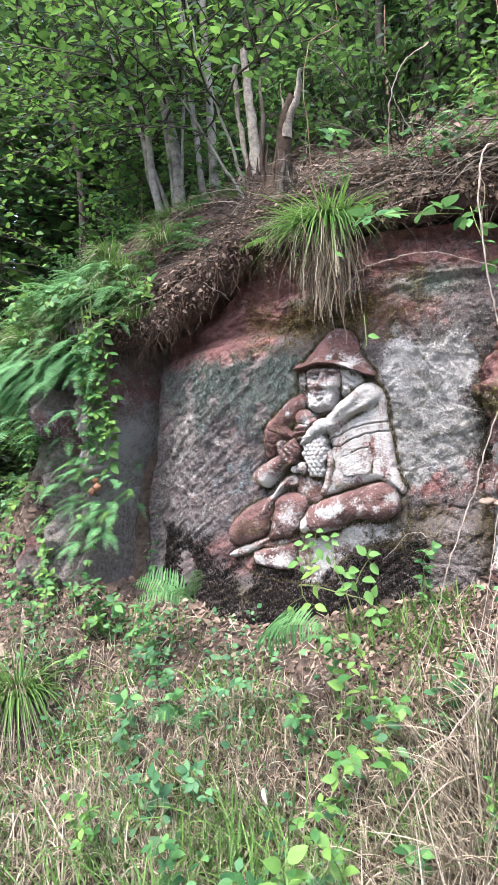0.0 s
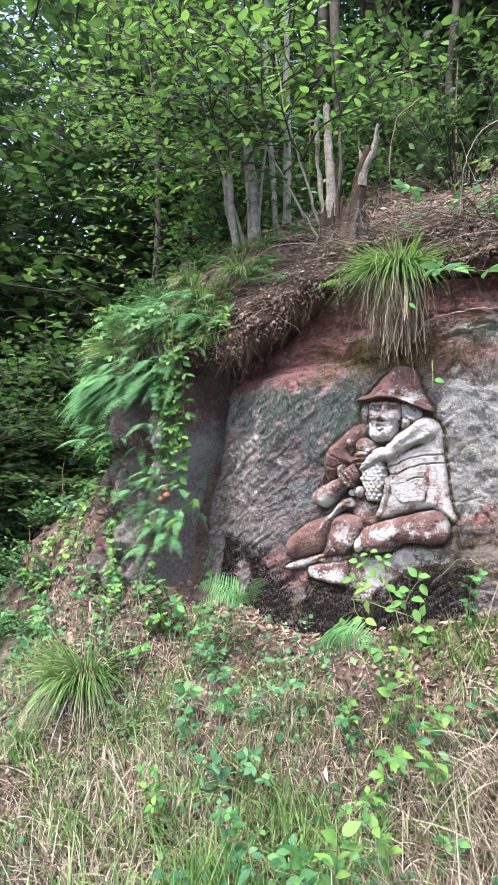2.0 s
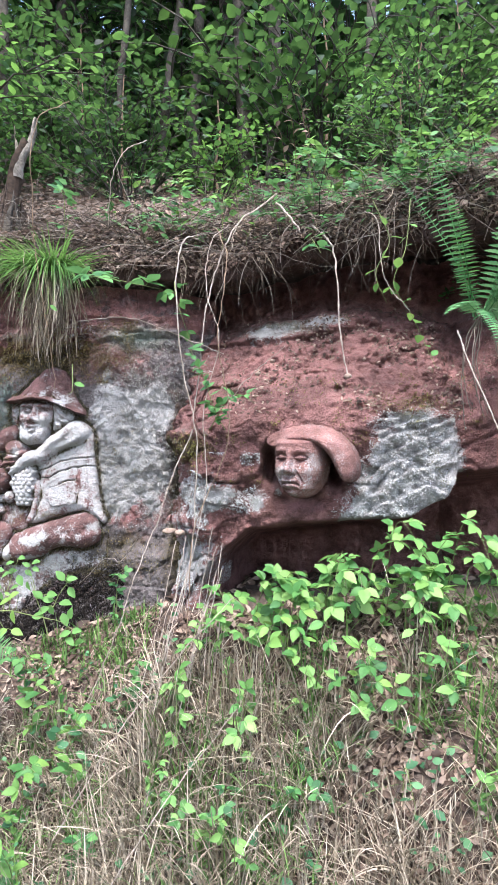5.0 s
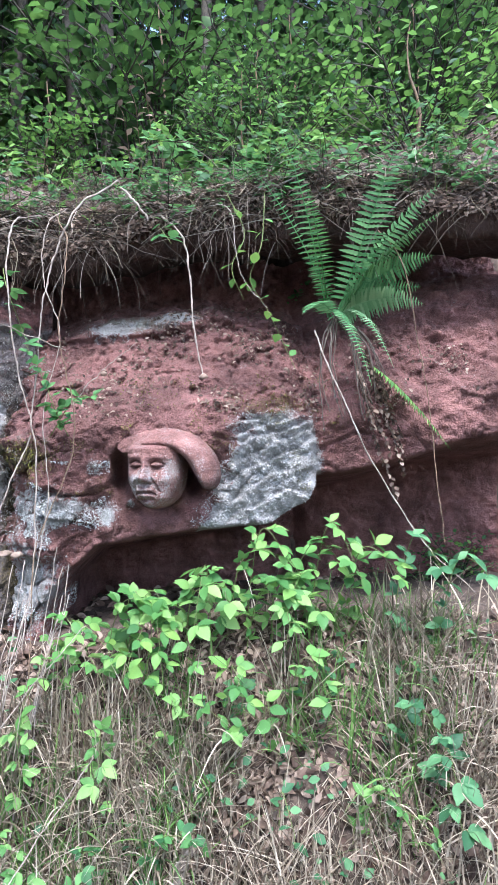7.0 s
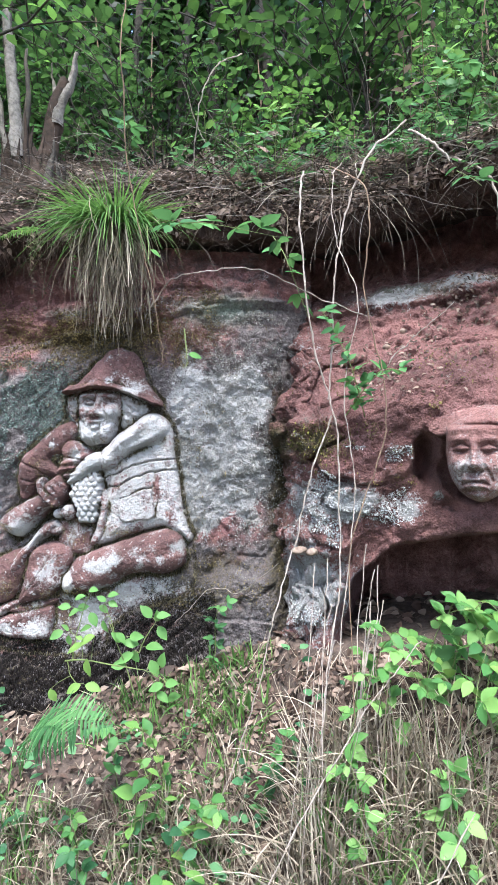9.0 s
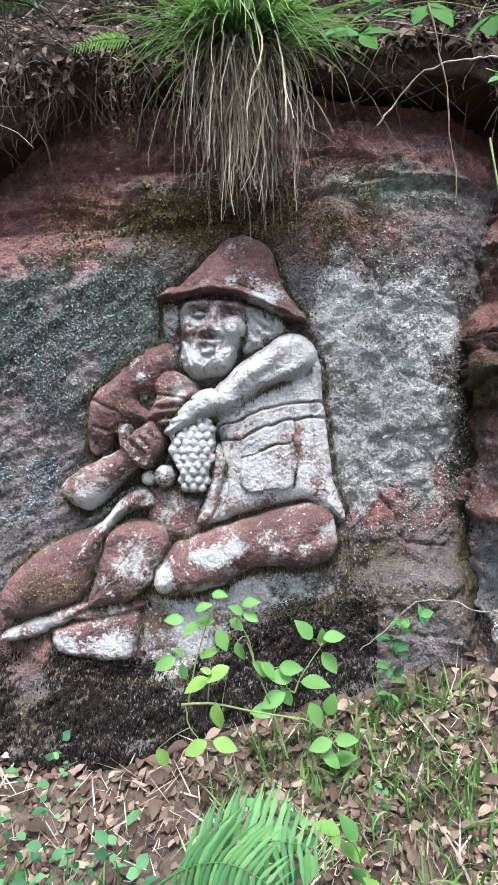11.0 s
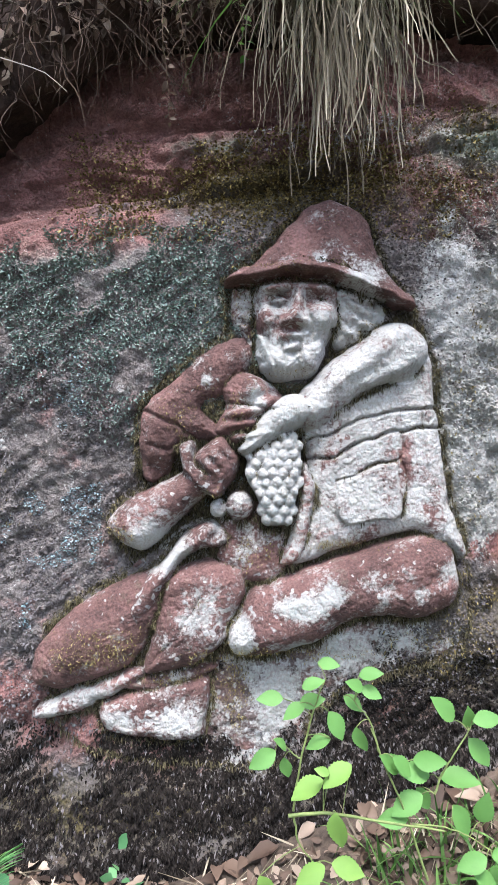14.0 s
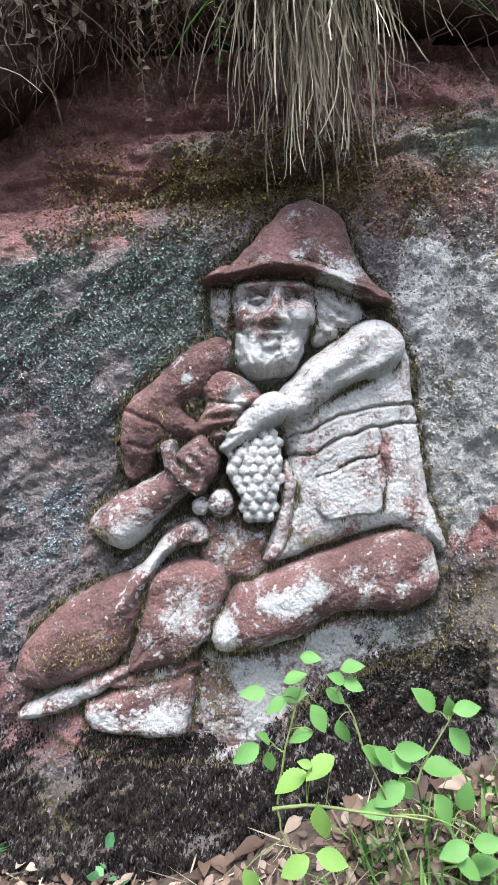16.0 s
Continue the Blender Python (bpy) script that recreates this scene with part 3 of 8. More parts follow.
    return d + 0.03 * fbm(s * 3.0, z * 3.0, 14.0, 3) + 0.018 * fbm(s * 18, z * 18, 19.0, 3) + 0.009 * fbm(s * 60, z * 60, 20.0, 2)


def left_off(s, z):
    d = 0.16 - 1.6 * np.clip(-1.95 - s, 0, 1) ** 1.1 - 0.60 * smooth(-1.43, -1.33, s + 0.16 * smooth(1.95, 1.0, z))
    d = d + 0.12 * smooth(1.15, 0.75, z) + 0.10 * smooth(1.6, 2.0, z) * smooth(-1.5, -1.75, s)
    d = d + 0.07 * fbm(s * 6, z * 1.6, 3.0, 3) - 0.13 * np.abs(fbm(s * 9, z * 2.2, 13.0, 4)) + 0.04 * np.round(1.5 * fbm(s * 5, z * 3, 2.0, 2)) * 0.7
    crack, level = blocks(s * 6.0 + 0.5 * fbm(s * 4, z * 4, 1.0, 2), z * 3.0 + 0.4 * fbm(s * 4, z * 4, 8.0, 2), 11)
    d = d + 0.20 * (level - 0.5) * smooth(0.0, 0.10, crack) - 0.11 * smooth(0.09, 0.0, crack)
    d = d - 0.16 * smooth(0.10, 0.0, np.abs(s + 1.72 + 0.06 * fbm(z * 3, 0.2, 6.0, 2))) * smooth(0.7, 1.1, z)
    return d - 0.09 * np.abs(fbm(s * 24, z * 3.0, 37.0, 3)) + 0.055 * fbm(s * 13, z * 7, 29.0, 4) + 0.016 * fbm(s * 45, z * 28, 49.0, 3)


def rock_mesh(name, s0, s1, z0, z1, step, offset, fine=None, shove=None):
    s, z = np.arange(s0, s1, step), np.arange(z0, z1, step)
    if fine:
        s = np.concatenate([np.arange(s0, fine, step / 4), np.arange(fine, s1, step)])
    S, Z = np.meshgrid(s, z, indexing="ij")
    D = offset(S, Z)
    back = np.minimum(D - 0.05, -0.45)
    front = at(S + (shove(S, Z, D) if shove else 0.0), D, Z)
    rim = np.concatenate([np.arange(len(z)), len(z) * np.arange(1, len(s)) + len(z) - 1, (len(s) - 1) * len(z) + np.arange(len(z) - 2, -1, -1),
                          len(z) * np.arange(len(s) - 2, 0, -1)])
    v = front.reshape(-1, 3)
    vb = at(S, back - 0.1, Z).reshape(-1, 3)[rim]
    n, k = len(v), len(rim)
    j = np.arange(k)
    sides = np.stack([rim[j], n + j, n + (j + 1) % k, rim[(j + 1) % k]], -1)
    me = make_mesh(name, np.concatenate([v, vb]), np.concatenate([grid_faces(len(s), len(z)), sides]))
    return me, np.concatenate([S.ravel(), S.ravel()[rim]]), np.concatenate([Z.ravel(), Z.ravel()[rim]])


def blob(s, z, cs, cz, rs, rz):
    return np.exp(-(((s - cs) / rs) ** 2 + ((z - cz) / rz) ** 2))


me, s, z = rock_mesh("slab", -1.58, 1.14, 0.30, 2.78, 0.0065, slab_off)
top = np.interp(s, [-1.3, -0.3, 0.1, 0.5, 1.0], [2.18, 2.26, 2.32, 2.42, 2.46])
edge = 0.10 * fbm(s * 7, z * 5, 1.0, 3)
pale = smooth(0.36, 0.52, s + 0.5 * edge) * smooth(1.30, 1.46, z + edge) * smooth(2.24, 2.02, z + 1.2 * edge) * smooth(0.97, 0.78, s + edge)
# moss laid on heavily low down also deepens the shade at the foot
give(me, red=np.clip(0.36 + 0.45 * blob(s, z, -0.75, 2.20, 0.5, 0.09) + 0.85 * smooth(0.05, 0.14, z - top) * smooth(0.25, -0.1, s) + 0.22 * smooth(0.0, 0.1, z - top)
                     + 0.25 * blob(s, z, 0.7, 1.35, 0.2, 0.12) + 0.32 * blob(s, z, 0.45, 2.33, 0.28, 0.14) + 0.34 * blob(s, z, -0.60, 0.92, 0.25, 0.10) + 0.30 * blob(s, z, -0.28, 0.80, 0.16, 0.07) + 0.22 * blob(s, z, 0.35, 0.92, 0.2, 0.08), 0, 1),
     lichen=np.clip(0.22 - 0.10 * smooth(0.98, 0.80, z) * smooth(-0.05, -0.40, s) + 0.50 * pale + 0.20 * blob(s, z, 0.38, 2.46, 0.22, 0.10) + 0.16 * blob(s, z, 0.1, 2.50, 0.15, 0.06) + 0.06 * smooth(0.30, 0.5, fbm(s * 9, z * 9, 91.0, 2)) * smooth(0.3, 0.0, s) * smooth(1.15, 1.3, z) * smooth(2.05, 1.9, z) + 0.20 * blob(s, z, -0.10, 1.92, 0.16, 0.14) + 0.34 * blob(s, z, 0.06, 0.98, 0.12, 0.10) + 0.36 * blob(s, z, -0.08, 0.82, 0.07, 0.09) + 0.36 * blob(s, z, -0.22, 0.865, 0.15, 0.045) + 0.22 * blob(s, z, -0.20, 0.72, 0.12, 0.05)
                    + 0.32 * blob(s, z, 0.30, 1.07, 0.24, 0.06) + 0.12 * blob(s, z, -0.25, 0.80, 0.2, 0.06) + 0.12 * blob(s, z, -1.0, 1.0, 0.25, 0.2) + 0.17 * blob(s, z, -1.05, 1.60, 0.35, 0.5), 0, 1),
     moss=np.clip(0.22 + 0.40 * blob(s, z, 0.10, 2.30, 0.45, 0.14) + 0.28 * blob(s, z, 0.6, 1.2, 0.2, 0.1) + 0.25 * blob(s, z, 0.45, 1.02, 0.25, 0.12)
                  + 0.40 * blob(s, z, -0.4, 0.66, 0.8, 0.14) + 0.2 * blob(s, z, 0.5, 0.95, 0.3, 0.14) + 0.42 * blob(s, z, 0.95, 1.4, 0.09, 0.8), 0, 1),
     green=np.clip(0.18 + 0.20 * blob(s, z, -0.50, 2.08, 0.28, 0.12) + 0.42 * blob(s, z, 0.65, 2.45, 0.28, 0.12) + 0.3 * blob(s, z, -0.1, 2.45, 0.2, 0.06), 0, 1))
thing("carved_rock_slab", me, M_SLAB, "large grey weathered sandstone slab with lichen and red edges", "rock", "structure")

def flank_shove(s, z, d):
    """Broken courses of stone on the side that faces the carving."""
    crack, level = blocks(d * 4.0 + 0.5 * fbm(d * 4, z * 4, 3.0, 2), z * 7.5 + 0.5 * fbm(d * 4, z * 4, 9.0, 2), 17)
    return smooth(1.16, 1.02, s) * (0.5 + 0.5 * smooth(1.15, 1.35, z)) * (0.09 * (level - 0.6) * smooth(0.0, 0.05, crack) + 0.02 * smooth(0.05, 0.0, crack) + 0.035 * fbm(d * 9, z * 12, 5.0, 4))


me, s, z = rock_mesh("outcrop", 0.94, 3.70, 0.40, 3.0, 0.009, red_off, 1.14, flank_shove)
wob = 0.09 * fbm(s * 6, z * 6, 40.0, 3)
nosew = smooth(1.98, 2.14, s + wob + 0.6 * np.clip(1.70 - z, 0, 0.35)) * smooth(ledge_z(s) - 0.06, ledge_z(s) + 0.02, z) * smooth(1.95, 1.84, z + 0.6 * wob) * smooth(2.52, 2.42, s + 0.4 * wob)
under = smooth(0.0, -0.08, z - ledge_z(s)) * smooth(1.2, 1.4, s)
give(me, red=np.clip(0.80 - 0.16 * smooth(1.3, 1.0, s) + 0.2 * smooth(1.3, 1.5, s), 0, 1),
     lichen=np.clip((0.20 + 0.62 * nosew + 0.55 * blob(s, z, 1.24, 1.48, 0.12, 0.08) + 0.16 * blob(s, z, 1.06, 1.50, 0.12, 0.16) + 0.16 * blob(s, z, 1.12, 1.12, 0.18, 0.16) + 0.20 * blob(s, z, 1.05, 2.25, 0.15, 0.2) + 0.05 * blob(s, z, 1.06, 1.10, 0.16, 0.16) + 0.06 * smooth(1.36, 1.24, z) * smooth(1.5, 1.3, s) + 0.48 * blob(s, z, 1.47, 1.45, 0.045, 0.06) + 0.40 * blob(s, z, 1.57, 1.50, 0.02, 0.03) + 0.30 * blob(s, z, 1.40, 1.72, 0.03, 0.05)
                     + 0.46 * blob(s, z, 1.50, 2.48, 0.17, 0.07) + 0.50 * blob(s, z, 1.84, 2.53, 0.14, 0.05) + 0.12 * smooth(1.25, 1.02, s) * smooth(2.0, 1.5, z) + 0.12 * blob(s, z, 1.1, 1.1, 0.2, 0.15)) * (1 - under), 0, 1),
     moss=np.clip(0.16 + 0.50 * blob(s, z, 1.10, 1.74, 0.14, 0.10) + 0.30 * blob(s, z, 2.2, 1.95, 0.2, 0.08) + 0.3 * smooth(1.02, 0.95, s), 0, 1) * (1 - under),
     green=np.clip(0.12 + 0.25 * nosew + 0.45 * blob(s, z, 1.6, 2.52, 0.35, 0.09) + 0.25 * blob(s, z, 1.1, 1.85, 0.15, 0.1), 0, 1) * (1 - under))
thing("red_rock_outcrop", me, M_RED, "red sandstone outcrop with pale lichen nose and hollow beneath", "rock", "structure")

me, s, z = rock_mesh("left_rock", -2.36, -1.22, 0.25, 2.45, 0.010, left_off)
give(me, red=np.clip(0.30 + 0.85 * blob(s, z, -2.03, 1.15, 0.11, 0.26) + 0.7 * blob(s, z, -1.77, 1.72, 0.07, 0.12) + 0.3 * blob(s, z, -1.4, 2.0, 0.1, 0.2), 0, 1),
     lichen=np.clip(0.33 + 0.30 * blob(s, z, -1.48, 1.72, 0.12, 0.18) + 0.22 * blob(s, z, -1.58, 1.30, 0.14, 0.3) + 0.14 * blob(s, z, -1.9, 1.6, 0.1, 0.25) + 0.08 * fbm(s * 5, z * 5, 1.0, 2), 0, 1),
     moss=np.full(len(s), 0.30), green=np.full(len(s), 0.24))
thing("fluted_rock_pillar", me, M_GREY, "grey and red cracked sandstone pillar beside the slab", "rock", "structure")


# ---- the overhanging turf and soil above the rocks ----
def lip_z(s):
    return np.interp(s, [-2.5, -1.9, -1.3, -0.95, -0.70, -0.48, 0.0, 0.5, 1.2, 1.8, 2.5, 3.7], [1.95, 2.15, 2.26, 2.35, 2.47, 2.70, 2.82, 2.76, 2.76, 2.88, 2.86, 2.75])


def lip_off(s):
    return np.interp(s, [-2.5, -2.2, -1.9, -1.3, -0.6, -0.3, 0.3, 0.9, 1.3, 1.8, 2.5, 3.7], [-0.40, 0.08, 0.20, 0.06, -0.01, -0.06, -0.01, 0.06, 0.24, 0.42, 0.80, 1.22])


ts = np.arange(-2.5, 3.7, 0.025)
tv = np.linspace(0, 5, 56)
lz, lo = lip_z(ts), lip_off(ts)
r1 = np.interp(ts, [-1.0, 0.9, 1.8, 2.5, 6], [0.05, 0.1, 0.45, 0.8, 2.3])
co = np.stack([lo - 0.6, lo - 0.05, lo + 0.03, lo - 0.05, r1 - 0.55, r1 - 1.3], 1)
cz = np.stack([lz + 0.10, lz, lz + 0.13, lz + 0.32, hill_z(ts, r1 - 0.55) + 0.03, hill_z(ts, r1 - 1.3) - 0.05], 1)
TO = np.stack([np.interp(tv, np.arange(6), r) for r in co])
TZ = np.stack([np.interp(tv, np.arange(6), r) for r in cz])
for _ in range(3):
    TO[:, 1:-1] = (TO[:, :-2] + 2 * TO[:, 1:-1] + TO[:, 2:]) / 4
    TZ[:, 1:-1] = (TZ[:, :-2] + 2 * TZ[:, 1:-1] + TZ[:, 2:]) / 4
TS = np.repeat(ts[:, None], len(tv), 1)
TO = TO + 0.05 * fbm(TS * 4, TZ * 4, TO * 4, 4)
TZ = TZ + 0.03 * fbm(TS * 6, TO * 6, 3.0 + 0 * TO, 3)
thing("turf_overhang", make_mesh("turf", at(TS, TO, TZ).reshape(-1, 3), grid_faces(len(ts), len(tv))), M_SOIL,
      "dark overhanging bank of soil and roots above the rock", "soil bank", "structure")


def turf_point(s, v):
    """A place on the overhang: v from 1 (lower edge) to 5 (hill)."""
    i = np.clip(((np.asarray(s) + 2.5) / 0.025).astype(int), 0, len(ts) - 1)
    j = np.clip((np.asarray(v) / 5 * 55).astype(int), 0, 55)
    return at(TS[i, j], TO[i, j], TZ[i, j])


# ---- carved relief of a seated man: shapes in centimetres on the slab ----
def shape_depth(px, pz, outline):
    """Distance in from a smoothed closed outline; minus outside."""
    pts = np.array(outline, float)
    n = len(pts)
    ring = []
    for i in range(n):
        a, b, c, d = (pts[(i + k) % n] for k in (-1, 0, 1, 2))
        for u in (0.0, 0.25, 0.5, 0.75):
            ring.append(0.5 * (2 * b + (c - a) * u + (2 * a - 5 * b + 4 * c - d) * u * u + (3 * b - a - 3 * c + d) * u ** 3))
    ring = np.array(ring)
    best, inside = np.full(px.shape, 1e9), np.zeros(px.shape, bool)
    for (x0, y0), (x1, y1) in zip(ring, np.roll(ring, -1, 0)):
        ex, ey = x1 - x0, y1 - y0
        t = np.clip(((px - x0) * ex + (pz - y0) * ey) / (ex * ex + ey * ey + 1e-9), 0, 1)
        best = np.minimum(best, (px - x0 - t * ex) ** 2 + (pz - y0 - t * ey) ** 2)
        cross = ((y0 > pz) != (y1 > pz)) & (px < ex * (pz - y0) / (ey + 1e-12) + x0)
        inside ^= cross
    return np.where(inside, np.sqrt(best), -np.sqrt(best))


def line_gap(px, pz, pts):
    best = np.full(px.shape, 1e9)
    for (x0, y0), (x1, y1) in zip(pts[:-1], pts[1:]):
        ex, ey = x1 - x0, y1 - y0
        t = np.clip(((px - x0) * ex + (pz - y0) * ey) / (ex * ex + ey * ey + 1e-9), 0, 1)
        best = np.minimum(best, np.hypot(px - x0 - t * ex, pz - y0 - t * ey))
    return best



step = 0.28
gx, gz = np.arange(-62, 58, step), np.arange(78, 224, step)
PX, PZ = np.meshgrid(gx, gz, indexing="ij")
# a little unevenness in every outline
QX, QZ = PX + 0.45 * fbm(PX / 4, PZ / 4, 1.0, 2), PZ + 0.45 * fbm(PX / 4, PZ / 4, 6.0, 2)
RH = np.full(PX.shape, -3.0)
RL, RM, RR = np.full(PX.shape, 0.3), np.full(PX.shape, 0.3), np.full(PX.shape, 0.4)


def raised(outline, high, wide, foot=0.42):
    d = shape_depth(QX, QZ, outline)
    t = np.clip(d / wide, 0, 1)
    return d, np.where(d > 0, high * (foot + (1 - foot) * np.sqrt(1 - (1 - t) ** 2)), np.maximum(-3.0, high * foot + d * 9.0))


def carve(name, high, wide, lich, moss, redness, outline):
    """Raise one part of the figure: its height, rounding, growths and outline."""
    global RH, RL, RM, RR
    if name == "hat":
        # a soft cone that flares out to its brim
        d = shape_depth(QX, QZ, outline)
        brim = np.interp(QX, [-12, 0, 8, 16, 24, 32, 38], [199.5, 200.8, 201.6, 200.2, 198.0, 194.8, 192.6])
        rise = np.clip((QZ - brim) / 9.0, 0, 2.4)
        across = np.clip(1 - ((QX - 13) / 30) ** 2, 0, 1) ** 0.5
        h = (9.5 + 7.0 * np.exp(-(rise / 0.55) ** 1.3)) * (0.35 + 0.65 * across)
        h = np.where(d > 0, h * (0.45 + 0.55 * np.sqrt(1 - (1 - np.clip(np.minimum(d, np.where(rise < 0.35, 9, d)) / np.where(rise < 0.35, 1.0, 6.0), 0, 1)) ** 2)), np.maximum(-3.0, 4 + d * 12.0))
    else:
        d, h = raised(outline, high, wide)
    up = (h > RH) & (d > -0.25)
    RH = np.maximum(h, RH)
    RL, RM, RR = np.where(up, lich, RL), np.where(up, moss, RM), np.where(up, redness, RR)


carve("seat_stone", 3.0, 12, 0.41, 0.34, 0.5, [(-58, 97), (-40, 124), (-22, 139), (-8, 143), (20, 140), (48, 137), (53, 122), (50, 106), (28, 101), (12, 92), (6, 80), (-22, 80), (-46, 84)])
carve("back_stone", 2.6, 6, 0.34, 0.34, 0.4, [(-30, 152), (-33, 165), (-22, 180), (-8, 190), (-4, 200), (10, 196), (8, 170), (4, 150), (-10, 144), (-24, 146)])
carve("stone_block", 7.5, 3, 0.37, 0.26, 0.85, [(-43, 94), (-34.5, 97.5), (-25, 100), (-16.5, 101), (-15.8, 96), (-16.5, 89), (-18, 85.5), (-29, 85), (-41, 87)])
carve("ledge", 6.0, 2, 0.38, 0.3, 0.8, [(-37.3, 99), (-27.2, 103.4), (-14.1, 103.7), (-15.6, 101.3), (-27.3, 98.3), (-34.3, 97.3)])
carve("shoe", 7.0, 2.4, 0.47, 0.22, 0.85, [(-59, 92), (-54, 96), (-45.5, 99.4), (-38, 102.5), (-33, 103.5), (-34, 100), (-42, 95.2), (-51, 91.2), (-57.5, 90.2)])
carve("lap", 6.5, 5, 0.36, 0.33, 0.8, [(-15, 136), (-10, 144), (0, 145), (9, 143), (11, 133), (7, 127), (-2, 124), (-11, 127)])
carve("wine_bag", 9.5, 8, 0.3, 0.34, 0.95, [(-59.5, 104), (-57, 110), (-51, 117), (-43, 122.5), (-35, 126.5), (-29, 127), (-27, 121), (-31, 113), (-35, 105.5), (-43, 101.5), (-52, 98.5), (-58.5, 99.5)])
carve("bag_neck", 10.5, 3, 0.42, 0.14, 0.9, [(-18.5, 139.5), (-14.5, 140.5), (-10.8, 136.5), (-13.6, 133.9), (-18.2, 133.2), (-22.5, 131), (-25.4, 127), (-28.3, 121.5), (-32.3, 116.5), (-36, 118), (-33.8, 123.7), (-28.8, 130), (-23.1, 135.8)])
carve("far_knee", 10.5, 6.5, 0.33, 0.26, 0.9, [(-26, 127), (-17.5, 130.5), (-8.6, 128.5), (-6, 123.5), (-9, 116.5), (-12.5, 109), (-21, 103.8), (-30, 102), (-33, 103.5), (-30.0, 113.5), (-28, 121.5)])
carve("coat", 8.5, 5, 0.57, 0.1, 0.85, [(30, 190), (38.5, 188), (43, 180.5), (44.5, 168.5), (46.5, 152), (49.5, 139), (52.5, 132.5), (51, 130), (46, 133.5), (38.5, 137), (29, 135), (17.5, 132.5), (9.5, 129.5), (5.5, 130), (10.5, 145.5), (9.8, 157), (8.2, 163), (12, 171.5), (21, 180)])
carve("thigh", 13, 8, 0.34, 0.18, 0.95, [(-7.7, 117.6), (-4, 122.5), (7, 127), (23, 132), (38.5, 136), (46.5, 134.5), (49.5, 127), (48.5, 119.6), (41, 116), (29, 115.7), (20, 114.6), (11, 109.3), (-0.7, 106.8), (-9.3, 107.2), (-10.8, 113.5)])
carve("hair_left", 6.5, 3, 0.52, 0.26, 0.75, [(-10, 199), (-3.6, 200), (-2.6, 191.6), (-3.2, 184), (-6.5, 185), (-9.5, 190)])
carve("hair_right", 8, 4, 0.6, 0.3, 0.6, [(16.6, 199), (25.8, 199), (31, 194), (31, 189.3), (27, 186), (21.8, 183.8), (17, 184), (17.3, 192)])
carve("face", 11, 7, 0.44, 0.14, 0.95, [(-3.6, 200), (6.6, 202), (17.5, 200), (18.6, 193.3), (16.7, 186), (10.2, 180), (0.5, 180.5), (-3.4, 188)])
carve("beard", 11.5, 5, 0.58, 0.16, 0.75, [(-3.0, 187.0), (0.5, 186.5), (3.0, 184.4), (7.5, 183.8), (10.5, 186), (14.5, 186.5), (15, 182), (11.4, 177), (6.2, 175.5), (0.6, 175.6), (-2.8, 180)])
carve("dark_sleeve", 10, 6, 0.27, 0.26, 0.95, [(-8, 187), (-3.5, 183.3), (-6.3, 177.3), (-12.6, 171.6), (-17.5, 169.5), (-16, 166.5), (-10.3, 162), (-13.2, 159.5), (-19, 160.5), (-24.5, 157), (-27, 152), (-32, 150.2), (-33.7, 158), (-33, 169), (-25.3, 175.5), (-18, 182.6)])
carve("bird", 10.5, 3.5, 0.31, 0.24, 0.95, [(-12.5, 173), (-9.5, 177.5), (-5.0, 178), (1.8, 174), (4, 170), (-2.0, 164.4), (-7.2, 158.5), (-10.5, 160), (-15, 163), (-11.2, 168.8)])
carve("sleeve", 13.5, 7, 0.59, 0.08, 0.85, [(16, 179.5), (27, 187.5), (35.5, 190), (41.5, 184), (38, 176.3), (25.3, 171.5), (17.3, 166.7), (13, 162.5), (8.5, 163.5), (6, 168), (8.5, 173)])
carve("wrist", 14.5, 4, 0.72, 0.08, 0.75, [(-8.3, 158.5), (-4.5, 163.6), (-1, 168.6), (6, 172.3), (10.5, 170.5), (11, 166), (6.6, 162.6), (0.2, 159.6), (-5.2, 156.6)])
carve("flute", 12, 5.5, 0.4, 0.16, 0.85, [(-40.5, 141), (-36, 145.5), (-24.4, 152), (-17.3, 155.3), (-11.8, 150.6), (-20.5, 143.6), (-31, 134), (-35.5, 133.5), (-39.5, 137)])
carve("cuff", 13, 1.6, 0.42, 0.2, 0.8, [(-23.3, 159.1), (-19.5, 160.7), (-17.6, 154.5), (-11.1, 151.4), (-13.4, 146.2), (-18.0, 148.6), (-22, 153)])
carve("fist", 13.8, 4, 0.35, 0.16, 0.85, [(-19.3, 156.6), (-15, 160.5), (-11.3, 161.7), (-8.0, 156.7), (-8.6, 151.3), (-12.8, 148.3), (-16.5, 151.8)])
carve("pocket", 9.8, 0.9, 0.62, 0.1, 0.85, [(17.5, 150.2), (25, 153.2), (33.2, 155.0), (34.3, 149.4), (34.4, 141.3), (25.8, 140.2), (18.3, 139.5)])
carve("lapel", 9.6, 1.8, 0.48, 0.14, 0.85, [(9.5, 155), (12.4, 150), (11.9, 142.7), (10.0, 135.6), (7.5, 130.5), (4.5, 128.8), (2.5, 130.5), (5.0, 136), (7.7, 144), (8, 151)])
carve("hat", 10, 7, 0.28, 0.2, 1.0, [(-12.1, 199.7), (-6, 204.4), (-1.1, 208.4), (3, 212.6), (6.8, 216.6), (10.8, 220.2), (15.5, 221.8), (21, 220.6), (25.4, 217.4), (28, 212.7), (30, 206.8), (32.2, 201.8), (36, 197.4), (38.2, 193), (34, 193.6), (28.7, 196), (22.7, 198.6), (16, 200.4), (7.1, 201.8), (0.4, 201), (-5.4, 200)])

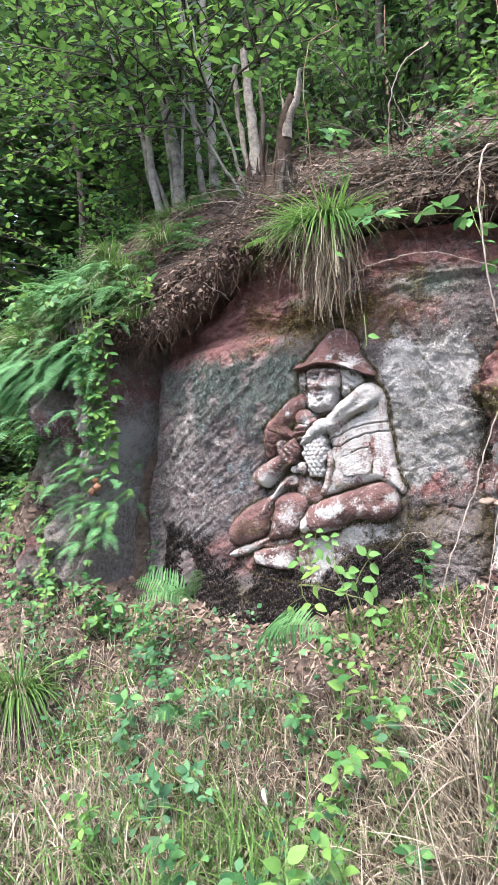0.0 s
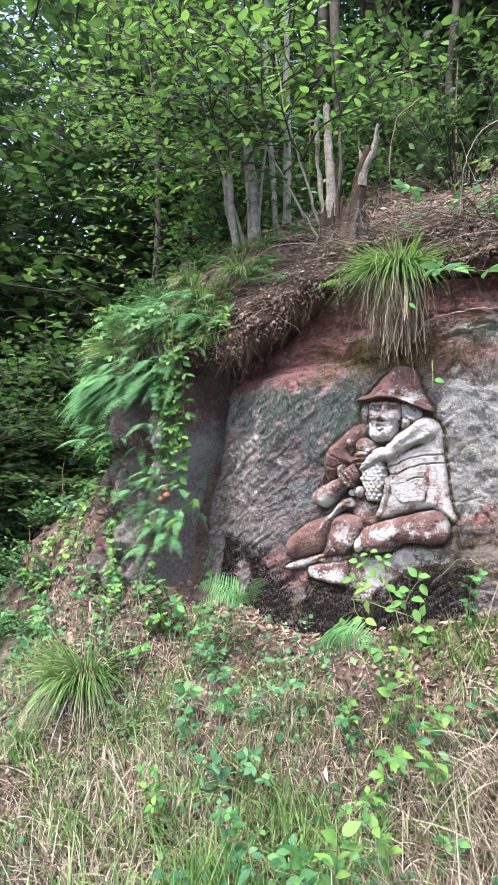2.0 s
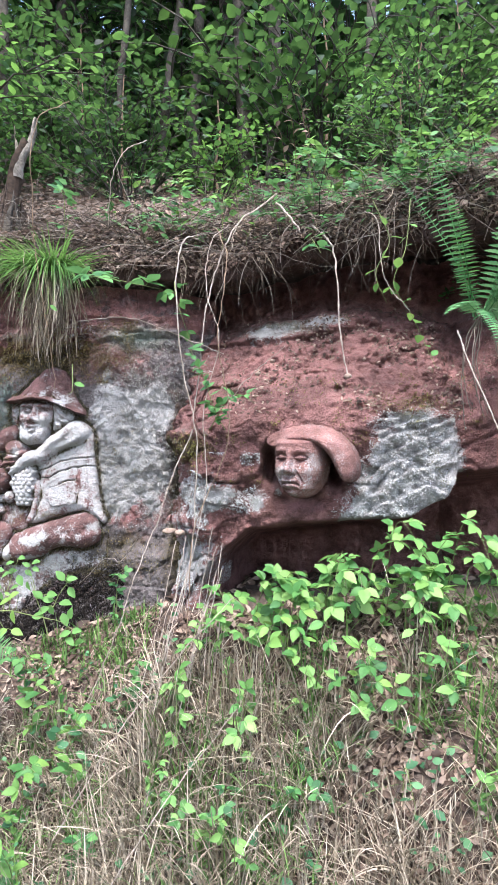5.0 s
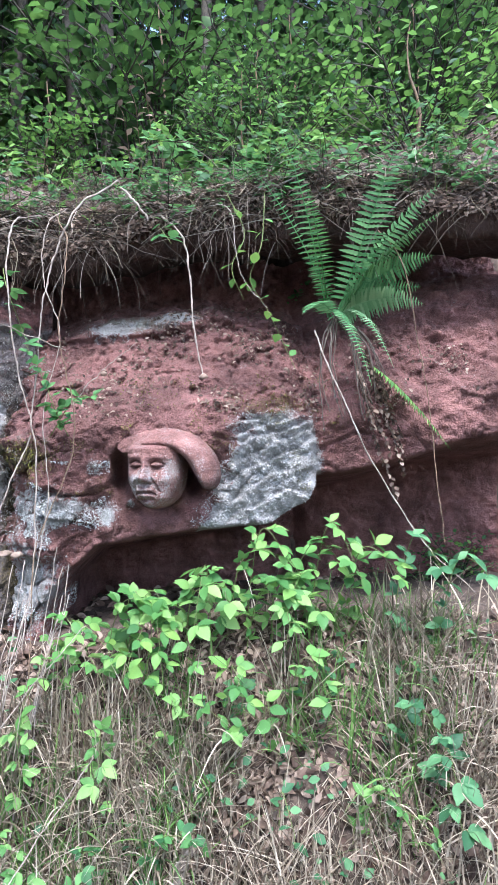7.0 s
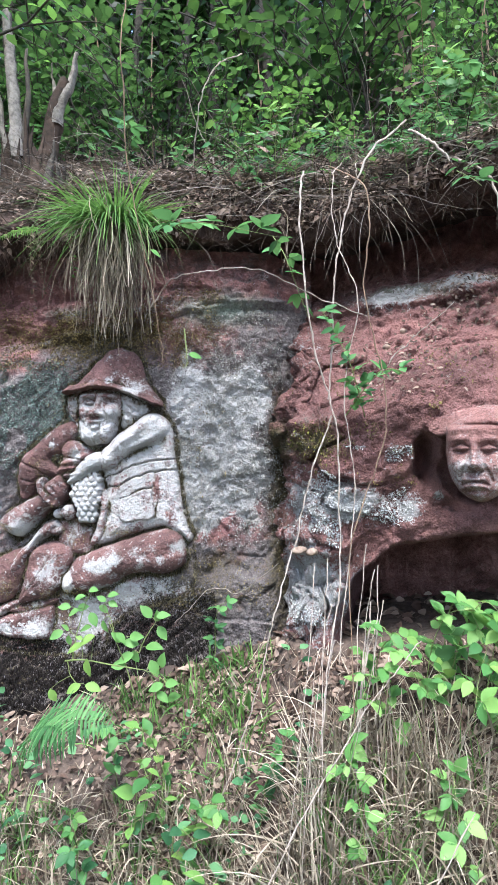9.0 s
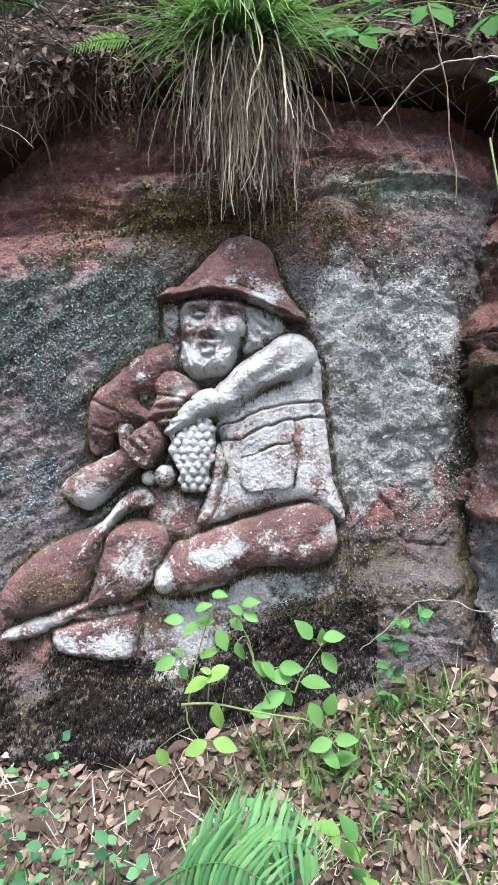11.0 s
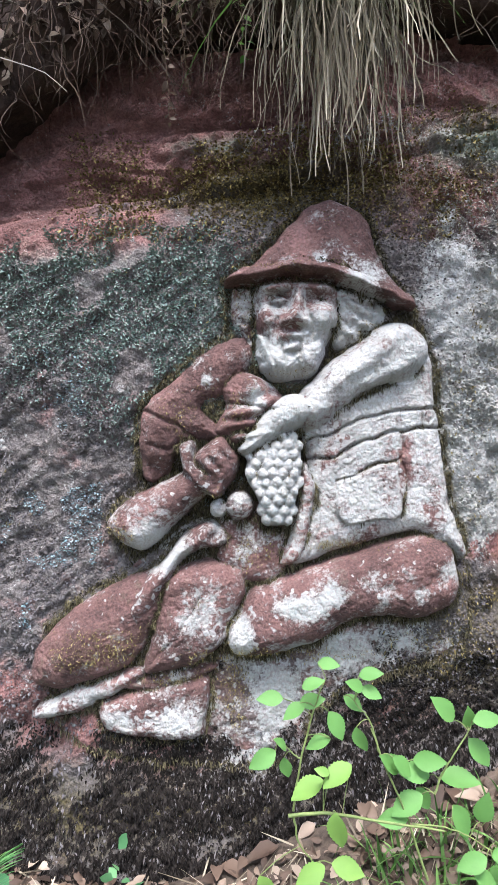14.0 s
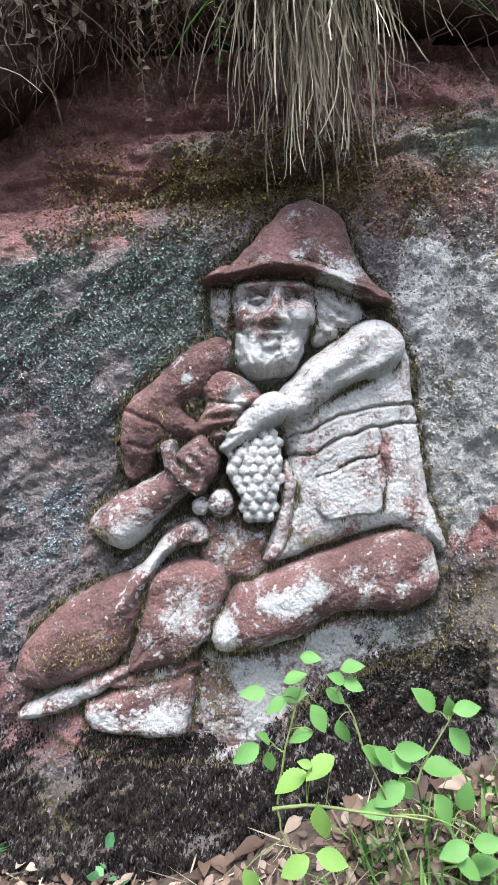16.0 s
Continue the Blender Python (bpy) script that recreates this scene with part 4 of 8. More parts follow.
# the bunch of grapes: rows of beads on a swelling
bunch = shape_depth(PX, PZ, [(-4.8, 157.0), (1.0, 161.0), (5.5, 162.5), (8.6, 157.7), (8.0, 149), (5.5, 140.3), (-0.6, 139.8), (-3.0, 146), (-6.0, 151.6)])
swell = 8.6 + 3.6 * np.sqrt(np.clip(1 - (1 - np.clip(bunch / 6, 0, 1)) ** 2, 0, 1))
RH = np.where(bunch > 0.2, np.maximum(RH, swell), RH)
RL, RM, RR = np.where(bunch > 0, 0.66, RL), np.where(bunch > 0, 0.12, RM), np.where(bunch > 0, 0.7, RR)
for row in range(11):
    for c in range(7):
        bx, bz = -7 + 2.65 * c + (1.32 if row % 2 else 0) + rng.uniform(-0.3, 0.3), 161.5 - 2.25 * row + rng.uniform(-0.25, 0.25)
        i, j = int((bx + 62) / step), int((bz - 78) / step)
        if bunch[i, j] > 0.1:
            size = rng.uniform(1.35, 1.7)
            q = np.hypot(PX - bx, PZ - bz)
            h = swell[i, j] + 1.5 * np.sqrt(np.clip(1 - (q / size) ** 2, 0, 1)) - np.where(q < size, 0, 50)
            RH, RL = np.where(h > RH, h, RH), np.where(h > RH, 0.72, RL)
for bx, bz, size, high, lich in ((-13.2, 143.6, 2.3, 7.0, 0.6), (-7.6, 144.4, 3.6, 7.5, 0.5)):
    q = np.hypot(PX - bx, PZ - bz)
    h = high + size * np.sqrt(np.clip(1 - (q / size) ** 2, 0, 1)) - np.where(q < size, 0, 50)
    RL, RH = np.where(h > RH, lich, RL), np.maximum(h, RH)
# modelled bulges and hollows: nose, sockets, eyes, cheeks, brows, lips, folds, knuckles


def bulge(cx, cz_, rx, rz_, tilt, high):
    global RH
    a = (PX - cx) * math.cos(tilt) + (PZ - cz_) * math.sin(tilt)
    b = -(PX - cx) * math.sin(tilt) + (PZ - cz_) * math.cos(tilt)
    RH = np.where(RH > 0, RH + high * np.exp(-((a / rx) ** 2 + (b / rz_) ** 2) ** 1.3), RH)


bulge(2.9, 195.6, 3.2, 2.2, 0.15, -3.2)
bulge(11.9, 195.4, 3.2, 1.5, -0.15, -1.9)
bulge(7.4, 194.4, 1.6, 3.6, -0.1, 2.6)
bulge(6.6, 190.4, 2.7, 1.9, 0.0, 3.6)
bulge(6.6, 188.2, 2.6, 0.7, 0.0, -0.9)
bulge(4.2, 189.4, 1.3, 1.1, 0.0, 2.0)
bulge(9.4, 189.3, 1.3, 1.1, 0.0, 1.8)
bulge(14.2, 190.8, 3.8, 3.6, 0.3, 3.4)
bulge(-0.8, 190.8, 2.6, 2.8, -0.3, 2.2)
bulge(2.4, 198.2, 3.8, 1.0, 0.12, 2.2)
bulge(12.8, 198.0, 5.2, 1.2, -0.15, 2.6)
bulge(2.9, 195.3, 2.0, 1.1, 0.1, 3.0)
bulge(11.9, 195.2, 1.7, 0.7, -0.1, 1.0)
bulge(6.4, 186.4, 4.2, 0.9, 0.0, 1.7)
bulge(6.6, 183.6, 2.6, 0.9, 0.0, 1.3)
bulge(6.6, 185.4, 3.6, 1.2, 0.0, 0.8)
bulge(5.6, 182.6, 3.0, 1.6, 0.0, 1.0)
bulge(2.0, 178.8, 4.0, 2.4, 0.3, 1.8)
bulge(0.8, 181.5, 3.2, 3.2, 0.0, 1.6)
bulge(10.8, 181.8, 3.0, 3.4, 0.0, 1.3)
bulge(-4.0, 173.5, 3.8, 2.2, 0.4, 2.2)
bulge(-1.0, 169.6, 3.8, 1.3, 0.35, 1.9)
bulge(-7.0, 167.4, 5.0, 1.0, 0.10, 2.2)
bulge(-7.0, 164.6, 5.0, 1.0, 0.12, 2.2)
bulge(-6.5, 161.6, 4.2, 0.9, 0.2, 2.0)
bulge(25.0, 180.5, 9.0, 2.4, 0.62, 2.2)
bulge(29.0, 173.6, 9.0, 1.2, 0.42, -1.4)
bulge(31.0, 176.5, 7.0, 1.6, 0.45, 1.4)
bulge(-11.0, 158.4, 1.1, 2.6, 0.75, 1.5)
bulge(-12.9, 156.0, 1.1, 2.8, 0.75, 1.5)
bulge(-14.9, 153.7, 1.1, 2.8, 0.75, 1.5)
bulge(24.5, 189.5, 3.5, 1.0, -0.6, 1.6)
bulge(24.0, 193.0, 3.5, 1.0, -0.6, 1.6)
bulge(21.0, 187.0, 2.5, 0.9, -0.6, 1.4)
bulge(-27.0, 168.0, 3.0, 7.0, -0.5, 1.5)
bulge(-29.5, 153.5, 2.6, 2.6, 0.0, -3.0)
bulge(38.0, 130.0, 9.0, 4.0, 0.2, 1.0)
bulge(-47.0, 111.0, 9.0, 7.0, 0.7, 1.5)
bulge(-14.0, 137.0, 1.6, 1.6, 0.0, -2.0)
bulge(16.0, 210.0, 3.0, 5.0, 0.3, 1.2)
# chiselled lines: belt, pocket flap, mouth, eyelids, coat folds, beard, seams


def groove(pts, wide, deep):
    global RH
    RH = RH - np.where(RH > 0, deep * np.exp(-(line_gap(QX, QZ, pts) / wide) ** 2), 0)


groove([(10, 160.0), (17.7, 162.5), (24, 165.5), (30, 167.3), (38, 168.3), (44.5, 168.4)], 0.40, 1.6)
groove([(9.8, 155.4), (17.6, 156.6), (24, 160.0), (30, 161.7), (38, 163.2), (45, 163.4)], 0.40, 1.6)
groove([(18.0, 150.2), (22, 151.5), (26, 153.6), (33, 155.3)], 0.38, 1.4)
groove([(4.2, 184.9), (6.6, 185.2), (8.8, 184.7)], 0.35, 0.6)
groove([(0.6, 196.3), (2.9, 196.9), (5.0, 195.9)], 0.30, 1.2)
groove([(0.8, 194.3), (2.9, 193.9), (4.8, 194.6)], 0.30, 1.0)
groove([(10.0, 195.4), (11.9, 195.7), (14.0, 195.2)], 0.30, 0.7)
groove([(-3.4, 192), (-3.2, 188), (-2.6, 184)], 0.5, 1.6)
groove([(16.4, 188), (15.4, 185), (14.2, 182)], 0.5, 1.6)
groove([(34.7, 156), (36.2, 152), (34.8, 141)], 0.40, 1.0)
groove([(34.5, 162), (35.2, 157), (33.5, 155)], 0.35, 0.9)
groove([(40.2, 168), (40.4, 160), (41.6, 150)], 0.30, 0.7)
groove([(0, 186), (0.4, 181), (2, 177)], 0.35, 0.8)
groove([(3.6, 183.5), (4.2, 180), (4.6, 176)], 0.35, 0.9)
groove([(8.5, 184.5), (8.0, 181), (8.4, 177)], 0.35, 0.8)
groove([(-32.5, 168), (-24, 164), (-19.5, 161.5)], 0.5, 1.2)
groove([(-31, 160), (-26, 158.5), (-22, 161)], 0.5, 1.0)
groove([(-13, 170.5), (-6, 169.4), (2, 168.6)], 0.4, 1.2)
groove([(-31, 105), (-24, 112), (-18, 122)], 0.5, 0.6)
groove([(2.6, 190.6), (1.8, 188), (2.0, 186)], 0.5, 0.8)
groove([(10.6, 191), (11.4, 188.4), (10.6, 186)], 0.5, 0.9)
groove([(13, 146), (13.4, 139), (10, 132)], 0.30, 0.6)
RS, RZ = (0.985 * PX + 0.0275 * PZ - 3.6) / 100, (1.027 * PZ - 0.013 * PX - 3.5) / 100
curly = np.clip(blob(PX, PZ, 5, 180, 9, 7) + blob(PX, PZ, 24, 190, 7, 6) + blob(PX, PZ, -6, 192, 3.5, 7), 0, 1)
stone_skin = smooth(0.55, 0.40, RR)
worn = np.where(RH > 0, 0.55 * fbm(PX / 6, PZ / 6, 2.0, 3) + 0.20 * np.round(1.6 * fbm(PX / 3, PZ / 3, 22.0, 2)) * 0.6 + (0.16 + 0.16 * stone_skin) * fbm(PX / 1.0, PZ / 1.0, 5.0, 3) + 0.9 * curly * fbm(PX / 1.5, PZ / 1.5, 15.0, 2), 0)
RD = -0.03 + (RH + worn) / 100
keep = (RH > -2.5)
faces = grid_faces(len(gx), len(gz))
faces = faces[keep.ravel()[faces].any(1)]
used, inv = np.unique(faces, return_inverse=True)
me = make_mesh("relief", at(RS, RD, RZ).reshape(-1, 3)[used], inv.reshape(-1, 4))


def lichen_patch(cs, cz_, rs, rz_, more):
    global RL
    RL = RL + more * blob(RS, RZ, cs, cz_, rs, rz_)


lichen_patch(0.25, 2.03, 0.06, 0.04, 0.30)
lichen_patch(0.15, 2.06, 0.022, 0.02, 0.34)
lichen_patch(0.07, 1.195, 0.06, 0.025, 0.50)
lichen_patch(0.16, 1.225, 0.025, 0.02, 0.45)
lichen_patch(-0.07, 1.12, 0.03, 0.05, 0.35)
lichen_patch(0.12, 1.095, 0.10, 0.012, 0.35)
lichen_patch(-0.08, 1.13, 0.03, 0.04, 0.25)
lichen_patch(0.28, 1.20, 0.02, 0.04, 0.2)
lichen_patch(-0.01, 1.905, 0.03, 0.03, -0.12)
lichen_patch(0.055, 1.905, 0.03, 0.02, -0.08)
lichen_patch(0.03, 0.93, 0.06, 0.09, 0.24)
lichen_patch(0.20, 1.04, 0.10, 0.045, 0.22)
lichen_patch(0.38, 1.07, 0.10, 0.04, 0.18)
lichen_patch(0.065, 1.835, 0.03, 0.02, 0.10)
lichen_patch(0.132, 1.905, 0.035, 0.035, 0.45)
lichen_patch(0.015, 1.81, 0.04, 0.04, 0.4)
lichen_patch(0.02, 1.955, 0.03, 0.015, 0.25)
lichen_patch(0.10, 1.80, 0.035, 0.035, 0.16)
lichen_patch(0.30, 1.52, 0.03, 0.04, -0.18)
lichen_patch(0.36, 1.56, 0.02, 0.06, -0.28)
lichen_patch(0.42, 1.42, 0.03, 0.08, -0.15)
lichen_patch(0.24, 1.35, 0.06, 0.03, -0.2)
lichen_patch(-0.14, 1.77, 0.022, 0.022, 0.4)
lichen_patch(-0.30, 1.37, 0.06, 0.05, 0.35)
lichen_patch(-0.16, 1.17, 0.05, 0.06, 0.24)
lichen_patch(-0.02, 1.72, 0.02, 0.03, 0.35)
lichen_patch(0.28, 1.78, 0.10, 0.05, 0.12)
lichen_patch(-0.24, 1.34, 0.05, 0.05, 0.2)
lichen_patch(-0.27, 0.90, 0.10, 0.03, 0.26)
lichen_patch(-0.38, 0.90, 0.03, 0.03, 0.2)
lichen_patch(-0.47, 0.965, 0.05, 0.02, 0.18)
lichen_patch(0.47, 1.28, 0.03, 0.03, 0.2)
lichen_patch(0.0, 0.95, 0.05, 0.08, 0.16)
lichen_patch(0.33, 1.64, 0.06, 0.03, 0.1)
give(me, red=RR.ravel()[used], lichen=np.clip(RL, 0, 1).ravel()[used], moss=np.clip(RM, 0, 1).ravel()[used], green=np.full(len(used), 0.26))
thing("relief_carving", me, M_FIGURE, "life-size sandstone relief figure with hat, grapes and pale lichen", "statue")

# ---- carved head in the red outcrop: centimetres about its middle ----
hx, hz = np.arange(-24, 34, 0.26), np.arange(-26, 30, 0.26)
HX, HZ = np.meshgrid(hx, hz, indexing="ij")
HH = np.full(HX.shape, -6.0)
hood_out = shape_depth(HX, HZ, [(-14.8, 13.2), (-18.3, 15.8), (-16.4, 19.5), (-10, 22.2), (-1.6, 24), (7, 24.4), (15.3, 22), (22.7, 16.4), (27, 8.4), (27.8, 1), (26.2, -3.4), (23.2, -4.6), (20.4, -0.6), (16.8, 6.6),
                                (13.7, 10.8), (10, 13.2), (4.8, 14.8), (-1.6, 15.6), (-8, 14.8), (-11.8, 13.4)])
# the cap swells over the brow, runs out into the rock above and hangs down in a thick lobe on one side
melt = smooth(1.0, 0.58, np.hypot((HX - 6) / 27, HZ / 27))
lobe = smooth(13, 20, HX) * smooth(14, 8, HZ)
HH = np.where(hood_out > 0, (1.0 + 11.0 * np.maximum(melt, 0.75 * lobe)) * (0.30 + 0.70 * np.sqrt(1 - (1 - np.clip(hood_out / 4.0, 0, 1)) ** 2)), HH)
wide = np.interp(HZ, [-12.6, -11, -8, -4, 1, 7, 18], [1.5, 5.0, 8.2, 10.4, 11.8, 12.3, 11.6])
oval = 12.5 * np.clip(1 - np.abs((HX - 0.2) / wide) ** 2.5, 0, 1) ** 0.45 * np.clip((HZ + 12.8) / 5.0, 0, 1) ** 0.4 * smooth(19, 14.5, HZ)
HH = np.maximum(HH, np.where(oval > 0.5, oval + 1, -6))
face_on = (oval > 0.5) & (hood_out < 0)
# sockets, nose, cheeks, brows, lids, lips, chin
for cx, cz_, rx, rz_, high in ((-5.8, 7.8, 3.8, 2.4, -2.2), (3.6, 7.2, 3.8, 2.4, -2.2), (-1.3, 6.0, 1.5, 5.2, 2.6), (-1.4, 1.2, 2.9, 1.7, 3.8), (-1.3, 2.8, 1.8, 2.6, 1.4), (-7.4, 1.6, 3.6, 3.6, 1.5), (5.4, 1.2, 3.8, 3.8, 1.6), (-6.0, 11.0, 3.8, 1.3, 0.9),
                               (3.8, 10.4, 3.8, 1.3, 0.9), (-5.8, 7.8, 2.7, 1.5, 3.0), (3.6, 7.2, 2.7, 1.5, 3.0), (-1.5, -3.9, 4.0, 0.9, 2.2), (-1.5, -6.2, 3.4, 1.2, 2.6), (-1.4, -8.2, 3.8, 0.9, -1.4), (-1.2, -10.6, 3.2, 1.6, 1.8), (-1.4, -1.2, 3.2, 0.7, -1.8)):
    HH = HH + np.where(face_on, high * np.exp(-(((HX - cx) / rx) ** 2 + ((HZ - cz_) / rz_) ** 2) ** 1.3), 0)
for pts, wide, deep in (([(-8.8, 8.2), (-5.8, 9.6), (-2.9, 8.0)], 0.45, 1.4), ([(0.8, 7.7), (3.6, 9.0), (6.8, 7.4)], 0.45, 1.4), ([(-8.4, 6.8), (-5.8, 6.2), (-3.0, 7.0)], 0.4, 1.2), ([(1.0, 6.7), (3.6, 5.7), (6.4, 6.4)], 0.4, 1.2),
                        ([(-5.6, -5.8), (-3.8, -5.1), (-1.5, -4.9), (0.8, -5.1), (2.8, -6.0)], 0.45, 1.6), ([(-4.4, 1.2), (-6.2, -2.0), (-6.8, -4.6)], 0.6, 1.0), ([(1.6, 1.2), (3.6, -2.0), (4.4, -4.6)], 0.6, 1.0)):
    HH = HH - np.where(face_on, deep * np.exp(-(line_gap(HX, HZ, pts) / wide) ** 2), 0)
HH = HH + np.where(HH > 0, 0.5 * fbm(HX / 5, HZ / 5, 2.0, 3) + 0.16 * fbm(HX / 1.2, HZ / 1.2, 5.0, 2), 0)
turn = radians(20)
hs = 1.69 + (HX * math.cos(turn) - (HH - 2) * math.sin(turn)) / 100
ho = 0.81 + (HX * math.sin(turn) + (HH - 2) * math.cos(turn)) / 100
keep = HH > -5
faces = grid_faces(len(hx), len(hz))
faces = faces[keep.ravel()[faces].any(1)]
used, inv = np.unique(faces, return_inverse=True)
me = make_mesh("head", at(hs, ho, 1.612 + HZ / 100).reshape(-1, 3)[used], inv.reshape(-1, 4))
give(me, red=np.full(len(used), 0.95), lichen=np.clip(0.17 + 0.26 * blob(HX, HZ, -1, -2, 11, 9) + 0.26 * blob(HX, HZ, 8.5, 5, 3, 6) + 0.10 * blob(HX, HZ, -8, 2, 4, 5) - 0.08 * blob(HX, HZ, -1, 10, 9, 4), 0, 1).ravel()[used],
     moss=np.clip(0.12 + 0.2 * blob(HX, HZ, 18, 8, 6, 6), 0, 1).ravel()[used], green=np.full(len(used), 0.12))
thing("carved_head", me, M_HEAD, "carved red sandstone head under a heavy hood", "statue")

# ---- moss in the joints of the carving, and crusty lichen grains on the slab ----
def box_blur(a, k):
    for axis in (0, 1):
        c = np.cumsum(np.concatenate([np.zeros_like(a.take([0], axis)), a], axis), axis)
        n = a.shape[axis]
        hi, lo = np.minimum(np.arange(n) + k + 1, n), np.maximum(np.arange(n) - k, 0)
        w = (hi - lo).reshape((-1, 1) if axis == 0 else (1, -1))
        a = (c.take(hi, axis) - c.take(lo, axis)) / w
    return a


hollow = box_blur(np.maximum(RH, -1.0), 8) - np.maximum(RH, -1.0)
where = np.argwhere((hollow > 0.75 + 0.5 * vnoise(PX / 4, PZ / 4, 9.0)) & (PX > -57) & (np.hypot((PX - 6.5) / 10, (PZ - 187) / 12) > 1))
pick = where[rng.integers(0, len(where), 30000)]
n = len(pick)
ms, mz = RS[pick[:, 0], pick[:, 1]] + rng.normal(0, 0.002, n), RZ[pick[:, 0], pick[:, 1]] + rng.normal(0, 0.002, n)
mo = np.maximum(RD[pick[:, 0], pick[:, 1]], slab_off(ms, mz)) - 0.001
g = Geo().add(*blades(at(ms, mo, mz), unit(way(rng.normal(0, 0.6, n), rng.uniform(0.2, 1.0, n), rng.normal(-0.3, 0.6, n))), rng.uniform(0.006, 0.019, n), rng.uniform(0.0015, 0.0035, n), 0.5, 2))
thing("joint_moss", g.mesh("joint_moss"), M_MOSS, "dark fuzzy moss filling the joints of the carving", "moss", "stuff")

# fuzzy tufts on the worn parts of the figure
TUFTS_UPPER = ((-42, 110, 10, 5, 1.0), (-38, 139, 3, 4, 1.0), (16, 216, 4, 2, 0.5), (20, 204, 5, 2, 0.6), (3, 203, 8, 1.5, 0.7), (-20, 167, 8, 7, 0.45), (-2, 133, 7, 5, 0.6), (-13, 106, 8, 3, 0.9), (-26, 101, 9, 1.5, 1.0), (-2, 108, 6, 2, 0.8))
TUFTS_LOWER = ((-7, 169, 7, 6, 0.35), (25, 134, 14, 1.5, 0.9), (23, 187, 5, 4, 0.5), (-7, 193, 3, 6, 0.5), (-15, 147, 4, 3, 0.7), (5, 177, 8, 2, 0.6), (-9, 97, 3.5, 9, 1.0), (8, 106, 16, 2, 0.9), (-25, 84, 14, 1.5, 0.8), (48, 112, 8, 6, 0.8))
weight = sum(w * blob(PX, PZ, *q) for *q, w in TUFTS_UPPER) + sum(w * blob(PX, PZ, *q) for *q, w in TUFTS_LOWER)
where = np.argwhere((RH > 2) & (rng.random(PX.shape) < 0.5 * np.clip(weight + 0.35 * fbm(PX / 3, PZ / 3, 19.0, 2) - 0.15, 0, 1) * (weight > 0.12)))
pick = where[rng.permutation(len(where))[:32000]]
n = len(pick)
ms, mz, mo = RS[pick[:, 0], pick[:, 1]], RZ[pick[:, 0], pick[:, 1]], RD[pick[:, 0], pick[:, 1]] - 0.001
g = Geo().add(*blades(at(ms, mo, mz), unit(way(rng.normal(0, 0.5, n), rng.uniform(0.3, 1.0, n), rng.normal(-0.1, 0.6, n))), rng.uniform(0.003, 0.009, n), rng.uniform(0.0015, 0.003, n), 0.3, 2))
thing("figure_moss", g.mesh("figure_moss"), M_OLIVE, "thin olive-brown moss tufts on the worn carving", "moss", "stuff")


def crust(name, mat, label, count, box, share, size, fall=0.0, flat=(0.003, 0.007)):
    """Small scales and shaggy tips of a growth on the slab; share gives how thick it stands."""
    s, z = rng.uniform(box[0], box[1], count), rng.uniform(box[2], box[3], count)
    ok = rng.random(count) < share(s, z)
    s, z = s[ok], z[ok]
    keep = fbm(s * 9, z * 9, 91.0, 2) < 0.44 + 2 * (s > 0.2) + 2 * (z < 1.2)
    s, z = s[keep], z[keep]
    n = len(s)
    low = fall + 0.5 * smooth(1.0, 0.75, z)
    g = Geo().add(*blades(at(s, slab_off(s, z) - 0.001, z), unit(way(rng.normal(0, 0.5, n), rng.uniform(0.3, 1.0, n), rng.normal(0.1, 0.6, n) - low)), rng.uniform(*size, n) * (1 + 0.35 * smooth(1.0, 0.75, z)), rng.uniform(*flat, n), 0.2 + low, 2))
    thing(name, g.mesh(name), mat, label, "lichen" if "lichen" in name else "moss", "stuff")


def pale_side(s, z):
    return smooth(0.36, 0.52, s + 0.05 * fbm(s * 7, z * 5, 1.0, 3)) * smooth(1.2, 1.4, z)


def teal_area(s, z):
    return np.clip(1.4 * blob(s, z, -0.50, 2.04, 0.48, 0.19) + 0.5 * blob(s, z, -0.45, 1.80, 0.5, 0.25) + 0.5 * fbm(s * 6, z * 6, 71.0, 3), 0, 1) * smooth(2.20, 2.10, z + 0.05 * fbm(s * 9, z * 9, 4.0, 2)) * smooth(1.5, 1.75, z)


def olive_area(s, z):
    return np.clip(1.3 * blob(s, z, 0.02, 2.27, 0.34, 0.16) + 0.8 * blob(s, z, 0.40, 2.32, 0.25, 0.10) + 0.9 * blob(s, z, 0.55, 1.08, 0.3, 0.12)
                   + 0.8 * blob(s, z, 0.52, 1.35, 0.06, 0.2) + 0.6 * fbm(s * 7, z * 7, 75.0, 3) - 0.1, 0, 1) * smooth(0.93, 1.03, z)


crust("crust_lichen", M_CRUST, "grainy grey-purple crust lichen covering the slab", 120000, (-1.25, 0.6, 0.55, 2.40),
      lambda s, z: (0.8 + 0.5 * fbm(s * 4, z * 4, 61.0, 3)) * (0.25 + 0.75 * smooth(0.85, 1.05, z)) * (1 - 0.9 * pale_side(s, z)) * (1 - 0.75 * teal_area(s, z)) * (1 - 0.8 * blob(s, z, 0.42, 2.30, 0.25, 0.14)) * smooth(2.34, 2.24, z + 0.16 * smooth(-0.05, -0.35, s) + 0.05 * fbm(s * 9, z * 9, 5.0, 2)) * (0.45 + 0.55 * smooth(-0.9, -0.6, s)), (0.004, 0.010))
crust("teal_lichen", M_TEAL, "blue-green leafy lichen scales on the upper slab", 60000, (-1.15, 0.1, 1.6, 2.28), teal_area, (0.005, 0.011))
crust("olive_moss", M_OLIVE, "olive-brown moss cushions round the carving", 42000, (-0.75, 0.95, 0.58, 2.6), olive_area, (0.005, 0.013), 0.1, (0.002, 0.005))
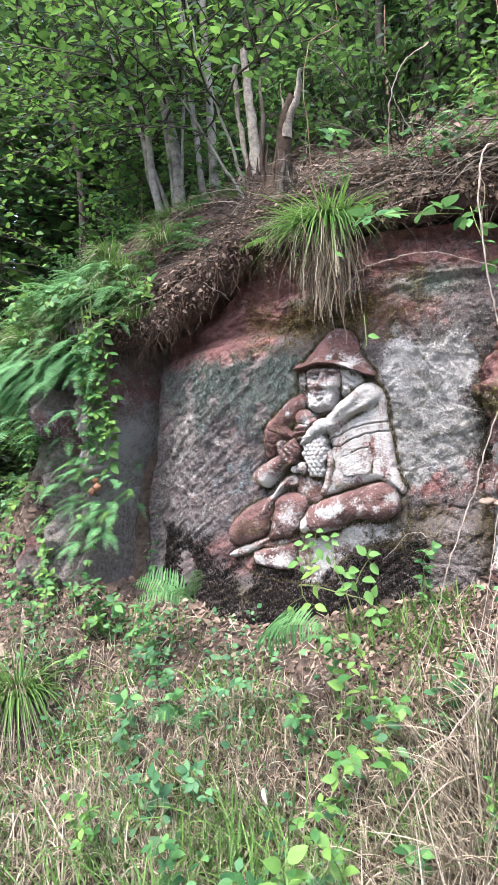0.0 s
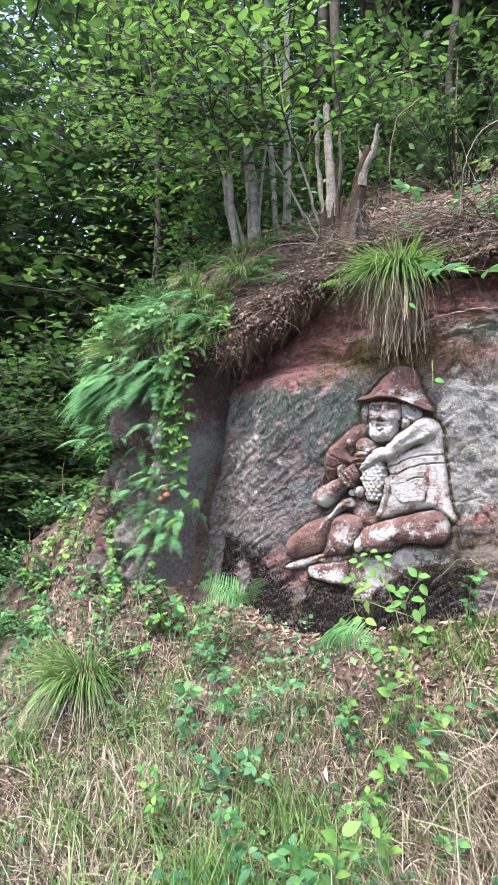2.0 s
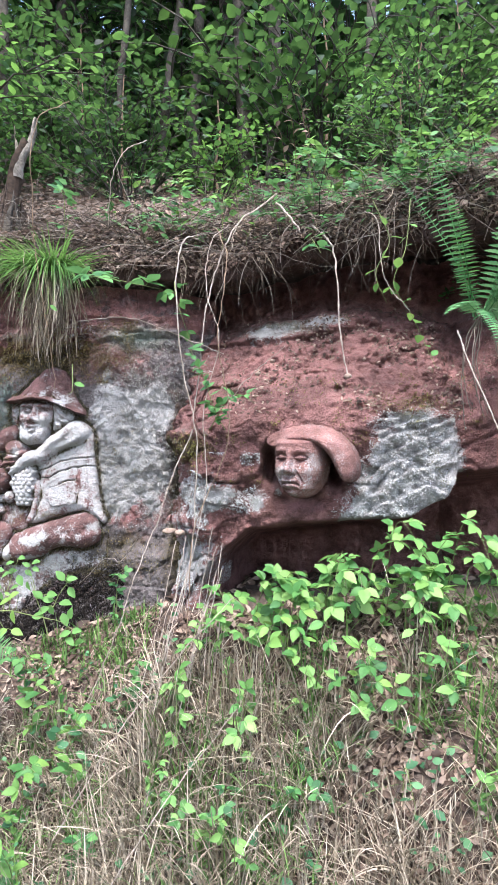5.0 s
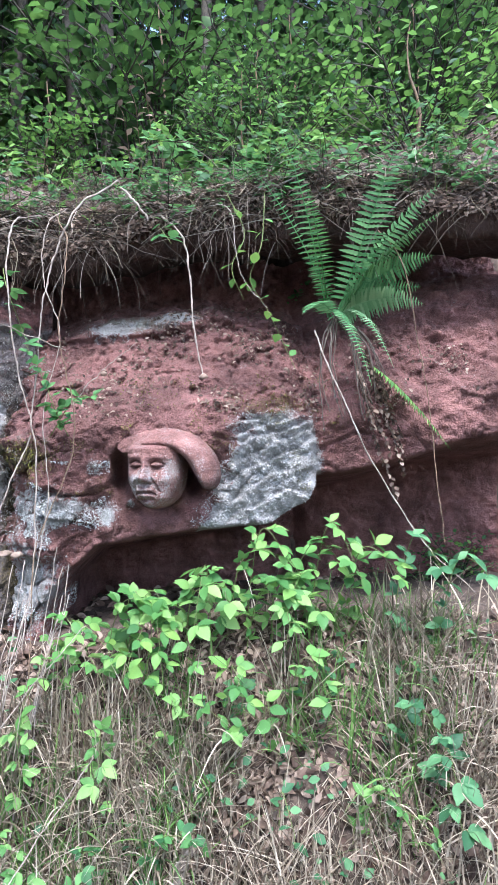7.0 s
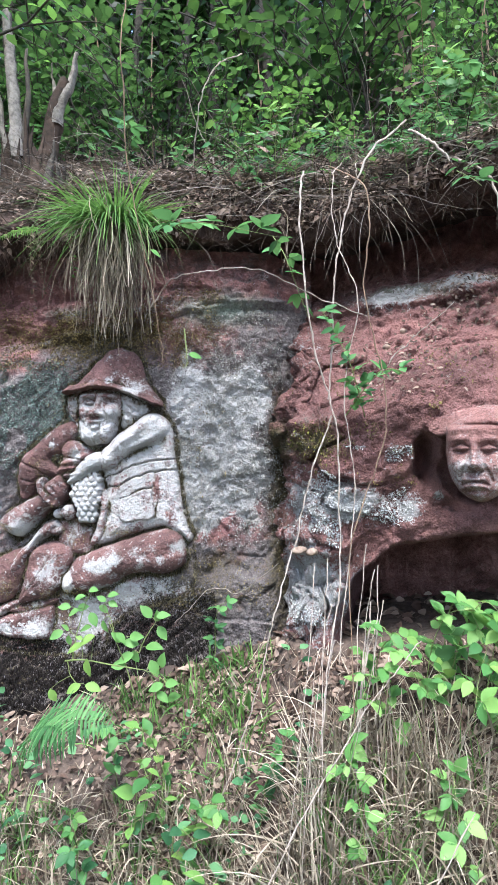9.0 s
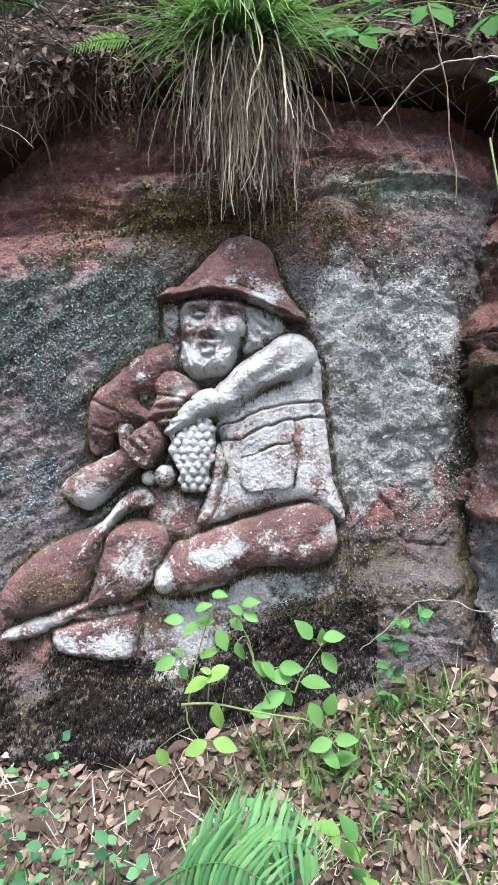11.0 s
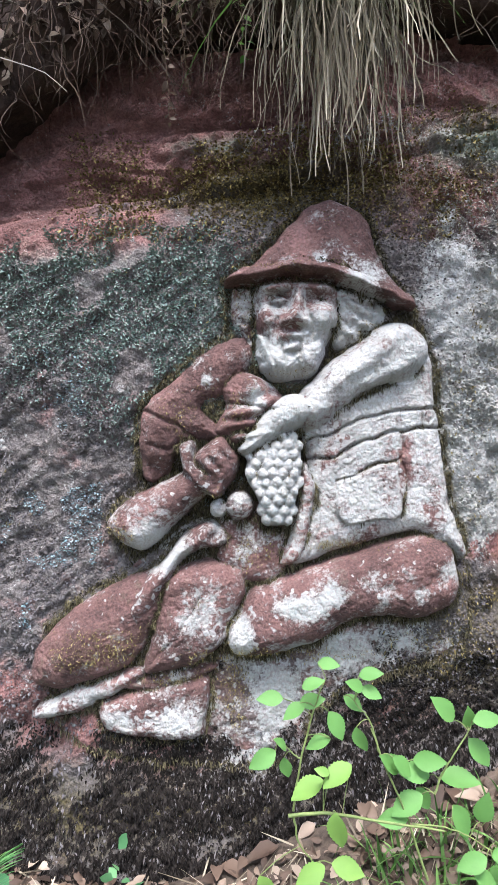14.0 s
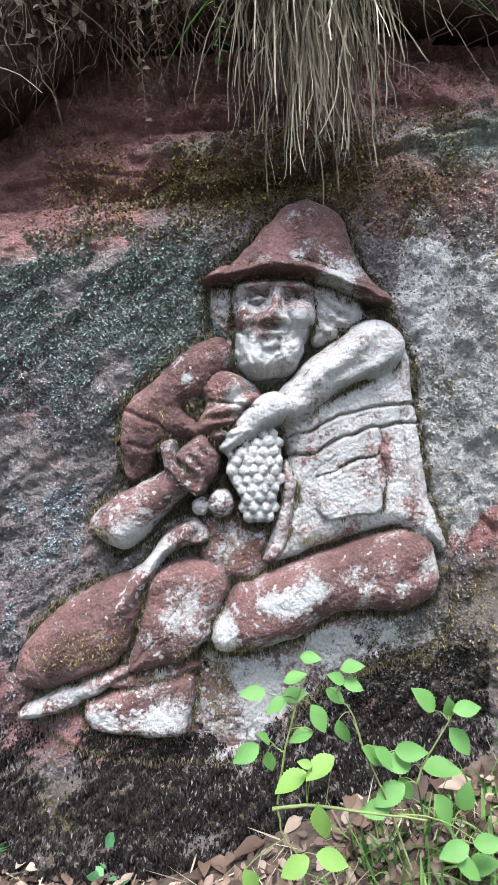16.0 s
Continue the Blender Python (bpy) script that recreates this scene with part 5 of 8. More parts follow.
crust("brow_moss", M_OLIVE, "brown-olive moss cushions on the ledge over the carving", 30000, (-0.55, 0.80, 2.14, 2.56),
      lambda s, z: np.clip(1.5 * blob(s, z, 0.05, 2.33, 0.42, 0.15) + 0.5 * fbm(s * 8, z * 8, 77.0, 3) - 0.05, 0, 1), (0.006, 0.014), 0.1, (0.003, 0.007))
crust("shaded_moss", M_FOOT, "dark shaggy moss on the foot of the slab, shade put into its colour", 150000, (-1.25, 0.62, 0.50, 1.12),
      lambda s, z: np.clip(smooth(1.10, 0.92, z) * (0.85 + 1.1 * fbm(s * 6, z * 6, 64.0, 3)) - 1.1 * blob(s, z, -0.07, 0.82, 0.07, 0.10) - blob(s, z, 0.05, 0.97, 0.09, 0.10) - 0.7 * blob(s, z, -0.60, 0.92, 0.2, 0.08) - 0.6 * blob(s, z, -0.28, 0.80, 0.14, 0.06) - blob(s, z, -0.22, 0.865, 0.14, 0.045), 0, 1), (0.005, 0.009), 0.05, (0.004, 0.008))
crust("blue_lichen", M_BLUECRUST, "small blue-white lichen rosettes scattered over the slab", 60000, (-0.85, 0.0, 1.02, 2.02),
      lambda s, z: smooth(0.50, 0.62, fbm(s * 13, z * 13, 95.0, 2) + 0.12 * blob(s, z, -0.15, 1.9, 0.2, 0.14)) * smooth(-0.85, -0.6, s) * (1 - 0.9 * teal_area(s, z)), (0.003, 0.007), 0.0, (0.004, 0.007))
crust("pale_lichen", M_PALECRUST, "crinkled pale grey lichen on the slab beside the figure", 34000, (0.38, 0.97, 1.25, 2.42),
      lambda s, z: pale_side(s, z) * np.clip(0.55 + 0.9 * fbm(s * 9, z * 9, 81.0, 3), 0, 1), (0.004, 0.009))


def outcrop_tufts(name, mat, label, count, box, share, size, flat):
    """Scales of moss or lichen on the red outcrop."""
    s, z = rng.uniform(box[0], box[1], count), rng.uniform(box[2], box[3], count)
    ok = rng.random(count) < share(s, z)
    s, z = s[ok], z[ok]
    n = len(s)
    d = red_off(s, z)
    g = Geo().add(*blades(at(s + flank_shove(s, z, d), d - 0.001, z), unit(way(rng.normal(0, 0.5, n), rng.uniform(0.3, 1.0, n), rng.normal(0.1, 0.6, n))), rng.uniform(*size, n), rng.uniform(*flat, n), 0.25, 2))
    thing(name, g.mesh(name), mat, label, "moss" if "moss" in name else "lichen", "stuff")


outcrop_tufts("outcrop_moss", M_GREENMOSS, "olive moss on the ledges of the red outcrop", 30000, (0.98, 2.7, 1.55, 2.15),
              lambda s, z: np.clip(1.2 * blob(s, z, 1.10, 1.74, 0.12, 0.09) + 1.1 * blob(s, z, 2.22, 1.97, 0.22, 0.05) + 0.5 * blob(s, z, 1.35, 1.80, 0.08, 0.05) + 0.5 * fbm(s * 9, z * 9, 3.0, 3) - 0.12, 0, 1), (0.006, 0.014), (0.002, 0.005))
outcrop_tufts("flank_lichen", M_WHITECRUST, "white crusty lichen patches on the outcrop's flank", 52000, (0.985, 1.48, 0.95, 1.72),
              lambda s, z: smooth(0.12, 0.34, fbm(s * 7, z * 9, 87.0, 3) + 0.16 * blob(s, z, 1.10, 1.12, 0.2, 0.16) + 0.22 * blob(s, z, 1.22, 1.48, 0.12, 0.08)) * smooth(0.0, 0.05, z - ledge_z(s) + 0.5 * smooth(1.3, 1.2, s)), (0.003, 0.008), (0.003, 0.007))
outcrop_tufts("nose_lichen", M_WHITECRUST, "pale crinkled lichen on the outcrop's nose", 52000, (1.75, 2.66, 1.38, 2.0),
              lambda s, z: smooth(1.98, 2.14, s + 0.6 * np.clip(1.70 - z, 0, 0.35)) * smooth(2.50, 2.42, s) * smooth(ledge_z(s) - 0.02, ledge_z(s) + 0.05, z) * smooth(1.98, 1.86, z) * np.clip(0.6 + 0.9 * fbm(s * 7 + z * 5, z * 12 - s * 6, 35.0, 3), 0, 1), (0.003, 0.008), (0.003, 0.006))


# ---- plants: one function for each kind ----
def jitter(n, amount):
    return rng.normal(0, amount, (n, 3))


def frond_mesh(root, heading, length, rise, droop, width, pairs=16, twist=0.0, slim=1.0, lean=0.25):
    """One fern frond: an arching stalk with two rows of toothed leaflets."""
    g = Geo()
    t = np.linspace(0, 1, pairs * 2 + 4)
    h = unit(np.asarray(heading, float))
    mid = root + length * (t[:, None] * h + (rise * t - droop * t ** 2)[:, None] * UP)
    mid = mid + 0.03 * length * np.sin(3 * t + rng.uniform(0, 6))[:, None] * unit(np.cross(h, UP))
    g.add(*tube(mid, np.linspace(0.0035, 0.001, len(t)) * (length / 0.5) ** 0.5, 4))
    d = unit(np.gradient(mid, axis=0))
    side = unit(np.cross(d, UP) + twist * UP)
    nrm = np.cross(side, d)
    y = np.linspace(0, 1, 6)
    w = 0.102 * slim * np.array([0.9, 1.0, 0.95, 0.8, 0.5, 0.08])
    rows = 11 if length > 0.4 else 6
    yy = np.linspace(0, 1, rows)
    tooth = np.interp(yy, y, w) * np.where(np.arange(rows) % 2, 1.0, 0.62)
    zz = -0.22 * yy ** 2
    v = np.stack([np.stack([-tooth, yy, zz + 0.02], -1), np.stack([0 * yy, yy, zz], -1), np.stack([tooth, yy, zz + 0.02], -1)], 1).reshape(-1, 3)
    leaflet = (v, grid_faces(rows, 3))
    k = np.arange(4, len(t) - 1)
    prof = np.interp(t[k], [0.0, 0.12, 0.35, 0.6, 0.85, 1.0], [0.45, 0.75, 1.0, 0.85, 0.45, 0.10])
    for sgn in (-1, 1):
        out = unit(sgn * side[k] + (lean * (1 + 1.4 * t[k]))[:, None] * d[k] + jitter(len(k), 0.05))
        g.add(*scatter(leaflet, mid[k], out, unit(nrm[k] + jitter(len(k), 0.12)), width * prof * rng.uniform(0.9, 1.08, len(k))))
    return g.mesh("frond")


def fern(place, fronds, length, heading, spread, label, mat=None, rise=0.7, droop=0.9, name="fern", width=0.16, twist=0.0):
    place = np.asarray(place, float)
    ob = holder(name, place, label, "fern")
    for i in range(fronds):
        a = (i / max(1, fronds - 1) - 0.5) * spread + rng.uniform(-0.15, 0.15)
        h = way(heading[0], heading[1], 0.0)
        h = h * math.cos(a) + np.cross(UP, h) * math.sin(a)
        ln = length * rng.uniform(0.75, 1.1)
        part("frond", frond_mesh(place + jitter(1, 0.02)[0], h, ln, rise * rng.uniform(0.7, 1.2), droop * rng.uniform(0.8, 1.2), width * ln, max(10, int(ln * 26)), twist), mat or M_FERN, ob)
    return ob


def tussock(place, count, length, label, hang=0, heading=(0, 1), up=1.0, width=0.006, mat=None):
    """A clump of grass: arching green blades and, where it hangs, a skirt of dead ones."""
    place = np.asarray(place, float)
    ob = holder("grass_tussock", place, label, "grass")
    a = rng.uniform(0, 2 * np.pi, count)
    out = np.cos(a)[:, None] * DU + np.sin(a)[:, None] * NN
    roots = place + out * rng.uniform(0, 0.09, (count, 1)) * length / 0.35 - 0.02 * UP
    along = unit(out * rng.uniform(0.25, 1.0, (count, 1)) + up * UP + 0.5 * way(heading[0], heading[1], 0.0))
    g = Geo().add(*blades(roots, along, length * rng.uniform(0.6, 1.2, count), width * rng.uniform(0.6, 1.3, count), rng.uniform(0.25, 1.1, count), 7))
    tagged(part("blade_tuft", g.mesh("blade_tuft"), mat or M_SEDGE, ob), kind="stuff")
    dead = max(hang, count // 6)
    a = rng.uniform(-1.5, 1.5, dead)
    h = way(heading[0], heading[1], 0.0)
    out = np.cos(a)[:, None] * h + np.sin(a)[:, None] * np.cross(UP, h)
    if hang:
        roots = place + rng.normal(0, 0.052, (dead, 1)) * np.cross(UP, h) + rng.uniform(-0.03, 0.06, (dead, 1)) * h + rng.uniform(-0.10, 0.03, (dead, 1)) * UP
        along = unit(out * rng.uniform(0.1, 0.8, (dead, 1)) + rng.uniform(-0.5, 0.5, (dead, 1)) * UP + jitter(dead, 0.1))
        g = Geo().add(*tangle(roots, along, 0.48 * rng.uniform(0.35, 1.15, dead), 0.0070 * rng.uniform(0.4, 1.3, dead), rng.uniform(0.07, 0.26, dead), rng.uniform(0.25, 0.6, dead), 12))
    else:
        roots = place + out * rng.uniform(0, 0.1, (dead, 1))
        along = unit(out + rng.uniform(0.0, 0.6, (dead, 1)) * UP)
        g = Geo().add(*blades(roots, along, length * rng.uniform(0.6, 1.1, dead), width * 0.8, rng.uniform(0.5, 1.0, dead), 6))
    part("dead_tuft", g.mesh("dead_tuft"), M_SKIRT if hang else M_DRY, ob, "withered dead blades")
    return ob


def stem_leaves(line, size, gap, mat_shape=BROAD, start=0.15, three=True, lift=0.3, flat=0.35):
    """Leaves along a stem, singly or in threes; list of (places, along, normals, sizes)."""
    seg = np.linalg.norm(np.diff(line, axis=0), axis=1)
    run = np.concatenate([[0], np.cumsum(seg)])
    marks = np.arange(start * run[-1], run[-1], gap)
    p = np.stack([np.interp(marks, run, line[:, k]) for k in range(3)], -1)
    d = unit(np.stack([np.interp(marks, run, np.gradient(line[:, k])) for k in range(3)], -1))
    side = unit(np.cross(d, UP + 0.02))
    sgn = np.where(np.arange(len(marks)) % 2, 1.0, -1.0)[:, None]
    out = unit(side * sgn + 0.5 * d + lift * UP + jitter(len(marks), 0.3))
    nrm = unit(UP + 0.45 * NN + jitter(len(marks), flat))
    sz = size * rng.uniform(0.65, 1.15, len(marks))
    if three:
        stalk = 0.35 * size
        tip = p + out * stalk
        cross = unit(np.cross(out, nrm))
        P = np.concatenate([tip, p + out * stalk * 0.8, p + out * stalk * 0.8])
        A = np.concatenate([out, unit(out * 0.5 + cross), unit(out * 0.5 - cross)])
        N = np.concatenate([nrm, unit(nrm + jitter(len(nrm), 0.15)), unit(nrm + jitter(len(nrm), 0.15))])
        Z = np.concatenate([sz, sz * 0.85, sz * 0.85])
    else:
        P, A, N, Z = p + out * 0.12 * size, out, nrm, sz
    A = unit(A - 0.2 * UP * rng.uniform(0, 1.5, (len(A), 1)))
    return P, A, N, Z, p


def shoot(line, size, gap, label, category="shrub", name="bramble_shoot", mat=None, three=True, radius=0.0025, stem_mat=None, single=False, shape=None, start=0.15):
    """A leafy stem: its stalk and its leaves."""
    line = np.asarray(line, float)
    ob = holder(name, line[0], label, category)
    size, gap = 1.12 * size, 1.05 * gap
    P, A, N, Z, p = stem_leaves(line, size, gap, three=three, start=start)
    g = Geo().add(*tube(line, np.linspace(radius, radius * 0.4, len(line)), 5))
    for a, b in zip(P, np.tile(p, (3, 1)) if three else p):
        g.add(*tube(np.stack([b, (a + b) / 2 + 0.004 * UP, a]), radius * 0.4, 3))
    part("stem", g.mesh("stem"), stem_mat or M_GREENSTEM, ob)
    if single:
        for i in range(len(P)):
            part("leaf", Geo().add(*scatter(shape or BROAD, P[i:i + 1], A[i:i + 1], N[i:i + 1], Z[i:i + 1])).mesh("leaf"), mat or M_BRAMBLE, ob)
    else:
        part("foliage", Geo().add(*scatter(shape or BROAD, P, A, N, Z)).mesh("leaves"), mat or M_BRAMBLE, ob)
    return ob


def stalk(line, r0, r1, label, name="dry_vine", mat=None, category="vine", k=6):
    line = np.asarray(line, float)
    r = 0.62 * np.linspace(r0, r1, len(line)) * (1 + 0.25 * np.sin(np.arange(len(line)) * 1.7))
    return thing(name, Geo().add(*tube(line, r, k)).mesh(name), mat or M_VINE, label, category)


# ---- trees ----
def branch_lines(root, heading, length, droop, forks, r):
    """A bough and its side twigs, as lines."""
    n = 12
    t = np.linspace(0, 1, n)
    h = unit(heading)
    main = root + length * t[:, None] * h - (droop * length * t ** 2)[:, None] * UP + np.cumsum(r.normal(0, 0.012 * length, (n, 3)), 0)
    out = [main]
    side = unit(np.cross(h, UP))
    for f in range(forks):
        i = int(r.uniform(2, n - 2))
        hh = unit(h + side * r.choice([-1, 1]) * r.uniform(0.5, 1.1) + r.uniform(-0.15, 0.3) * UP)
        m = 7
        tt = np.linspace(0, 1, m)
        ln = length * r.uniform(0.25, 0.55)
        out.append(main[i] + ln * tt[:, None] * hh - (droop * ln * tt ** 2)[:, None] * UP + np.cumsum(r.normal(0, 0.01 * length, (m, 3)), 0))
    return out


def leafy_tree(name, stems, boughs, leaf, label, seed, bark, leaves_mat, shape=BROAD_LOW, gap=0.06):
    """stems: (line, r0, r1); boughs: (root, heading, length, droop, forks)."""
    r = np.random.default_rng(seed)
    ob = holder(name, stems[0][0][0], label, "tree")
    for line, a, b in stems:
        part("trunk", Geo().add(*tube(line, np.linspace(a, b, len(line)) * (1 + 0.08 * np.sin(np.arange(len(line)) * 2.1)), 9)).mesh("trunk"), bark, ob)
    twigs, crown = Geo(), Geo()
    for root, heading, length, droop, forks in boughs:
        for q, line in enumerate(branch_lines(root, heading, length, droop, forks, r)):
            bare = line[::2]
            twigs.add(*tube(bare, np.linspace(0.012 if q == 0 else 0.006, 0.002, len(bare)) * (0.6 + 0.3 * length), 3))
            P, A, N, Z, p = stem_leaves(line, leaf, gap, three=False, start=0.12, flat=0.4)
            crown.add(*scatter(shape, P, A, N, Z))
    tagged(part("branchwork", twigs.mesh("branchwork"), M_DARKTWIG, ob), kind="stuff")
    tagged(part("foliage", crown.mesh("foliage"), leaves_mat, ob), kind="stuff")
    return ob


def bend(foot, top, n=14, wob=0.02, seed=1):
    r = np.random.default_rng(seed)
    t = np.linspace(0, 1, n)[:, None]
    w = np.cumsum(r.normal(0, wob, (n, 3)), 0) * np.array((1, 1, 0.2))
    return np.asarray(foot) * (1 - t) + np.asarray(top) * t + w - t * w[-1] * 0.5


# hazel clump on the edge of the hill
r = np.random.default_rng(5)
stems, boughs = [], []
TALL_STEMS = (
    ([(-1.31, -0.79, 3.32), (-1.35, -0.8, 3.98), (-1.48, -0.82, 4.6), (-1.67, -0.85, 5.41), (-1.9, -0.9, 6.8)], 0.05),
    ([(-1.46, -0.75, 3.3), (-1.56, -0.75, 3.99), (-1.59, -0.75, 4.75), (-1.6, -0.75, 6.6)], 0.036),
    ([(-1.29, -1.25, 3.55), (-1.31, -1.3, 4.6), (-1.34, -1.3, 5.77), (-1.36, -1.3, 7.4)], 0.045),
    ([(-1.34, -1.2, 3.5), (-1.44, -1.2, 4.7), (-1.48, -1.2, 5.8), (-1.5, -1.2, 7.2)], 0.03),
    ([(-1.42, -0.8, 3.34), (-1.62, -0.7, 4.1), (-1.8, -0.6, 4.9), (-2.0, -0.5, 5.8)], 0.022),
)
THIN_STEMS = (
    ([(-1.36, -0.78, 3.36), (-1.42, -0.78, 4.2), (-1.46, -0.8, 5.2), (-1.52, -0.8, 6.4)], 0.024),
    ([(-1.5, -0.8, 3.34), (-1.68, -0.85, 4.0), (-1.74, -0.9, 4.9), (-1.78, -1.0, 6.0)], 0.02),
    ([(-1.27, -0.76, 3.36), (-1.2, -0.7, 4.0), (-1.12, -0.66, 4.7), (-1.02, -0.6, 5.6)], 0.014),
    ([(-0.62, -0.5, 3.28), (-0.8, -0.45, 3.62), (-0.98, -0.4, 4.0), (-1.2, -0.3, 4.4)], 0.012),
    ([(-0.58, -0.5, 3.28), (-0.7, -0.45, 3.75), (-0.86, -0.42, 4.25), (-0.95, -0.4, 4.8)], 0.013),
)
for i, (pts, rad) in enumerate(TALL_STEMS + THIN_STEMS):
    line = curve([at(*p) for p in pts], 18, 0.006, 40 + i)
    stems.append((line, rad, rad * 0.4))
    for b in range(11 if i < 7 else 4):
        q = line[int(r.uniform(5, 17))]
        a = r.uniform(-2.4, 1.2) if i != 2 else r.uniform(-1.6, 1.6)
        boughs.append((q, way(math.sin(a), math.cos(a) * 1.0, r.uniform(-0.05, 0.5)), r.uniform(0.7, 1.8), r.uniform(0.05, 0.30), 5))
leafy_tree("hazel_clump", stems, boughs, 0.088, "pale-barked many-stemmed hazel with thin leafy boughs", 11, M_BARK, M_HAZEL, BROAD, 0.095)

# broken grey stump with splinters
zf = float(hill_z(-0.4, -0.4)) - 0.04
stump = holder("broken_stump", at(-0.4, -0.42, zf), "rotten broken tree stump with grey splinters on a mossy foot", "tree stump")
def snag(cs, co, r0, r1, hgt, seed):
    """A broken hollow trunk: rough wall with a ragged rim."""
    a = np.linspace(0, 2 * np.pi, 40, endpoint=False)
    t = np.linspace(0, 1, 22)
    rad = (r0 + (r1 - r0) * t ** 0.7)[:, None] * (1 + 0.40 * fbm(np.cos(a)[None] * 2.5, np.sin(a)[None] * 2.5, t[:, None] * 1.2 + seed, 4))
    rim = hgt * (0.72 + 0.5 * np.abs(vnoise(np.cos(a) * 2.5, np.sin(a) * 2.5, seed)) + 0.2 * vnoise(np.cos(a) * 7, np.sin(a) * 7, seed))
    up = zf + t[:, None] * rim[None]
    i = np.arange(22 * 40).reshape(22, 40)
    j = np.roll(i, -1, 1)
    f = np.stack([i[:-1], j[:-1], j[1:], i[1:]], -1).reshape(-1, 4)
    out = at(cs + rad * np.cos(a), co + rad * np.sin(a), up).reshape(-1, 3)
    inn = at(cs + 0.72 * rad * np.cos(a), co + 0.72 * rad * np.sin(a), up - 0.01).reshape(-1, 3)
    return np.concatenate([out, inn]), np.concatenate([f, f[:, ::-1] + len(out)])


part("stump_body", make_mesh("stump_body", *snag(-0.40, -0.43, 0.15, 0.10, 0.30, 2.0)), M_STUMP, stump)
part("stump_body", make_mesh("stump_body", *snag(-0.50, -0.44, 0.10, 0.065, 0.40, 5.0)), M_STUMP, stump)
for pts, r0, r1, mat, lab in (([(-0.49, 3.40), (-0.51, 3.7), (-0.54, 4.0), (-0.54, 4.26)], 0.034, 0.026, M_OLDWOOD, "grey weathered post of split wood"), ([(-0.53, 3.40), (-0.58, 3.75), (-0.61, 4.18)], 0.022, 0.014, M_OLDWOOD, "grey weathered splinter"),
                              ([(-0.36, 3.34), (-0.33, 3.60), (-0.29, 3.76), (-0.24, 3.90)], 0.062, 0.036, M_STUMP, "rotten red-brown broken trunk"), ([(-0.31, 3.62), (-0.27, 3.80), (-0.22, 3.94), (-0.16, 4.08)], 0.034, 0.010, M_OLDWOOD, "grey weathered splinter"),
                              ([(-0.29, 3.72), (-0.30, 3.90), (-0.31, 4.0)], 0.018, 0.006, M_OLDWOOD, "grey weathered splinter"), ([(-0.47, 3.40), (-0.42, 3.8), (-0.44, 4.05)], 0.022, 0.008, M_DARKBARK, "dark broken splinter")):
    ln = curve([at(p, -0.42 + 0.03 * math.sin(9 * p), z) for p, z in pts], 16, 0.004, int(100 * r0))
    t = np.arange(16)
    v, f = tube(ln, np.linspace(r0, r1, 16) * (1 + 0.05 * np.sin(t * 1.3)), 11)
    v = v + 0.016 * fbm(v[:, :1] * 30, v[:, 1:2] * 30, v[:, 2:] * 6, 2)
    part("splinter", make_mesh("splinter", v, f), mat, stump, lab)

r = np.random.default_rng(17)
for k in range(26):
    cs, rad, hgt = ((-0.36, 0.10, 0.42), (-0.50, 0.06, 0.5))[k % 2]
    a = r.uniform(0, 2 * np.pi)
    h = hgt * r.uniform(0.55, 1.15)
    foot = np.array((cs + rad * math.cos(a), -0.41 + rad * math.sin(a)))
    tip = foot + r.normal(0, 0.03, 2)
    ln = curve([at(*foot, zf), at(*(0.5 * foot + 0.5 * tip), zf + 0.5 * h), at(*tip, zf + h)], 8, 0.005, k)
    part("splinter", Geo().add(*tube(ln, np.linspace(r.uniform(0.022, 0.040), 0.003, 8), 4)).mesh("splinter"), M_STUMP if k % 4 else M_DARKBARK, stump)

# low boughs that reach over the slab from the wood
r = np.random.default_rng(21)
stems, boughs = [], []
line = bend(at(-3.6, -2.4, 0.3), at(-3.2, -1.4, 8.0), 14, 0.03, 3)
stems.append((line, 0.06, 0.02))
for b in range(17):
    q = line[int(r.uniform(5, 13))]
    a = r.uniform(0.1, 2.2)
    boughs.append((q, way(math.sin(a), math.cos(a), r.uniform(-0.05, 0.4)), r.uniform(1.4, 2.9), r.uniform(0.1, 0.3), 5))
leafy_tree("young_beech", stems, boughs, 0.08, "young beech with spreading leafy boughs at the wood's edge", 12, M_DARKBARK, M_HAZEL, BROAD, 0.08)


# bushes on the hill and at the path's edge
def bush_boughs(place, height, width, count, r):
    out = []
    for b in range(count):
        a = r.uniform(0, 2 * np.pi)
        e = r.uniform(0.3, 1.5)
        out.append((place + way(0.1 * math.sin(a), 0.1 * math.cos(a), 0.0), way(math.sin(a) * width, math.cos(a) * width, e * height), r.uniform(0.5, 1.0) * height, r.uniform(0.1, 0.45), 5))
    return out


BUSHES = []
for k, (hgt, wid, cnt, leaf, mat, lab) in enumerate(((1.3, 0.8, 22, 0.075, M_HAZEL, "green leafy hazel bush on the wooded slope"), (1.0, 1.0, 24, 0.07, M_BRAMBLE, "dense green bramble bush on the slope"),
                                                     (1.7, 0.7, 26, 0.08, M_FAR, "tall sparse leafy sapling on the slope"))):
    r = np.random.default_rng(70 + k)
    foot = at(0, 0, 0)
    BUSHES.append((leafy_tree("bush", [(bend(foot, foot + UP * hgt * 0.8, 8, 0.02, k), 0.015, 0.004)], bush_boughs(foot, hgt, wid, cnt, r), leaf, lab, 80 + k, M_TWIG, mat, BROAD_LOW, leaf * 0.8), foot))


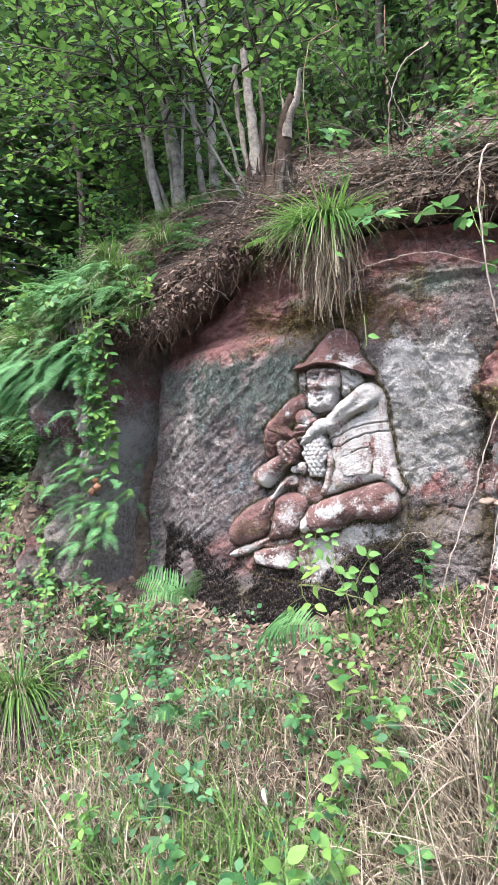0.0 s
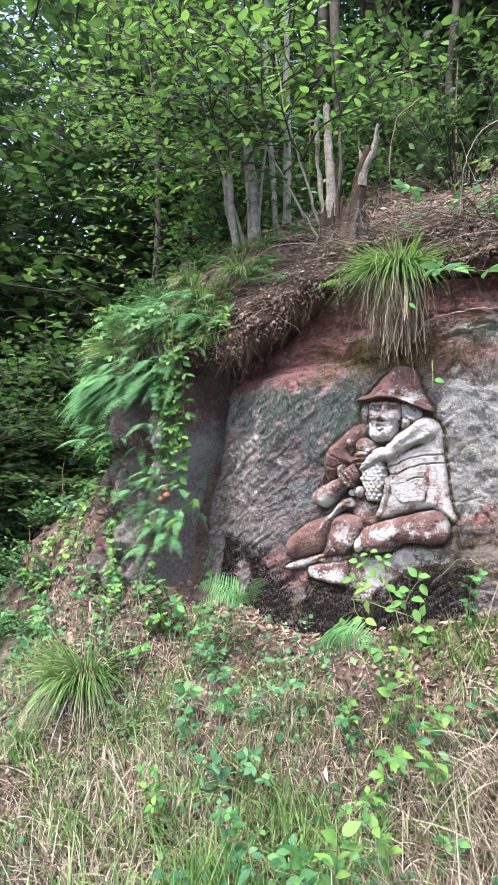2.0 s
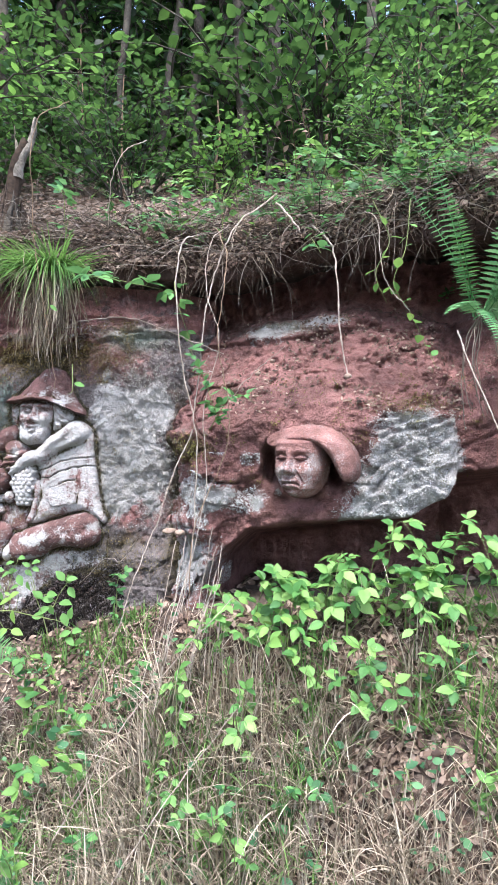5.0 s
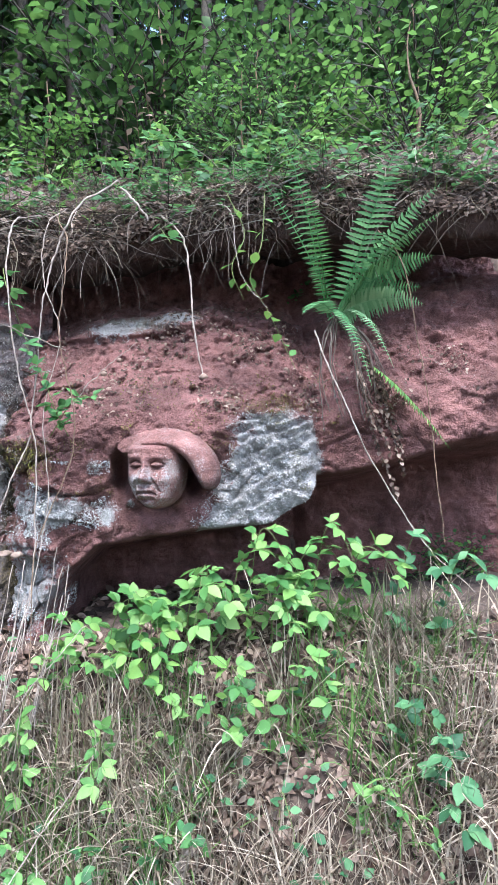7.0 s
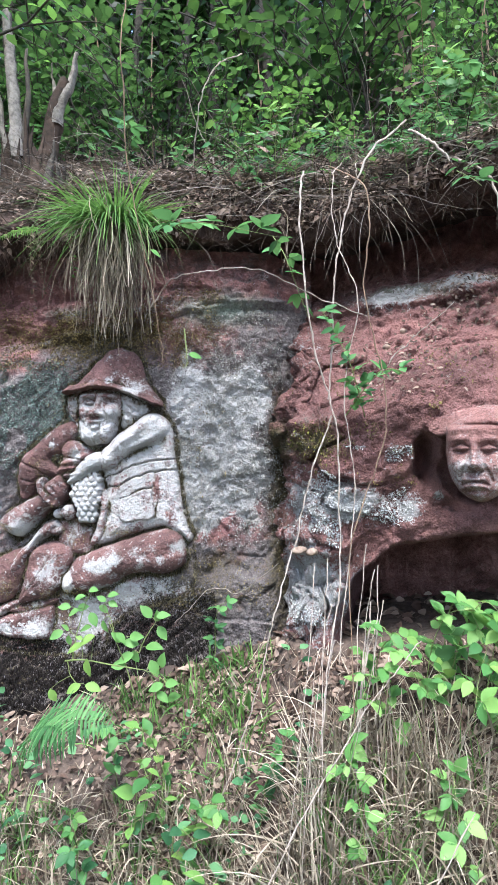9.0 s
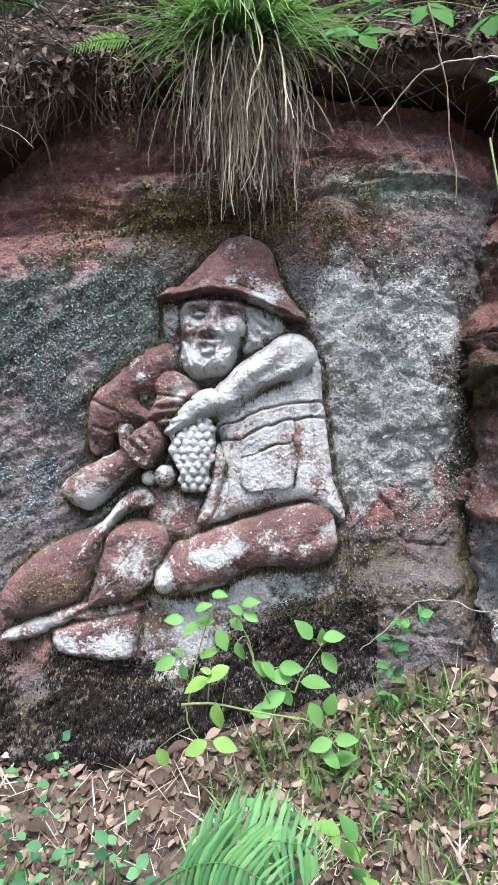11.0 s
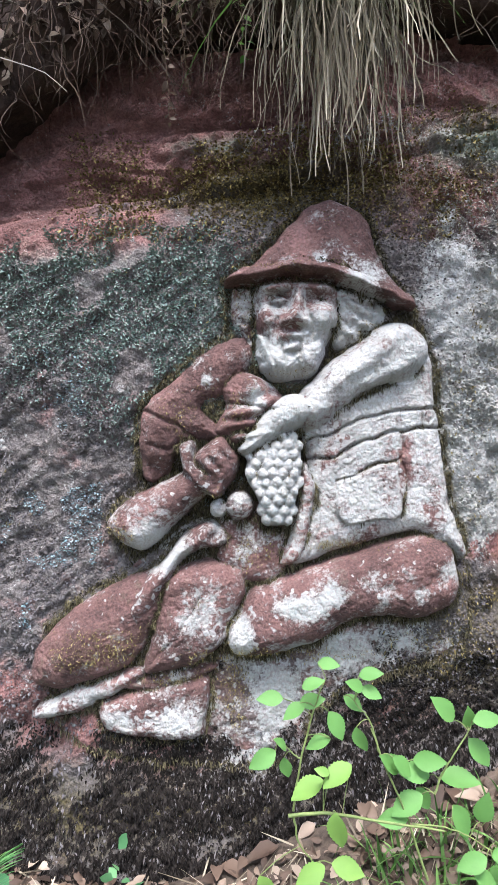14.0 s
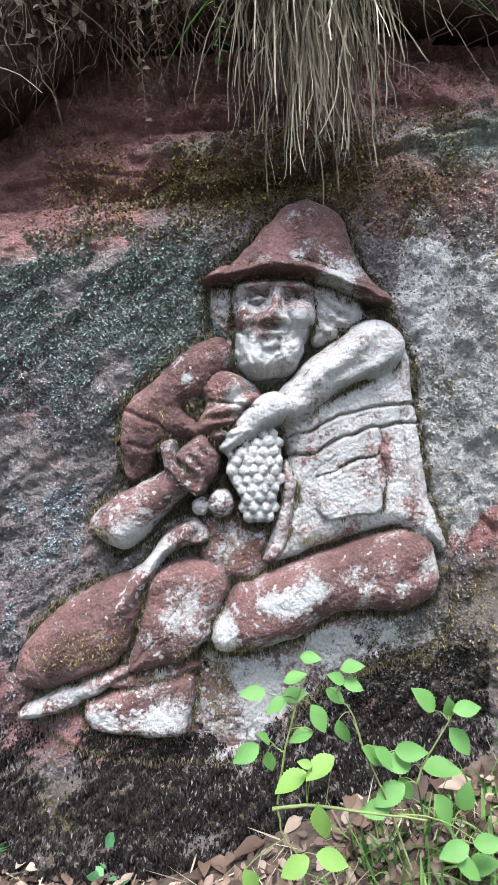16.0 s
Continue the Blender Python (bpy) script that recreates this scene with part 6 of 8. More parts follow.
def plant_copy(item, s, off, z, turn, scale):
    ob, foot = item
    m = Matrix.Translation([float(v) for v in at(s, off, z)]) @ pose(0, 0, 0, 0, 0, turn) @ Matrix.Diagonal((scale, scale, scale, 1))
    c = copy_thing(ob, m)
    c.matrix_basis = m
    return c


r = np.random.default_rng(31)
edge_spots = [(1.5, -0.9, 1, 0.45), (2.8, -0.2, 1, 0.45), (3.4, 0.3, 0, 0.5), (2.6, -1.4, 2, 0.8), (-0.1, -2.4, 2, 1.1), (-1.9, -1.6, 0, 0.9), (-2.3, -0.9, 1, 0.7), (-1.6, -2.3, 2, 1.0), (0.8, -2.6, 0, 1.1), (2.9, -2.2, 0, 1.1), (4.0, -1.0, 0, 1.1), (-0.9, -3.2, 2, 1.2), (1.9, -3.5, 2, 1.5), (3.4, -3.0, 2, 1.4), (4.6, -2.2, 2, 1.3), (-2.6, -3.4, 2, 1.1), (-2.9, 0.15, 1, 0.7)]
wood_spots = [(-3.3, 0.5, 1, 0.7), (-3.6, -0.6, 1, 0.9), (-4.3, -1.5, 2, 0.9), (-3.1, -0.4, 0, 0.7), (-4.6, 0.3, 1, 0.8), (-2.50, 0.35, 1, 0.34), (-2.75, 0.60, 1, 0.38), (-3.00, 0.35, 1, 0.45), (-2.65, 0.10, 1, 0.40), (-3.25, 0.75, 1, 0.45), (-2.15, -0.75, 1, 0.55), (-2.0, -0.45, 1, 0.4), (-2.35, -0.5, 1, 0.5), (-1.85, -1.0, 0, 0.5), (-2.5, -1.2, 1, 0.7)]
deep_spots = [(-5.5, -1.2, 2, 1.2), (-4.0, -2.6, 2, 1.2), (-6.5, -2.6, 2, 1.5), (-5.2, -4.0, 2, 1.5), (-7.5, -4.5, 2, 1.8), (-3.4, -5.5, 2, 1.7), (-1.4, -5.0, 2, 1.7), (0.8, -5.5, 2, 1.8), (3.0, -5.2, 2, 1.8), (5.2, -4.2, 2, 1.8)]
for s0, o0, kind, sc in edge_spots + wood_spots + deep_spots:
    plant_copy(BUSHES[kind], s0, o0, float(ground_z(s0, o0)) - 0.05, r.uniform(0, 360), sc * r.uniform(0.85, 1.15))
# taller thicket in the depth of the wood
for k in range(46):
    s0, o0 = r.uniform(-16.0, 9.0), r.uniform(-14.0, -6.0)
    if s0 < -4.0:
        o0 += 4.0
    plant_copy(BUSHES[k % 3], s0, o0, float(ground_z(s0, o0)) - 0.05, r.uniform(0, 360), r.uniform(1.8, 3.2))
for ob, foot in BUSHES:
    ob.location = [float(v) for v in at(r.uniform(5.2, 6.5), r.uniform(-3.0, -1.0), 0)]
    q = np.array(ob.location) - ORG
    ob.location.z = float(ground_z(q @ DU, q @ NN)) - 0.05

# the wood behind: slim trunks with high crowns
TREES = []
for k, (hgt, rad, leaf, cnt, bark) in enumerate(((13.0, 0.075, 0.16, 34, M_DARKBARK), (11.0, 0.055, 0.15, 30, M_DARKBARK), (14.0, 0.095, 0.17, 38, M_DARKBARK))):
    r = np.random.default_rng(90 + k)
    foot = at(0, 0, 0)
    line = bend(foot, foot + way(r.uniform(-0.4, 0.4), r.uniform(-0.4, 0.4), hgt), 16, 0.05, 60 + k)
    bs = []
    for b in range(cnt):
        q = line[int(r.uniform(5, 15))]
        a = r.uniform(0, 2 * np.pi)
        bs.append((q, way(math.sin(a), math.cos(a), r.uniform(-0.1, 0.5)), r.uniform(1.4, 3.2), r.uniform(0.1, 0.3), 5))
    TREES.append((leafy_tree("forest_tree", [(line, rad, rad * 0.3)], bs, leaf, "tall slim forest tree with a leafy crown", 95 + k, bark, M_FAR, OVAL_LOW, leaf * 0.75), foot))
r = np.random.default_rng(33)
spots = [(-1.9, -3.6), (-0.6, -4.2), (0.9, -4.6), (2.6, -4.0), (4.3, -3.4), (-2.6, -6.0), (0.0, -7.0), (2.0, -6.8), (4.4, -6.2), (6.2, -5.0),
         (-8.0, -3.0), (-8.5, -6.5), (-5.0, -7.8), (-1.6, -9.0), (1.4, -9.5), (4.0, -9.2), (7.0, -8.0), (-10.0, -9.0), (-7.0, -11.0), (-3.5, -12.0), (0.5, -12.5), (4.5, -12.5), (8.5, -11.0), (-12.0, -5.0), (-13.0, -12.0),
         (-9.5, -15.0), (-4.0, -16.5), (1.5, -17.0), (7.0, -16.0), (-16.0, -9.0), (-17.0, -17.0), (-10.0, -21.0), (-2.0, -22.0), (6.0, -22.0), (12.0, -17.0), (-22.0, -14.0)]
for n, (s0, o0) in enumerate(spots):
    plant_copy(TREES[n % 3], s0, o0, float(ground_z(s0, o0)) - 0.1, r.uniform(0, 360), r.uniform(0.85, 1.2))
for k, (ob, foot) in enumerate(TREES):
    s0, o0 = ((8.5, -4.0), (10.0, -6.5), (-15.0, -2.5))[k]
    ob.location = [float(v) for v in at(s0, o0, float(ground_z(s0, o0)) - 0.1)]

# dense far undergrowth that closes the wood
rr = np.random.default_rng(99)
foot = at(0, 0, 0)
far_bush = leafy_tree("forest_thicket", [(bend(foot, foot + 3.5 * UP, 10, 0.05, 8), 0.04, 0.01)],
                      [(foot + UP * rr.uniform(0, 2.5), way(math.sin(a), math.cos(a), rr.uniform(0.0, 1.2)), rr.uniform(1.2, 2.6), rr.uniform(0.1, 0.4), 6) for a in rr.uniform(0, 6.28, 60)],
                      0.12, "dense leafy thicket deep in the wood, shade toned into its leaves", 131, M_DARKBARK, M_FAR, OVAL_LOW, 0.085)
for k in range(46):
    ang = rr.uniform(-1.5, 1.25) if k < 30 else rr.uniform(-0.2, 1.0)
    dist = rr.uniform(11.0, 22.0)
    s0, o0 = 1.0 + dist * math.sin(ang) * 1.2, 3.6 - dist * math.cos(ang)
    plant_copy((far_bush, foot), s0, o0, float(ground_z(s0, o0)) - 0.1, rr.uniform(0, 360), rr.uniform(0.9, 1.7))
for s0, o0, sc in ((-4.4, -2.2, 0.9), (-5.4, -0.9, 1.0), (-4.3, -4.0, 1.3), (-6.4, -2.6, 1.3), (-7.4, -0.8, 1.4), (-5.8, -4.6, 1.6), (-3.4, -3.2, 0.9), (-8.5, -4.0, 1.9)):
    plant_copy((far_bush, foot), s0, o0, float(ground_z(s0, o0)) - 0.1, rr.uniform(0, 360), sc)
for s0, o0, sc in ((-9.5, 0.5, 2.0), (-11.5, -3.0, 2.6), (-8.0, -6.0, 2.4), (-10.5, -7.0, 3.0), (-13.5, -1.0, 3.2), (-7.0, -9.0, 3.0)):
    plant_copy((far_bush, foot), s0, o0, float(ground_z(s0, o0)) - 0.1, rr.uniform(0, 360), sc)
for k, (s0, o0) in enumerate(((-9.0, -2.0), (-10.5, -5.0), (-12.0, 0.0), (-7.8, -7.0), (-13.0, -7.5), (-9.5, -10.0), (-6.8, -4.8), (-15.0, -3.5))):
    plant_copy(TREES[k % 3], s0, o0, float(ground_z(s0, o0)) - 0.1, 40 * k, 1.25)
far_bush.location = [float(v) for v in at(-9.0, -7.0, float(ground_z(-9.0, -7.0)) - 0.1)]

# added trees over the hill, whose high crowns keep sky light out
for k in range(34):
    s0, o0 = r.uniform(-2.6, 9.0), r.uniform(-9.0, -4.0)
    plant_copy(TREES[k % 3], s0, o0, float(ground_z(s0, o0)) - 0.1, r.uniform(0, 360), r.uniform(1.0, 1.35))
# more along the path, unseen, added to close the place behind
for k in range(14):
    s0, o0 = r.uniform(-14.0, 16.0), r.uniform(9.0, 17.0)
    plant_copy(TREES[k % 3], s0, o0, float(ground_z(s0, o0)) - 0.1, r.uniform(0, 360), r.uniform(1.0, 1.3))

# ---- ferns ----
r = np.random.default_rng(61)
for k in range(92):
    s0 = r.uniform(-2.52, -1.25)
    row = k % 4
    z0 = float(lip_z(s0)) + (0.10, 0.30, 0.50, 0.0)[row] + r.uniform(-0.06, 0.06)
    o0 = float(lip_off(s0)) + (0.04, -0.02, -0.14, 0.02)[row]
    hd = (-0.45 + 0.5 * (s0 + 1.6) + r.uniform(-0.7, 0.6), r.uniform(0.5, 1.0))
    fern(at(s0, o0, z0), 5, r.uniform(0.22, 0.38), hd, 2.2, "lush green fern arching over the rock edge", (M_FERN, M_BRAMBLE, M_FERN, M_FERN)[k % 4], (0.35, 0.55, 0.75, 0.05)[row], (0.85, 0.80, 0.80, 0.75)[row], width=0.19)
for k in range(26):
    s0 = r.uniform(-2.3, -1.05)
    tussock(at(s0, float(lip_off(s0)) + r.uniform(-0.15, 0.05), float(lip_z(s0)) + r.uniform(0.08, 0.5)), 60, r.uniform(0.22, 0.36), "green grass tuft among the ferns on the turf edge", 0, (-0.3, 0.8), 0.9, 0.007, (M_GRASS, M_SEDGE)[k % 2])
for k in range(30):
    s0, v0 = r.uniform(-1.5, -0.75), r.uniform(3.0, 4.6)
    p0 = turf_point(np.array([s0]), np.array([v0]))[0]
    if k % 3 == 0:
        fern(p0, 4, r.uniform(0.2, 0.3), (r.uniform(-0.7, 0.3), 1.0), 2.2, "green fern among grass on the turf", M_BRAMBLE, 0.7, 0.8, width=0.19)
    else:
        tussock(p0, 50, r.uniform(0.16, 0.28), "green grass tuft on the turf", 0, (-0.2, 0.8), 1.0, 0.006, (M_GRASS, M_SEDGE)[k % 2])
for s0, o0, z0, n, ln, hd in ((-1.95, 0.22, 1.40, 3, 0.24, (0.3, 1.0)), (-1.52, 0.18, 1.55, 3, 0.26, (-0.6, 1.0)), (-1.36, 0.12, 1.22, 5, 0.28, (-0.2, 1.0)), (-1.28, 0.05, 1.34, 4, 0.22, (0.3, 1.0)), (-1.98, 0.1, 1.80, 4, 0.3, (-0.7, 0.8))):
    fern(at(s0, o0, z0), n, ln, hd, 1.6, "small fern growing from a crack in the pillar", M_BRIGHT, 0.3, 0.7)
# the big fern on the red rock: tall fronds at the back, some leaning out, dead ones hanging beneath
foot = at(2.55, 0.88, 2.40)
ob = holder("fern", foot, "tall green fern with dead hanging fronds on the red rock", "fern")
for hd, ln, rise, droop, w, mat, tw in (((-0.20, 0.12), 0.56, 1.45, 0.40, 0.035, M_FERN, 0.0), ((-0.10, 0.14), 0.58, 1.45, 0.35, 0.05, M_FERN, 0.0), ((0.02, 0.10), 0.56, 1.35, 0.30, 0.095, M_FERN, 0.0), ((0.12, 0.10), 0.52, 1.35, 0.40, 0.09, M_FERN, 0.0),
                                        ((0.62, 0.50), 0.42, 1.25, 0.50, 0.05, M_PALEFERN, 0.0), ((0.80, 0.40), 0.46, 0.95, 0.50, 0.085, M_FERN, 0.6), ((0.95, 0.30), 0.44, 0.75, 0.45, 0.075, M_FERN, 0.8), ((0.45, 0.70), 0.30, 0.5, 1.5, 0.04, M_PALEFERN, 0.0), ((0.20, 0.60), 0.26, 0.2, 1.7, 0.04, M_FERN, 0.0), ((-0.14, 0.25), 0.50, 1.30, 0.45, 0.05, M_BRAMBLE, 0.0), ((0.30, 0.20), 0.50, 1.30, 0.45, 0.08, M_BRAMBLE, 0.0), ((0.70, 0.30), 0.42, 0.60, 0.55, 0.08, M_PALEFERN, 0.7), ((-0.55, 0.50), 0.26, 0.9, 1.0, 0.06, M_FERN, 0.0)):
    part("frond", frond_mesh(foot + jitter(1, 0.015)[0], way(*hd, 0.0), ln, rise, droop, 1.2 * w, 15, tw, 1.0, 0.10), mat, ob)
part("frond", frond_mesh(at(2.66, 0.97, 2.16), way(0.42, 0.20, 0.0), 0.36, -0.75, 0.45, 0.095, 15, 0.0, 1.0), M_BRIGHT, ob)
r = np.random.default_rng(62)
for k in range(16):
    a, ln = r.uniform(-0.10, 0.13), r.uniform(0.22, 0.48)
    b = r.uniform(0.06, 0.13)
    line = curve([foot + 0.02 * way(a, 0.4, 0), foot + way(a, b, -0.12), foot + way(1.4 * a, b + 0.01, -0.5 * ln - 0.08), foot + way(1.5 * a + r.uniform(0.0, 0.08), b + 0.01, -ln - 0.1)], 14, 0.004, k)
    part("dead_stalk", Geo().add(*tube(line, np.linspace(0.0036, 0.0018, 14), 5)).mesh("dead_stalk"), M_DEADSTEM, ob, "pale dead stalk")
for k in range(6):
    a, ln = r.uniform(0.06, 0.20), r.uniform(0.55, 0.95)
    line = curve([foot + way(0.3 * a, 0.04, -0.05), foot + way(0.7 * a, 0.09, -0.25), foot + way(a, 0.10, -0.6 * ln), foot + way(a + 0.10, 0.10, -ln)], 22, 0.004, 30 + k)
    P, A, N, Z, p = stem_leaves(line, 0.030, 0.011, three=False, start=0.25, flat=0.8)
    part("dead_frond", Geo().add(*tube(line, 0.0016, 4)).add(*scatter(BROAD_LOW, P, unit(A - 0.6 * UP), N, Z)).mesh("dead_frond"), M_LITTER, ob, "withered brown hanging frond")
fern(at(-0.10, 0.14, 2.79), 1, 0.30, (-0.95, 0.45), 0.1, "single pale fern frond under the turf edge", M_BRIGHT, 0.08, 0.28, width=0.24)
# broad ferns on the bank before the slab
ob = holder("fern", at(-0.58, 0.45, 0.72), "broad green fern on the bank at the foot of the slab", "fern")
for hd, ln, rise, droop, w, tw in (((-1.0, 0.15), 0.40, 0.95, 0.75, 0.115, 1.2), ((-0.75, 0.55), 0.34, 0.80, 0.75, 0.095, 0.6), ((0.35, 0.45), 0.34, 1.25, 0.55, 0.075, -0.5), ((0.1, 0.7), 0.28, 1.1, 0.7, 0.07, -0.3)):
    part("frond", frond_mesh(at(-0.58, 0.45, 0.72), way(*hd, 0.0), ln, rise, droop, w, 10, tw, 0.72, 0.12), M_BANKFERN, ob)
ob = holder("fern", at(0.03, 0.84, 0.68), "broad light green fern on the bank below the carving", "fern")
for hd, ln, rise, droop, w, tw in (((1.0, 0.10), 0.36, 0.85, 0.60, 0.12, -1.2), ((0.60, 0.45), 0.33, 1.05, 0.70, 0.11, -0.8)):
    part("frond", frond_mesh(at(0.03, 0.84, 0.68), way(*hd, 0.0), ln, rise, droop, w, 10, tw, 0.75, 0.12), M_BANKFERN, ob)
ob = holder("fern", at(-0.42, 0.72, float(ground_z(-0.42, 0.72))), "dark green fern on the bank at the foot of the slab", "fern")
for hd, ln, rise, droop, w, tw in (((0.5, 0.6), 0.30, 1.0, 0.7, 0.08, -0.5), ((-0.4, 0.7), 0.28, 1.0, 0.8, 0.08, 0.5)):
    part("frond", frond_mesh(at(-0.42, 0.72, float(ground_z(-0.42, 0.72))), way(*hd, 0.0), ln, rise, droop, w, 12, tw, 0.9), M_BRAMBLE, ob)

# ---- tussocks ----
tussock(at(0.19, 0.12, 2.80), 420, 0.43, "green sedge tussock hanging over the carving with dead blades", 540, (0.0, 1.0), 0.55, 0.011)
tussock(at(-1.55, 0.82, float(ground_z(-1.55, 0.82))), 520, 0.58, "large green grass tussock on the bank", 0, (0, 0.3), 0.9, 0.014, M_GRASS)
tussock(at(-1.55, 1.30, float(ground_z(-1.55, 1.30))), 220, 0.36, "small green grass tussock by the path", 0, (0, 0.3), 1.4, 0.009)
tussock(at(-1.05, -0.1, 2.98), 200, 0.28, "grass tussock on the turf edge", 0, (-0.3, 0.6), 1.2, 0.008, M_GRASS)
tussock(at(-1.45, -0.05, 2.92), 200, 0.28, "grass tussock on the turf edge", 0, (-0.3, 0.6), 1.2, 0.008, M_GRASS)
tussock(at(-1.35, -0.05, 2.78), 140, 0.30, "grass tussock on the turf edge", 0, (-0.3, 0.6), 1.2, 0.008)
tussock(at(-1.65, 0.0, 2.62), 140, 0.30, "grass tussock among the ferns", 0, (-0.3, 0.6), 1.2, 0.008)

# ---- brambles and saplings on the bank ----
def bank(s, off, up=0.0):
    return at(s, off, float(ground_z(s, off)) + up)


r = np.random.default_rng(51)


def bramble(s0, o0, hgt, lean_s, mat, sz):
    ln = curve([bank(s0, o0, -0.03), bank(s0 + lean_s * 0.4, o0 + 0.03, hgt * 0.75), bank(s0 + lean_s, o0 + 0.10, hgt * 1.25), bank(s0 + 2.0 * lean_s + r.uniform(-0.06, 0.06), o0 + 0.2, hgt * 0.85)], 18, 0.003, int(s0 * 100))
    shoot(ln, 0.8 * sz, sz * 0.8, "bramble shoot with broad green leaves below the red rock", mat=M_YOUNGBRAMBLE if mat is M_BRAMBLE else mat, shape=TOOTHED)


bramble(1.20, 0.78, 0.36, 0.1, M_BRAMBLE, 0.075)
bramble(1.35, 0.88, 0.34, -0.1, M_BRAMBLE, 0.08)
bramble(1.50, 0.81, 0.34, 0.15, M_BRIGHT, 0.075)
bramble(1.62, 0.93, 0.36, 0.05, M_BRIGHT, 0.08)
bramble(1.78, 0.85, 0.34, 0.1, M_BRAMBLE, 0.085)
bramble(1.92, 0.93, 0.42, -0.05, M_BRAMBLE, 0.09)
bramble(2.05, 0.91, 0.44, 0.1, M_BRAMBLE, 0.09)
bramble(2.20, 0.99, 0.40, 0.15, M_BRAMBLE, 0.09)
bramble(2.32, 1.03, 0.46, 0.1, M_BRAMBLE, 0.085)
bramble(1.45, 1.08, 0.30, 0.0, M_BRAMBLE, 0.07)
bramble(1.70, 1.13, 0.28, 0.1, M_BRAMBLE, 0.075)
bramble(1.95, 1.15, 0.30, 0.0, M_BRIGHT, 0.08)
bramble(2.15, 1.21, 0.26, 0.1, M_BRAMBLE, 0.075)
bramble(1.15, 1.03, 0.30, 0.0, M_BRAMBLE, 0.06)
bramble(2.65, 1.18, 0.45, 0.1, M_BLUEISH, 0.08)
bramble(2.80, 1.28, 0.40, 0.1, M_BLUEISH, 0.085)
bramble(2.5, 1.43, 0.22, 0.1, M_BLUEISH, 0.085)
bramble(2.62, 1.58, 0.24, 0.0, M_BLUEISH, 0.085)
bramble(2.3, 1.55, 0.2, 0.1, M_BRAMBLE, 0.07)
bramble(1.05, 1.28, 0.3, 0.1, M_BRAMBLE, 0.055)
bramble(1.3, 1.43, 0.28, 0.1, M_BRAMBLE, 0.055)
r = np.random.default_rng(53)
for k in range(10):
    s0 = 1.30 + 1.15 * k / 9 + r.uniform(-0.04, 0.04)
    o0 = 0.62 + 0.30 * (s0 - 1.3) + r.uniform(0.0, 0.14)
    hgt, ls = r.uniform(0.30, 0.52), r.uniform(-0.12, 0.16)
    ln = curve([bank(s0, o0, -0.03), bank(s0 + ls * 0.4, o0 + 0.05, hgt * 0.7), bank(s0 + ls, o0 + 0.14, hgt), bank(s0 + 1.8 * ls, o0 + 0.26, hgt * 0.9)], 16, 0.003, k)
    shoot(ln, r.uniform(0.055, 0.075), 0.06, "bramble shoot with broad green leaves below the red rock", mat=M_BRIGHT if k % 3 == 0 else M_YOUNGBRAMBLE, shape=TOOTHED)


def bank_shoot(s0, o0, hgt, ls, mat, sz, three):
    ln = curve([bank(s0, o0, -0.03), bank(s0 + ls * 0.4, o0 + 0.02, hgt * 0.6), bank(s0 + ls, o0 + 0.06, hgt), bank(s0 + 1.8 * ls, o0 + 0.10, hgt * 1.05)], 16, 0.003, int(abs(s0) * 137))
    shoot(ln, sz, sz * (0.8 if three else 0.5), "leafy green shoot on the bank below the carving", mat=mat, three=three, name="leafy_shoot", shape=TOOTHED)


bank_shoot(0.52, 0.62, 0.40, -0.10, M_BRIGHT, 0.055, False)
bank_shoot(0.40, 0.75, 0.42, 0.05, M_BRIGHT, 0.06, False)
bank_shoot(0.60, 0.80, 0.36, 0.08, M_BRIGHT, 0.06, True)
bank_shoot(0.30, 0.55, 0.34, -0.05, M_BRAMBLE, 0.05, True)
bank_shoot(0.70, 0.95, 0.32, 0.0, M_BRIGHT, 0.065, False)
bank_shoot(0.48, 1.00, 0.34, 0.06, M_BRIGHT, 0.06, True)
bank_shoot(0.25, 0.85, 0.26, 0.0, M_BRAMBLE, 0.055, True)
bank_shoot(0.85, 0.72, 0.30, 0.06, M_BRAMBLE, 0.05, True)
bank_shoot(0.62, 0.14, 0.34, 0.04, M_BRAMBLE, 0.05, True)
bank_shoot(0.70, 1.45, 0.40, -0.05, M_BRIGHT, 0.06, False)
bank_shoot(0.52, 1.60, 0.42, 0.05, M_BRIGHT, 0.065, False)
bank_shoot(0.60, 1.75, 0.34, -0.1, M_BRAMBLE, 0.06, True)
bank_shoot(0.80, 1.2, 0.3, 0.05, M_BRAMBLE, 0.06, True)
bank_shoot(-0.45, 0.80, 0.30, -0.05, M_BRAMBLE, 0.055, True)
bank_shoot(-0.62, 0.62, 0.34, -0.08, M_BLUEISH, 0.06, True)
bank_shoot(-0.80, 0.50, 0.36, -0.05, M_BRAMBLE, 0.055, True)
bank_shoot(-0.95, 0.42, 0.40, 0.06, M_BRAMBLE, 0.055, True)
bank_shoot(-1.15, 0.35, 0.36, 0.0, M_BRAMBLE, 0.06, True)
bank_shoot(-0.6, 1.0, 0.26, 0.0, M_BLUEISH, 0.065, True)
bank_shoot(-0.3, 1.2, 0.26, 0.0, M_BLUEISH, 0.065, True)
bank_shoot(-0.75, 0.85, 0.3, 0.05, M_BRAMBLE, 0.06, True)
r = np.random.default_rng(54)
for k in range(60):
    bank_shoot(r.uniform(-3.1, -2.10), r.uniform(-0.40, 0.55), r.uniform(0.10, 0.26), r.uniform(-0.1, 0.1), (M_BRIGHT, M_BRAMBLE, M_BRIGHT, M_BLUEISH)[k % 4], r.uniform(0.045, 0.065), k % 3 > 0)
